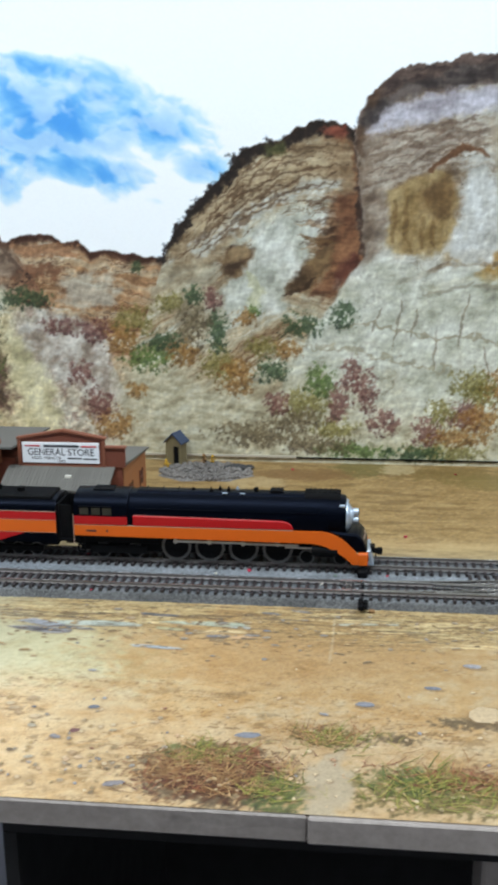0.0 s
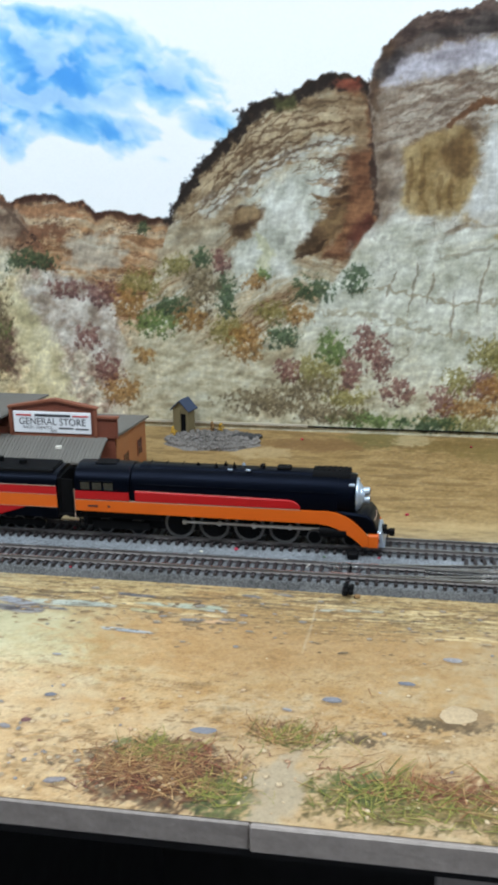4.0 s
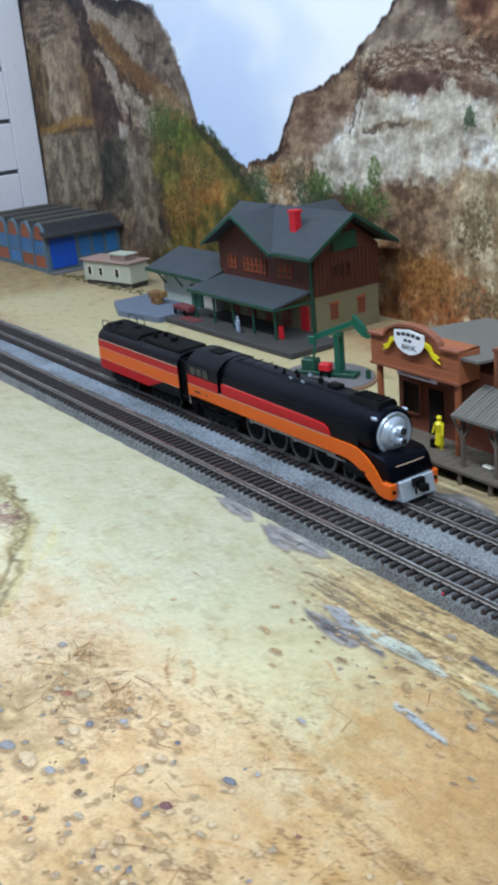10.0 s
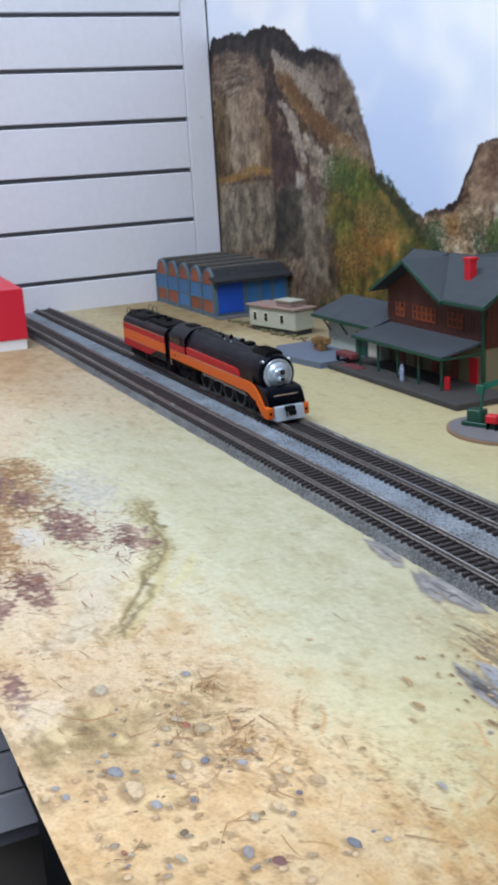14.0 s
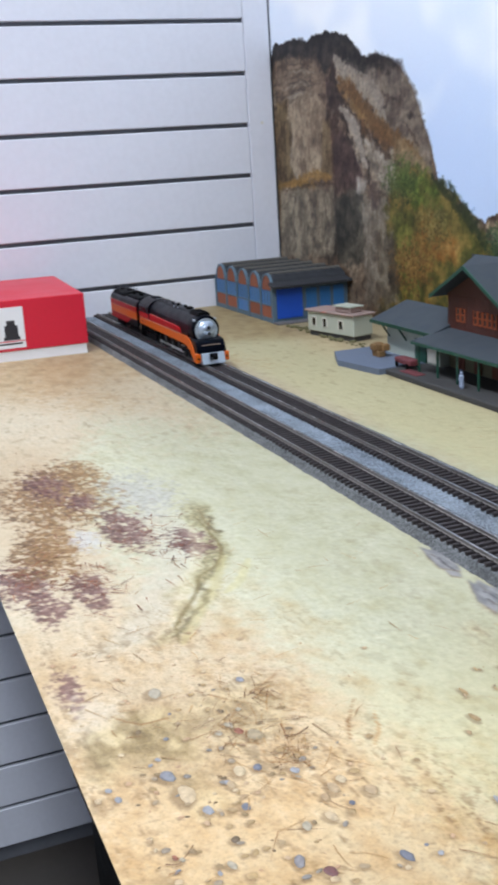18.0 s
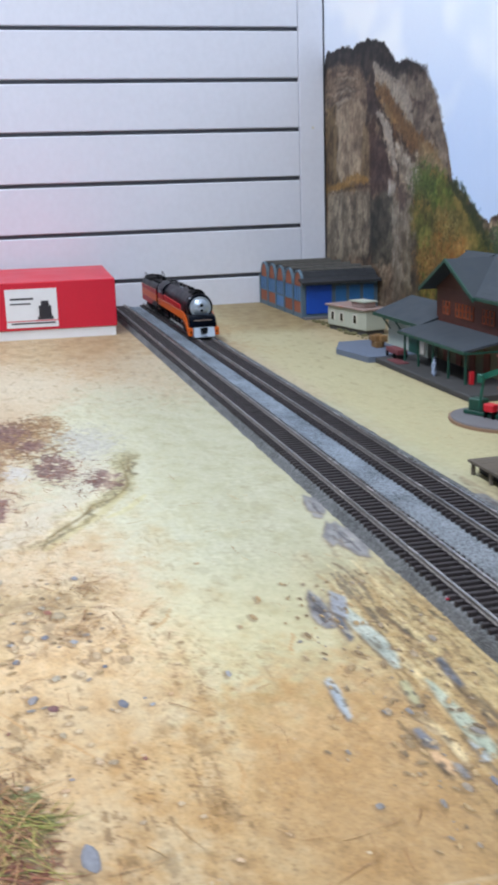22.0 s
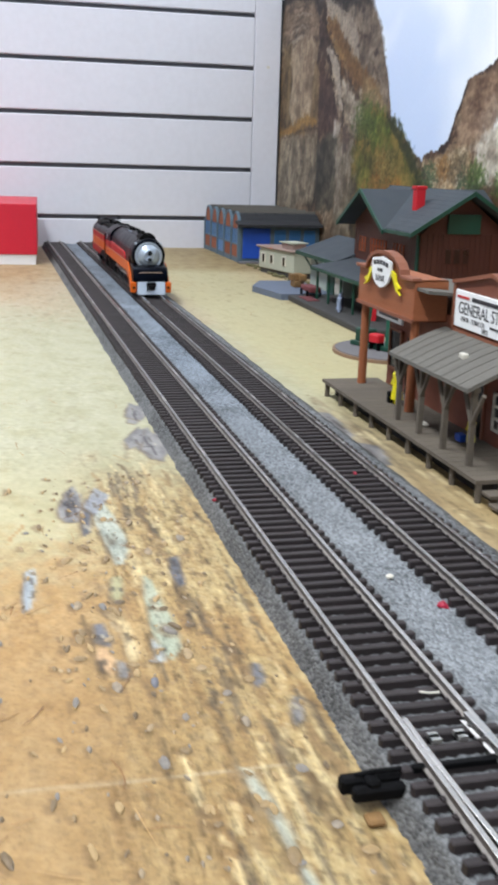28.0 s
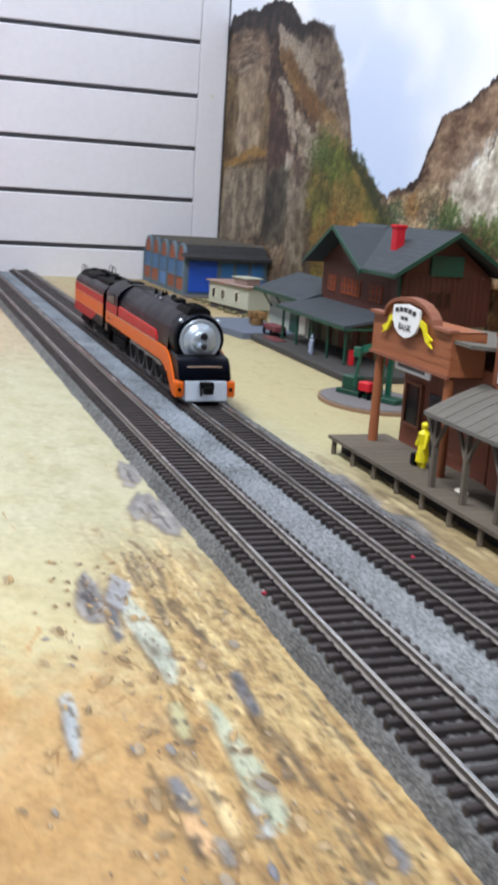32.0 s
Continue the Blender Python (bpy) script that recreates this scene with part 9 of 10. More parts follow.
for x in (kx0 + 0.0045, kx1 - 0.004):
    part("front_post", C((x, ky + 0.003, 0.0100), (x, ky + 0.003, 0.0576), 0.0026, 0.0022, seg=12), BROWN, bank)
part("hanging_sign", B((-0.3160, -0.2790, ky + 0.004, ky + 0.0052, 0.0520, 0.0566)), SIGNW, bank, "white strip sign")
part("hanging_bar", B((-0.3120, -0.2840, ky + 0.0037, ky + 0.0041, 0.0536, 0.0552)), PADG, bank)
part("ground_floor", B((kx0 + 0.006, kx1 + 0.012, 0.384, 0.470, 0.0, 0.0615)), BROWN2, bank)
part("siding", siding(bmesh.new(), "y", 0.384, kx0 + 0.006, kx1 + 0.012, 0.010, 0.057, 0.0042, 0.0003), BROWN2, bank, kind="stuff")
part("door", B((-0.3000, -0.2870, 0.3828, 0.3842, 0.0100, 0.0420)), GLASSK, bank)
part("window", B((-0.3240, -0.3080, 0.3826, 0.3842, 0.0220, 0.0430)), GLASSK, bank)
part("window_frame", B((-0.3250, -0.3238, 0.3818, 0.3842, 0.0210, 0.0440), (-0.3082, -0.3070, 0.3818, 0.3842, 0.0210, 0.0440), (-0.3250, -0.3070, 0.3818, 0.3842, 0.0430, 0.0442), (-0.3250, -0.3070, 0.3818, 0.3842, 0.0208, 0.0220)), BRTRIM, bank)
part("roof", P([(ky + 0.001, 0.0752), (ky + 0.001, 0.0735), (0.474, 0.0640), (0.474, 0.0658)], "x", kx0 + 0.003, kx1 + 0.015), GREYROOF, bank, "grey felt flat roof")


# ---- small figures: plain shapes ----
def figure(name, x, y, z, h, label, material, turn=0):
    bm = bmesh.new()
    for q in (-1, 1):
        cyl(bm, (x + q * 0.06 * h, y, z), (x + q * 0.05 * h, y, z + 0.42 * h), 0.07 * h, 0.07 * h, 8)
    for r0, r1, a, b in ((0.15, 0.11, 0.12, 0.50), (0.11, 0.14, 0.50, 0.74), (0.14, 0.05, 0.74, 0.83)):
        cyl(bm, (x, y, z + a * h), (x, y, z + b * h), r0 * h, r1 * h, 10)
    bmesh.ops.create_icosphere(bm, subdivisions=2, radius=0.085 * h, matrix=Matrix.Translation((x, y, z + 0.91 * h)))
    cyl(bm, (x + 0.13 * h, y, z + 0.74 * h), (x + 0.20 * h, y - 0.08 * h, z + 0.44 * h), 0.045 * h, 0.035 * h, 6)
    cyl(bm, (x - 0.13 * h, y, z + 0.74 * h), (x - 0.21 * h, y - 0.06 * h, z + 0.44 * h), 0.045 * h, 0.035 * h, 6)
    return solid(name, bm, material, label, "figurine", group="small figurines", smooth=True)


figure("figurine", -0.2760, 0.3690, 0.010, 0.0225, "yellow plastic figurine standing on the boardwalk", YELLOW)
figure("figurine", -0.1905, 0.3715, 0.010, 0.0150, "yellow seated figurine on the boardwalk", YELLOW)
bag = thing("black_bag", -0.2795, 0.3665, 0.010, "small black bag beside the yellow figurine", "bag")
part("bag_body", B((-0.002, 0.002, -0.0014, 0.0014, 0.0, 0.0062), bevel=0.0006), SOOT, bag)
cr = thing("blue_crate", -0.1985, 0.3705, 0.010, "small blue crate on the boardwalk", "crate")
part("crate_body", B((-0.003, 0.003, -0.002, 0.002, 0.0, 0.0035), bevel=0.0004), BLUE, cr)
sk = thing("white_sack", -0.2290, 0.3640, 0.010, "small white sack on the boardwalk", "sack")
part("sack_body", B((-0.004, 0.004, -0.002, 0.002, 0.0, 0.0022), bevel=0.0009), WHITEBIT, sk)

# ---- depot: chalet station with wing and canopy ----
depot = thing("train_depot", 0, 0, 0, "two-storey chalet depot with grey roof, brown timber and green trim", "station")
dx0, dx1, dy0, dy1 = -0.742, -0.583, 0.508, 0.586
part("lower_wall", B((dx0, dx1, dy0, dy1, 0.0, 0.0405)), CREAM, depot, "cream plaster ground floor")
part("upper_wall", B((dx0 - 0.001, dx1 + 0.001, dy0 - 0.001, dy1 + 0.001, 0.0405, 0.0800)), WOODB, depot, "brown timber upper storey")
front_board = mesh_of("wall_board", B((0.0003, 0.0045, dy0 - 0.0016, dy0 - 0.0008, 0.0410, 0.0800)), WOODB)
end_board = mesh_of("wall_board", B((dx1 + 0.0008, dx1 + 0.0016, 0.0003, 0.0045, 0.0410, 0.0800)), WOODB)
for i in range(33):
    ob = new("wall_board", front_board)
    ob.parent, ob.location = depot, (dx0 + 0.0048 * i, 0, 0)
for i in range(16):
    ob = new("wall_board", end_board)
    ob.parent, ob.location = depot, (0, dy0 + 0.0048 * i, 0)
RY, RZ, EZ = 0.5445, 0.1150, 0.0815
part("gable_wall", P([(dy0, 0.080), (dy1, 0.080), (RY, 0.1120)], "x", dx1 - 0.002, dx1 + 0.001), WOODB, depot)
part("gable_wall", P([(dy0, 0.080), (dy1, 0.080), (RY, 0.1120)], "x", dx0 - 0.001, dx0 + 0.002), WOODB, depot)
rx0, rx1 = -0.757, -0.565
gx, gw = -0.688, 0.062
part("main_roof", P([(RY, RZ), (0.597, EZ), (0.597, EZ - 0.0022), (RY, RZ - 0.0024)], "x", rx0, rx1), SLATE, depot, "blue-grey rear roof slope")
part("main_roof", P([(0.492, EZ), (RY, RZ), (RY, RZ - 0.0024), (0.492, EZ - 0.0022)], "x", gx + gw, rx1), SLATE, depot, "blue-grey front roof slope")


def valley(x_edge):
    """The piece of the front slope that runs from the eave up behind the gable."""
    bm = bmesh.new()
    top = [bm.verts.new(p) for p in ((x_edge, 0.492, EZ), (x_edge, RY, RZ), (gx, RY, RZ))]
    low = [bm.verts.new((v.co.x, v.co.y, v.co.z - 0.0022)) for v in top]
    bm.faces.new(top)
    bm.faces.new(low[::-1])
    for i in range(3):
        j = (i + 1) % 3
        bm.faces.new((top[i], low[i], low[j], top[j]))
    return bm


part("valley_roof", valley(gx + gw), SLATE, depot, "blue-grey roof valley")
part("valley_roof", valley(gx - gw), SLATE, depot, "blue-grey roof valley")
for k in range(11):
    for e, sgn, x0 in ((0.492, 1, gx + gw), (0.597, -1, rx0)):
        f = (k + 0.15) / 11
        y, z = e + (RY - e) * f, EZ + (RZ - EZ) * f
        part("shingle_course", P([(y, z + 0.0001), (y + sgn * 0.0042, z + 0.0028), (y + sgn * 0.0042, z + 0.0022), (y, z - 0.0006)], "x", x0 + 0.0003, rx1 - 0.0003), SLATE, depot)
part("front_gable_roof", P([(gx - gw, 0.0795), (gx, 0.1125), (gx + gw, 0.0795), (gx + gw, 0.0772), (gx, 0.1100), (gx - gw, 0.0772)], "y", 0.4905, RY), SLATE, depot, "blue-grey front gable roof")
part("front_gable_wall", P([(gx - 0.058, 0.0790), (gx + 0.058, 0.0790), (gx, 0.1080)], "y", dy0 - 0.0012, dy0 + 0.002), WOODB, depot)
part("back_gable_roof", P([(gx + 0.03 - 0.04, 0.092), (gx + 0.03, 0.1145), (gx + 0.03 + 0.04, 0.092), (gx + 0.03, 0.1120)], "y", RY, 0.598), SLATE, depot)
for name, pts in (("barge_board", [(gx - gw, 0.0800), (gx, 0.1130), (gx, 0.1094), (gx - gw, 0.0762)]), ("barge_board", [(gx, 0.1130), (gx + gw, 0.0800), (gx + gw, 0.0762), (gx, 0.1094)])):
    part(name, P(pts, "y", 0.4890, 0.4906), GREEN, depot, "dark green barge board")
for pts in ([(0.491, EZ + 0.0004), (RY, RZ + 0.0004), (RY, RZ - 0.0034), (0.491, EZ - 0.0034)], [(RY, RZ + 0.0004), (0.598, EZ + 0.0004), (0.598, EZ - 0.0034), (RY, RZ - 0.0034)]):
    part("barge_board", P(pts, "x", rx1, rx1 + 0.0015), GREEN, depot, "dark green barge board")
part("gutter", B((gx + gw, rx1, 0.4905, 0.4925, EZ - 0.0034, EZ - 0.0006)), GREEN, depot)
part("downspout", C((dx1 - 0.001, 0.5055, 0.002), (dx1 - 0.001, 0.5055, EZ - 0.003), 0.0016, seg=8), GREEN, depot, "green downspout")
part("gable_shutter", B((dx1 + 0.0010, dx1 + 0.0035, 0.5300, 0.5590, 0.0800, 0.0960)), GREEN, depot, "dark green gable panel")
ch = part("chimney", B((-0.6265, -0.6175, 0.5160, 0.5240, 0.0960, 0.1165), (-0.6275, -0.6165, 0.5150, 0.5250, 0.1145, 0.1175), bevel=0.0005), CHIM, depot, "bright red chimney")
for x in (-0.722, -0.714, -0.692, -0.684, -0.676, -0.668, -0.660, -0.634, -0.626, -0.618):
    w = part("upper_window", B((x - 0.0027, x + 0.0027, dy0 - 0.0022, dy0 - 0.0010, 0.0555, 0.0670)), DARKPANE, depot)
    part("window_frame", B((x - 0.0034, x - 0.0025, dy0 - 0.0028, dy0 - 0.0012, 0.0545, 0.0680), (x + 0.0025, x + 0.0034, dy0 - 0.0028, dy0 - 0.0012, 0.0545, 0.0680), (x - 0.0034, x + 0.0034, dy0 - 0.0028, dy0 - 0.0012, 0.0540, 0.0554), (x - 0.0034, x + 0.0034, dy0 - 0.0028, dy0 - 0.0012, 0.0608, 0.0620)), WOODO, w)
for y in (0.532, 0.540, 0.548):
    w = part("upper_window", B((dx1 + 0.0010, dx1 + 0.0021, y - 0.0027, y + 0.0027, 0.0555, 0.0670)), DARKPANE, depot)
    part("window_frame", B((dx1 + 0.0011, dx1 + 0.0026, y - 0.0034, y - 0.0026, 0.0545, 0.0680), (dx1 + 0.0011, dx1 + 0.0026, y + 0.0026, y + 0.0034, 0.0545, 0.0680)), WOODB, w)
for y in (0.530, 0.5635):
    w = part("lower_window", B((dx1 - 0.0005, dx1 + 0.0006, y - 0.0045, y + 0.0045, 0.0150, 0.0300)), BROWN2, depot)
    part("lintel", B((dx1, dx1 + 0.0012, y - 0.0055, y + 0.0055, 0.0300, 0.0318)), WOODO, w)
for x in (-0.72, -0.69, -0.66, -0.63, -0.60):
    part("platform_door", B((x - 0.006, x + 0.006, dy0 - 0.0012, dy0 + 0.0002, 0.006, 0.030)), BROWN2 if x < -0.61 else CHIM, depot)
can = part("canopy", P([(0.463, 0.0378), (0.463, 0.0358), (dy0, 0.0438), (dy0, 0.0462)], "x", -0.741, -0.588), SLATE, depot, "blue-grey platform canopy roof")
part("canopy_fascia", B((-0.7415, -0.5875, 0.4622, 0.4634, 0.0345, 0.0372), (-0.5885, -0.5870, 0.4634, dy0, 0.0345, 0.0362)), GREEN, can)
for x in (-0.735, -0.700, -0.665, -0.630, -0.594):
    part("canopy_post", C((x, 0.468, 0.006), (x, 0.468, 0.0365), 0.0013, seg=8), GREEN, depot, "green canopy post")
part("wing_wall", B((-0.852, -0.743, 0.497, 0.572, 0.0, 0.0360)), PALEW, depot, "pale green goods wing")
part("wing_roof", P([(0.4845, 0.0415), (0.532, 0.0585), (0.590, 0.0385), (0.590, 0.0365), (0.532, 0.0562), (0.4845, 0.0395)], "x", -0.868, -0.738), SLATE, depot, "blue-grey goods wing roof")
part("wing_gable", P([(0.497, 0.0360), (0.572, 0.0360), (0.532, 0.0550)], "x", -0.852, -0.848), PALEW, depot)
part("wing_fascia", B((-0.868, -0.738, 0.4837, 0.4849, 0.0382, 0.0420)), GREEN, depot)
part("goods_door", B((-0.790, -0.768, 0.4955, 0.4972, 0.006, 0.030)), GREEN, depot, "dark green goods door")
part("goods_panel", B((-0.764, -0.748, 0.4955, 0.4972, 0.008, 0.028)), WINW, depot)
for x in (-0.846, -0.81):
    part("roof_brace", tube(bmesh.new(), [(x, 0.4968, 0.024), (x, 0.4865, 0.0395)], 0.0010, 6), GREEN, depot)
plat = thing("station_platform", 0, 0, 0, "dark grey stone station platform", "platform")
part("platform_slab", B((-0.770, -0.545, 0.4490, 0.5075, 0.0, 0.0058), bevel=0.0008), PLATF, plat)
dock = thing("loading_dock", 0, 0, 0, "blue-grey concrete loading slab beside the depot", "platform")
part("dock_slab", P([(-0.890, 0.4500), (-0.842, 0.4300), (-0.7715, 0.4420), (-0.7715, 0.4965), (-0.890, 0.4965)], "z", 0.0, 0.0062), SLAB, dock)
pile = thing("crate_pile", -0.835, 0.478, 0.0062, "pile of rusty brown crates on the loading slab", "crates")
cr2 = scatter_rng(61)
for i in range(9):
    x, y, z = cr2.uniform(-0.009, 0.009), cr2.uniform(-0.007, 0.007), (0.0 if i < 5 else 0.0068)
    part("crate", B((x - 0.0045, x + 0.0045, y - 0.004, y + 0.004, z, z + 0.0066), bevel=0.0006), RUST, pile)
cart = thing("baggage_cart", -0.762, 0.470, 0.0062, "dark red baggage cart on the platform", "cart")
part("cart_bed", B((-0.016, 0.016, -0.006, 0.006, 0.004, 0.0095), bevel=0.0008), MAROON, cart)
for s in (-1, 1):
    for x in (-0.010, 0.010):
        part("wheel", C((x, s * 0.0062, 0.0030), (x, s * 0.0072, 0.0030), 0.0030, seg=12), SOOT, cart)
mat2 = thing("brick_paving", -0.735, 0.4605, 0.0058, "patch of red brick paving on the platform", "paving")
for i in range(4):
    for j in range(3):
        part("brick", B((-0.016 + 0.008 * i, -0.0084 + 0.008 * i, -0.006 + 0.004 * j, -0.0024 + 0.004 * j, 0.0, 0.0008)), MAROON, mat2)
figure("figurine", -0.648, 0.4615, 0.0058, 0.0165, "pale blue figurine standing on the station platform", FIGW)
figure("figurine", -0.655, 0.4655, 0.0058, 0.0170, "dark blue figurine standing on the station platform", FIGB)
vm = thing("red_pump", -0.594, 0.474, 0.0058, "small red pump cabinet on the station platform", "cabinet")
part("cabinet_body", B((-0.0024, 0.0024, -0.002, 0.002, 0.0, 0.0125), bevel=0.0006), CHIM, vm)

# ---- oil pump jack on a round pad ----
pump = thing("oil_pump_jack", -0.476, 0.4370, 0.0, "green oil pump jack with a red motor", "pump jack", 24)
PZ = 0.0032
part("base_skid", B((-0.028, 0.026, -0.006, 0.006, PZ, PZ + 0.0035), bevel=0.0005), GREEN, pump)
part("samson_post", B((0.0085, 0.0125, -0.0055, -0.0035, PZ, 0.0390), (0.0085, 0.0125, 0.0035, 0.0055, PZ, 0.0390), (0.0080, 0.0130, -0.0055, 0.0055, 0.0370, 0.0395)), PUMPG, pump, "upright green post")
beam = part("walking_beam", P([(-0.012, 0.0320), (-0.012, 0.0372), (0.026, 0.0520), (0.029, 0.0490)], "y", -0.0022, 0.0022), PUMPG, pump, "tilted green walking beam")
part("horse_head", P([(0.025, 0.0560), (0.034, 0.0470), (0.0385, 0.0370), (0.0335, 0.0385), (0.026, 0.0455)], "y", -0.0026, 0.0026), PUMPG, pump, "green pump head")
part("pitman_arm", tube(bmesh.new(), [(-0.0095, -0.0035, 0.034), (-0.0125, -0.0045, 0.0095)], 0.0012, 6), PUMPG, pump)
part("counterweight", B((-0.0150, -0.0085, -0.0058, -0.0036, 0.0300, 0.0372), bevel=0.0006), PUMPG, pump)
part("gearbox", B((-0.024, -0.010, -0.005, 0.005, PZ + 0.003, 0.0165), bevel=0.0010), GREEN, pump)
part("motor", B((-0.0050, 0.0050, -0.0095, -0.0020, 0.0085, 0.0150), bevel=0.0008), CHIM, pump, "red motor box")
part("motor_stand", B((-0.0044, -0.0034, -0.0088, -0.0026, PZ, 0.0086), (0.0034, 0.0044, -0.0088, -0.0026, PZ, 0.0086)), SOOT, pump)
part("well_head", C((0.036, 0, PZ), (0.036, 0, 0.0100), 0.0022, seg=10), GREEN, pump)
pad = thing("pump_pad", -0.476, 0.4370, 0.0, "round grey stone pad with a tan rim", "slab")
ov = [(0.045 * math.cos(2 * math.pi * i / 36), 0.035 * math.sin(2 * math.pi * i / 36)) for i in range(36)]
part("pad_rim", P(ov, "z", 0.0, 0.0024), PADE, pad)
part("pad_top", P([(0.95 * x, 0.95 * y) for x, y in ov], "z", 0.0024, 0.0031), PADG, pad)

# ---- engine shed: five brick bays with blue glazing and a ribbed roof ----
shed = thing("engine_shed", 0, 0, 0, "brick and blue-glazed engine shed with dark ribbed roof", "shed")
hx0, hx1, hy0, hy1, HZ = -1.386, -1.156, 0.488, 0.602, 0.0500
bays, bw = 5, (hx1 - hx0) / 5
part("core", B((hx0 + 0.002, hx1 - 0.002, hy0 + 0.003, hy1, 0.0, HZ)), STEELB, shed)
for i in range(bays):
    a = hx0 + i * bw
    b = a + bw
    part("plinth", B((a, b, hy0 + 0.0005, hy0 + 0.003, 0.0, 0.0065)), STEELB, shed)
    part("brick_panel", B((a + 0.004, b - 0.0005, hy0 + 0.0008, hy0 + 0.003, 0.0065, 0.0230)), BRICK if i != 2 else BLUEW, shed)
    part("glazing", B((a + 0.004, b - 0.0005, hy0 + 0.0016, hy0 + 0.003, 0.0245, 0.0445)), BLUEW, shed, "blue glazing")
    part("glazing_bars", B(*[(a + 0.004 + (bw - 0.0045) * k / 4 - 0.0005, a + 0.004 + (bw - 0.0045) * k / 4 + 0.0005, hy0 + 0.0008, hy0 + 0.0018, 0.0245, 0.0445) for k in range(1, 4)]), STEELB, shed)
    part("sill", B((a + 0.004, b, hy0, hy0 + 0.003, 0.0228, 0.0246)), STEELB, shed)
    mx2 = (a + b) / 2 + 0.002
    part("arch_brick", P([(mx2 + 0.0165 * math.cos(math.pi * k / 8), 0.0445 + 0.0205 * math.sin(math.pi * k / 8)) for k in range(9)], "y", hy0 + 0.0008, hy0 + 0.004), BRICK, shed, "round brick gable")
    part("arch_coping", P([(mx2 + 0.0190 * math.cos(math.pi * k / 8), 0.0445 + 0.0230 * math.sin(math.pi * k / 8)) for k in range(9)] + [(mx2 + 0.0165 * math.cos(math.pi * k / 8), 0.0445 + 0.0205 * math.sin(math.pi * k / 8)) for k in range(8, -1, -1)], "y", hy0, hy0 + 0.004), STEELB, shed)
    part("pilaster", B((a, a + 0.004, hy0 - 0.0008, hy0 + 0.003, 0.0, 0.0475)), STEELB, shed)
    part("roof_vault", P([(mx2 - 0.002 + 0.0225 * math.cos(math.pi * k / 8), 0.0465 + 0.0190 * math.sin(math.pi * k / 8)) for k in range(9)], "y", hy0 + 0.004, hy1), TARROOF, shed, "dark ribbed roof vault")
    part("ridge_beam", B((mx2 - 0.0035, mx2 - 0.0005, hy0 + 0.004, hy1, 0.0648, 0.0682), bevel=0.0004), GREYROOF, shed, "grey ridge beam of the roof vault")
    # near-black strip along each valley, painted shade that sets off the ridges
    part("valley_gutter", B((a - 0.0012, a + 0.0012, hy0 + 0.004, hy1, 0.0470, 0.0500)), SOOT, shed)
    for k in range(7):
        y = hy0 + 0.012 + 0.0145 * k
        part("roof_rib", P([(mx2 - 0.002 + 0.0232 * math.cos(math.pi * j / 8), 0.0465 + 0.0197 * math.sin(math.pi * j / 8)) for j in range(9)], "y", y, y + 0.0016), TARROOF, shed)
part("corner_pilaster", B((hx1 - 0.004, hx1 + 0.001, hy0 - 0.001, hy0 + 0.004, 0.0, 0.0520)), STEELB, shed)
part("end_wall", B((hx1 - 0.002, hx1, hy0 + 0.004, hy1, 0.0, 0.0500)), STEELB, shed)
part("shed_door", B((hx1 - 0.0005, hx1 + 0.0012, hy0 + 0.006, hy0 + 0.044, 0.006, 0.0460)), BLUE, shed, "bright blue shed door")
for k in range(3):
    part("end_glazing", B((hx1 - 0.0005, hx1 + 0.0008, hy0 + 0.050 + 0.021 * k, hy0 + 0.066 + 0.021 * k, 0.016, 0.0440)), BLUEW, shed)
part("end_canopy", P([(hx1 - 0.004, 0.0530), (hx1 - 0.004, 0.0560), (hx1 + 0.016, 0.0520), (hx1 + 0.016, 0.0490)], "y", hy0 - 0.004, hy1), TARROOF, shed, "dark overhanging canopy")
shade = thing("shed_apron", -1.147, 0.532, 0.0, "grey concrete strip beside the engine shed", "slab")
part("apron_slab", B((-0.008, 0.010, -0.045, 0.066, 0.0, 0.0022)), PADG, shade)

# ---- office trailer ----
tr = thing("office_trailer", -1.003, 0.513, 0.0, "off-white office trailer with faded red roof edge", "trailer", 12)
part("body", B((-0.046, 0.046, -0.015, 0.015, 0.006, 0.0310), bevel=0.001), TRAILW, tr)
part("roof_edge", B((-0.049, 0.049, -0.018, 0.018, 0.0310, 0.0334), bevel=0.0006), PINK, tr, "faded red roof edge")
part("skirting", B((-0.044, 0.044, -0.013, 0.013, 0.0, 0.006)), PLATF, tr)
for x in (-0.032, -0.010, 0.022):
    w = part("window", B((x - 0.0035, x + 0.0035, -0.0158, -0.0148, 0.0140, 0.0240)), GLASSK, tr)
    part("window_frame", B((x - 0.0045, x - 0.0034, -0.0162, -0.0148, 0.0130, 0.0250), (x + 0.0034, x + 0.0045, -0.0162, -0.0148, 0.0130, 0.0250), (x - 0.0045, x + 0.0045, -0.0162, -0.0148, 0.0238, 0.0250)), WINW, w)
for y in (-0.006, 0.006):
    part("end_window", B((-0.0468, -0.0458, y - 0.003, y + 0.003, 0.015, 0.024)), GLASSK, tr)
part("roof_unit", B((0.004, 0.034, -0.010, 0.008, 0.0334, 0.0400), bevel=0.001), PINK, tr)
part("roof_unit_cap", B((0.002, 0.036, -0.012, 0.010, 0.0400, 0.0415)), TRAILW, tr)
hedge = solid("low_scrub", bmesh.new(), SCRUBM, "low grey-green scrub along the depot yard", kind="stuff")
hb = bmesh.new()
hr = scatter_rng(71)
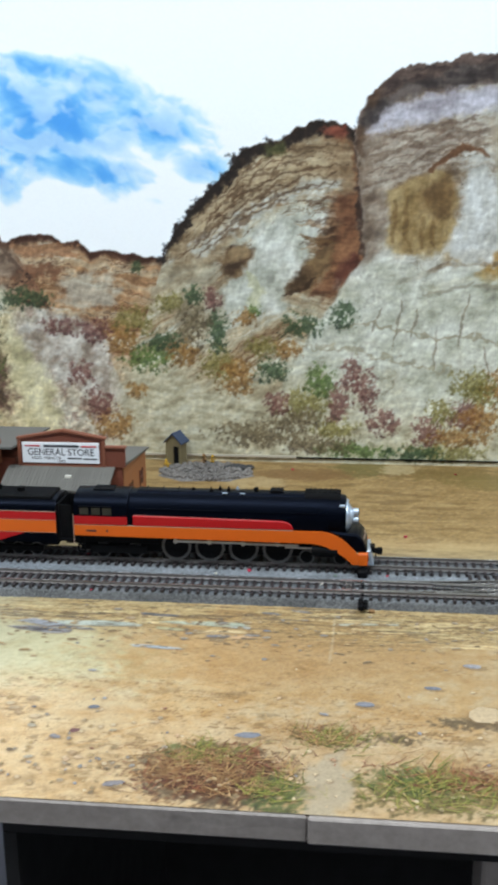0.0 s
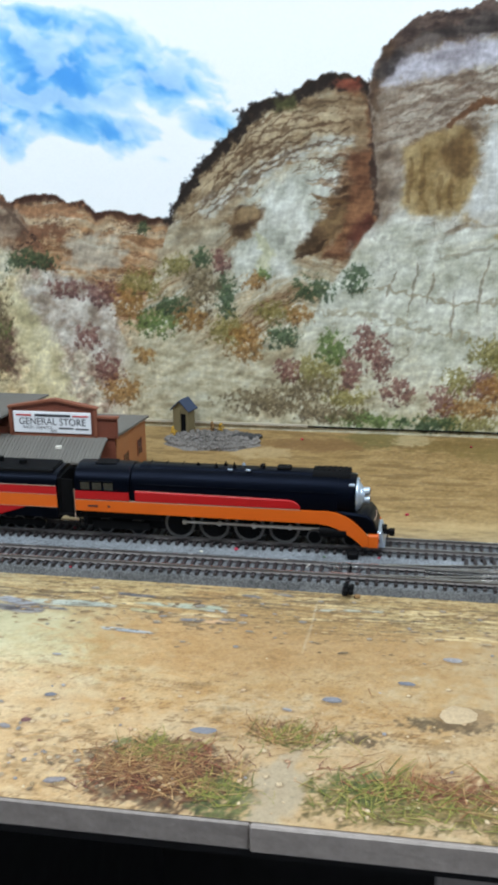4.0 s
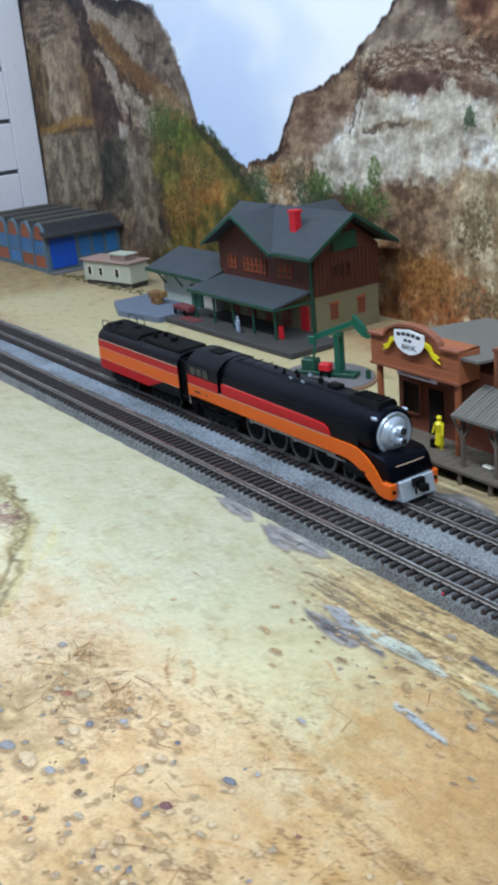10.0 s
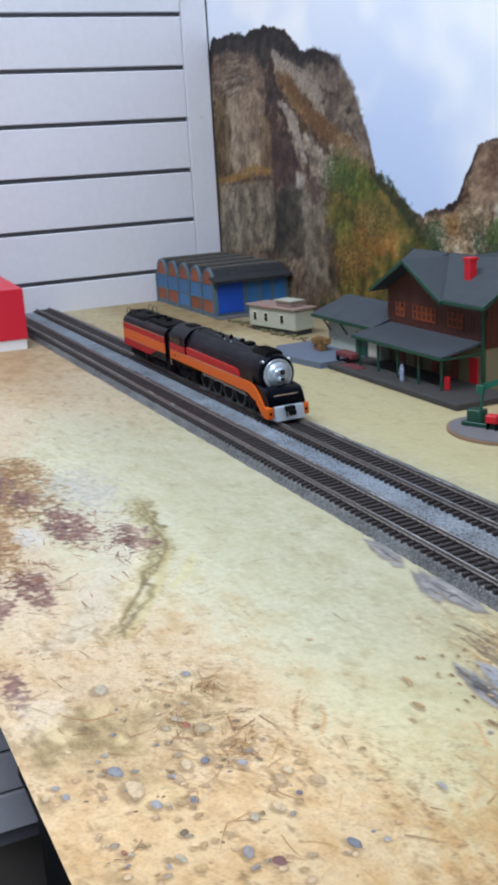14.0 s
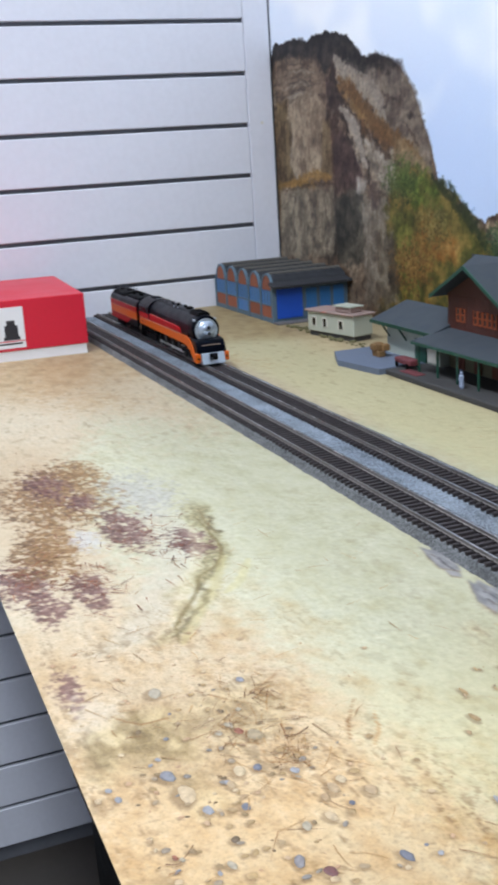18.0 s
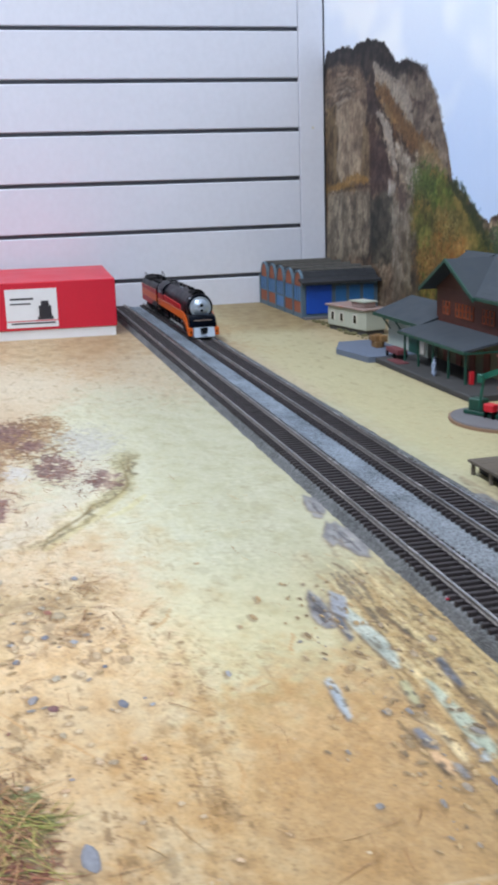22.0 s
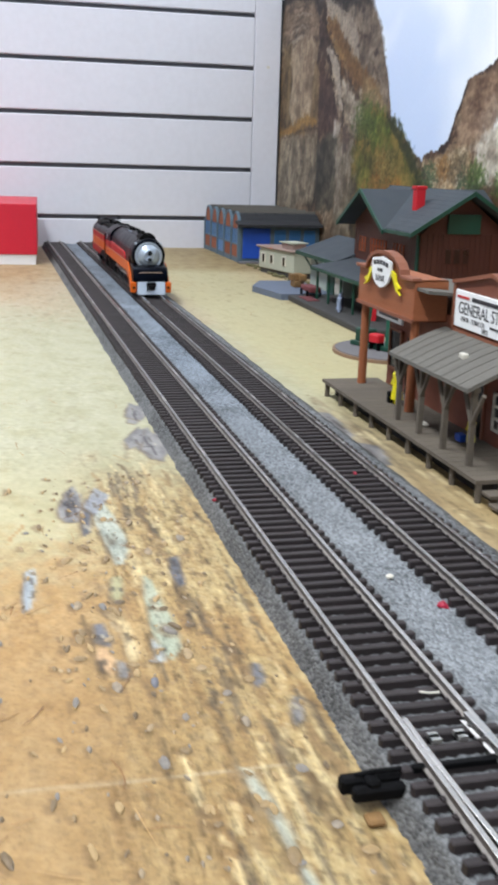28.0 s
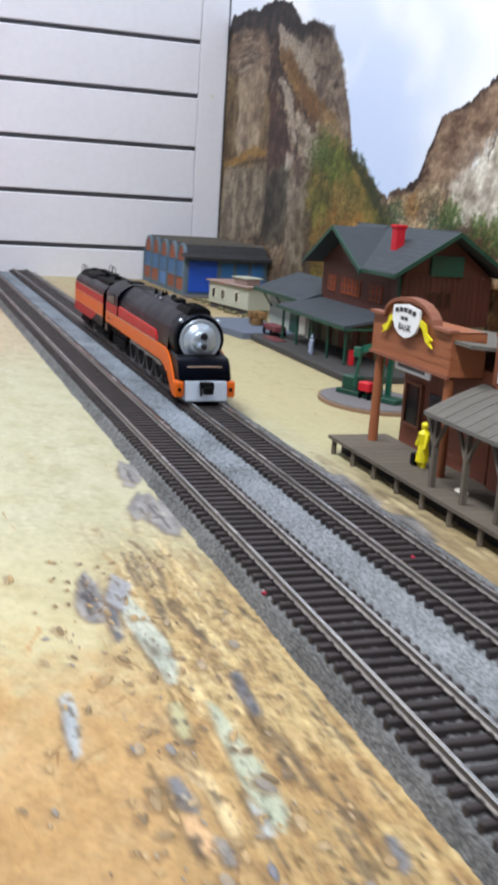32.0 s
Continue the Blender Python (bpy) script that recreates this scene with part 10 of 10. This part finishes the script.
for i in range(70):
    x = hr.uniform(-1.12, -0.90)
    y = 0.492 + 0.02 * hr.random() + 0.1 * (x + 1.12) * 0.1
    s = hr.uniform(0.0012, 0.0034)
    bmesh.ops.create_icosphere(hb, subdivisions=1, radius=s, matrix=Matrix.Translation((x, y, s * 0.4)) @ Matrix.Diagonal((1.4, 1.0, 0.7, 1)))
hb.to_mesh(hedge.data)
hb.free()

# ---- red product carton at the wall end ----
rb = thing("red_carton", -1.113, 0.219, 0.0, "glossy red cardboard carton with a white label", "box", -3)
part("lid", B((-0.245, 0.0, -0.262, 0.0, 0.0125, 0.0745), bevel=0.0008), CARDRED, rb, "red carton lid")
part("tray", B((-0.243, -0.002, -0.260, -0.002, 0.0, 0.0124)), CARDW, rb, "white carton tray")
lab = part("label", B((-0.0002, 0.0004, -0.182, -0.116, 0.016, 0.066)), CARDW, rb, "white label with a black train picture")
lab.location = (0, 0.040, 0)
part("picture", B((0.0003, 0.0006, -0.140, -0.124, 0.030, 0.044), (0.0003, 0.0006, -0.137, -0.127, 0.044, 0.050), (0.0003, 0.0006, -0.142, -0.122, 0.026, 0.030)), INK, lab)
part("text_bar", B((0.0003, 0.0006, -0.176, -0.146, 0.052, 0.0545), (0.0003, 0.0006, -0.176, -0.150, 0.046, 0.0478), (0.0003, 0.0006, -0.176, -0.120, 0.0205, 0.0225)), INK, lab)
part("red_rule", B((0.0003, 0.0006, -0.182, -0.116, 0.0240, 0.0252)), CARDRED, lab)

# ---- outhouse on its ash patch ----
ash = solid("ash_patch", bmesh.new(), ASH, "dark grey ash gravel patch on the sand", "gravel", kind="stuff")
ab = bmesh.new()
ar = scatter_rng(81)
ring = [ab.verts.new((-0.108 + 0.047 * (1 + 0.12 * math.sin(5 * i)) * math.cos(2 * math.pi * i / 40), 0.560 + 0.034 * (1 + 0.1 * math.cos(7 * i)) * math.sin(2 * math.pi * i / 40), 0.0002)) for i in range(40)]
mid2 = [ab.verts.new((-0.108 + (v.co.x + 0.108) * 0.86, 0.560 + (v.co.y - 0.560) * 0.80, 0.0018)) for v in ring]
for i in range(40):
    ab.faces.new((ring[i], ring[(i + 1) % 40], mid2[(i + 1) % 40], mid2[i]))
ab.faces.new(mid2)
for i in range(420):
    a, q = ar.uniform(0, 6.283), math.sqrt(ar.random())
    s = ar.uniform(0.0012, 0.0030)
    bmesh.ops.create_icosphere(ab, subdivisions=1, radius=s, matrix=Matrix.Translation((-0.108 + 0.046 * q * math.cos(a), 0.560 + 0.031 * q * math.sin(a), 0.0030 - 0.0012 * q)))
ab.to_mesh(ash.data)
ab.free()
rk = thing("rock_heap", -0.076, 0.572, 0.002, "heap of dark grey rocks on the ash patch", "rocks")
for i in range(5):
    bm = bmesh.new()
    bmesh.ops.create_icosphere(bm, subdivisions=2, radius=ar.uniform(0.004, 0.006))
    for v in bm.verts:
        v.co *= ar.uniform(0.85, 1.15)
    ob = part("rock", bm, PLATF, rk)
    ob.location = (-0.010 + 0.005 * i, ar.uniform(-0.006, 0.004), 0.001)
    ob.scale = (1.1, 0.8, 0.6)
oh = thing("outhouse", -0.143, 0.588, 0.0, "small wooden outhouse with a dark blue gable roof", "outhouse", -18)
part("cabin", B((-0.0095, 0.0095, -0.008, 0.008, 0.0, 0.0300)), OUTW, oh)
part("gable", P([(-0.0095, 0.030), (0.0095, 0.030), (0.0, 0.0385)], "y", -0.008, 0.008), OUTW, oh)
for s in (-1, 1):
    part("roof_slope", P([(0.0, 0.0405), (s * 0.0125, 0.0285), (s * 0.0125, 0.0270), (0.0, 0.0388)], "y", -0.0105, 0.0105), OUTR, oh, "dark blue roof slope")
part("doorway", B((0.0008, 0.0072, -0.0086, -0.0078, 0.0, 0.0240)), SOOT, oh)
part("batten", B((-0.0099, -0.0085, -0.0086, -0.0078, 0.0, 0.03), (0.0085, 0.0099, -0.0086, -0.0078, 0.0, 0.03), (-0.0008, 0.0004, -0.0086, -0.0078, 0.0, 0.03)), OUTW, oh)
oh.scale = (0.86, 0.86, 0.86)


def tuft(x, y, h, material, label, seed):
    rr = scatter_rng(seed)
    bm = bmesh.new()
    for i in range(26):
        q = rr.uniform(0.0006, 0.0014)
        u, v, w = rr.gauss(0, 0.0016), rr.gauss(0, 0.0012), h * rr.random()
        bmesh.ops.create_icosphere(bm, subdivisions=1, radius=q, matrix=Matrix.Translation((x + u * (1.2 - w / h), y + v, 0.0015 + w)))
    solid("dry_tuft", bm, material, label, "tuft", group="dry tufts")


tuft(-0.150, 0.568, 0.009, TUFTY, "small dry yellow tuft beside the outhouse", 91)
tuft(-0.114, 0.586, 0.010, RUST, "small rusty tuft beside the ash patch", 92)
tuft(-0.105, 0.585, 0.009, TUFTY, "small dry yellow tuft beside the ash patch", 93)
pool = thing("blue_tub", -0.405, 0.560, 0.0, "shallow blue-grey tub behind the bank", "tub", 5)
part("tub_wall", P([(0.030 * math.cos(2 * math.pi * i / 28), 0.014 * math.sin(2 * math.pi * i / 28)) for i in range(28)], "z", 0.0, 0.0070), SLAB, pool)
part("tub_water", P([(0.027 * math.cos(2 * math.pi * i / 28), 0.012 * math.sin(2 * math.pi * i / 28)) for i in range(28)], "z", 0.0070, 0.0074), OUTR, pool)

# ---- the train backs away along the far track, waits, and comes forward again ----
RUN = [(0, 0.0585), (0.5, 0.0668), (1, 0.0715), (1.5, 0.0728), (2, 0.0728), (2.5, 0.0722), (3.5, 0.0725), (4.5, 0.0685), (5, 0.0590), (5.5, 0.0459), (6, 0.0275), (6.5, 0.0045), (7, -0.0244), (7.5, -0.0532), (8, -0.0838), (8.5, -0.1155), (9, -0.1493), (9.5, -0.1884), (10, -0.226), (10.5, -0.2647), (11, -0.304), (11.5, -0.3435), (12, -0.3879),
       (12.5, -0.4326), (13, -0.4783), (13.5, -0.5247), (14, -0.5691), (14.5, -0.6135), (15.5, -0.7040), (16.5, -0.7870), (17, -0.8260), (17.5, -0.8605), (18, -0.8870), (18.5, -0.9080), (19, -0.9275), (19.5, -0.9440), (20, -0.9540), (20.5, -0.9595), (21, -0.9620), (21.5, -0.9622), (22, -0.9625),
       (22.5, -0.966), (23, -0.970), (23.5, -0.973), (24, -0.975), (24.5, -0.972), (25.2, -0.945), (26, -0.890), (26.5, -0.850), (27, -0.8090), (27.5, -0.768), (28, -0.727), (28.5, -0.6910), (29, -0.6570), (29.5, -0.623), (30, -0.5880), (30.5, -0.5490), (31, -0.5080), (31.5, -0.468), (32, -0.4285)]


def run_at(t):
    return float(np.interp(t, [a for a, _ in RUN], [b for _, b in RUN]))


def motions():
    for ob in (loco, tender):
        walk(ob, [(t, pose(x, FAR_Y, RAIL_TOP)) for t, x in RUN])
    def turned(ob, r, dt):
        x0, y0, z0 = ob.location
        rows = []
        for i in range(int(32 / dt) + 2):
            t = min(32.0, i * dt)
            rows.append((t, pose(x0, y0, z0, 0, math.degrees((run_at(t) - run_at(0)) / r), 0)))
        walk(ob, rows)
    for ob in drivers:
        turned(ob, DRIVE_R, 0.1)
    for ob, r in smalls:
        turned(ob, r, 0.0667)
    for ob, _ in rods:
        rows = []
        for i in range(321):
            a = (run_at(i * 0.1) - run_at(0)) / DRIVE_R
            rows.append((i * 0.1, pose(CRANK * math.sin(a), 0, DRIVE_R + CRANK * math.cos(a))))
        walk(ob, rows)


motions()
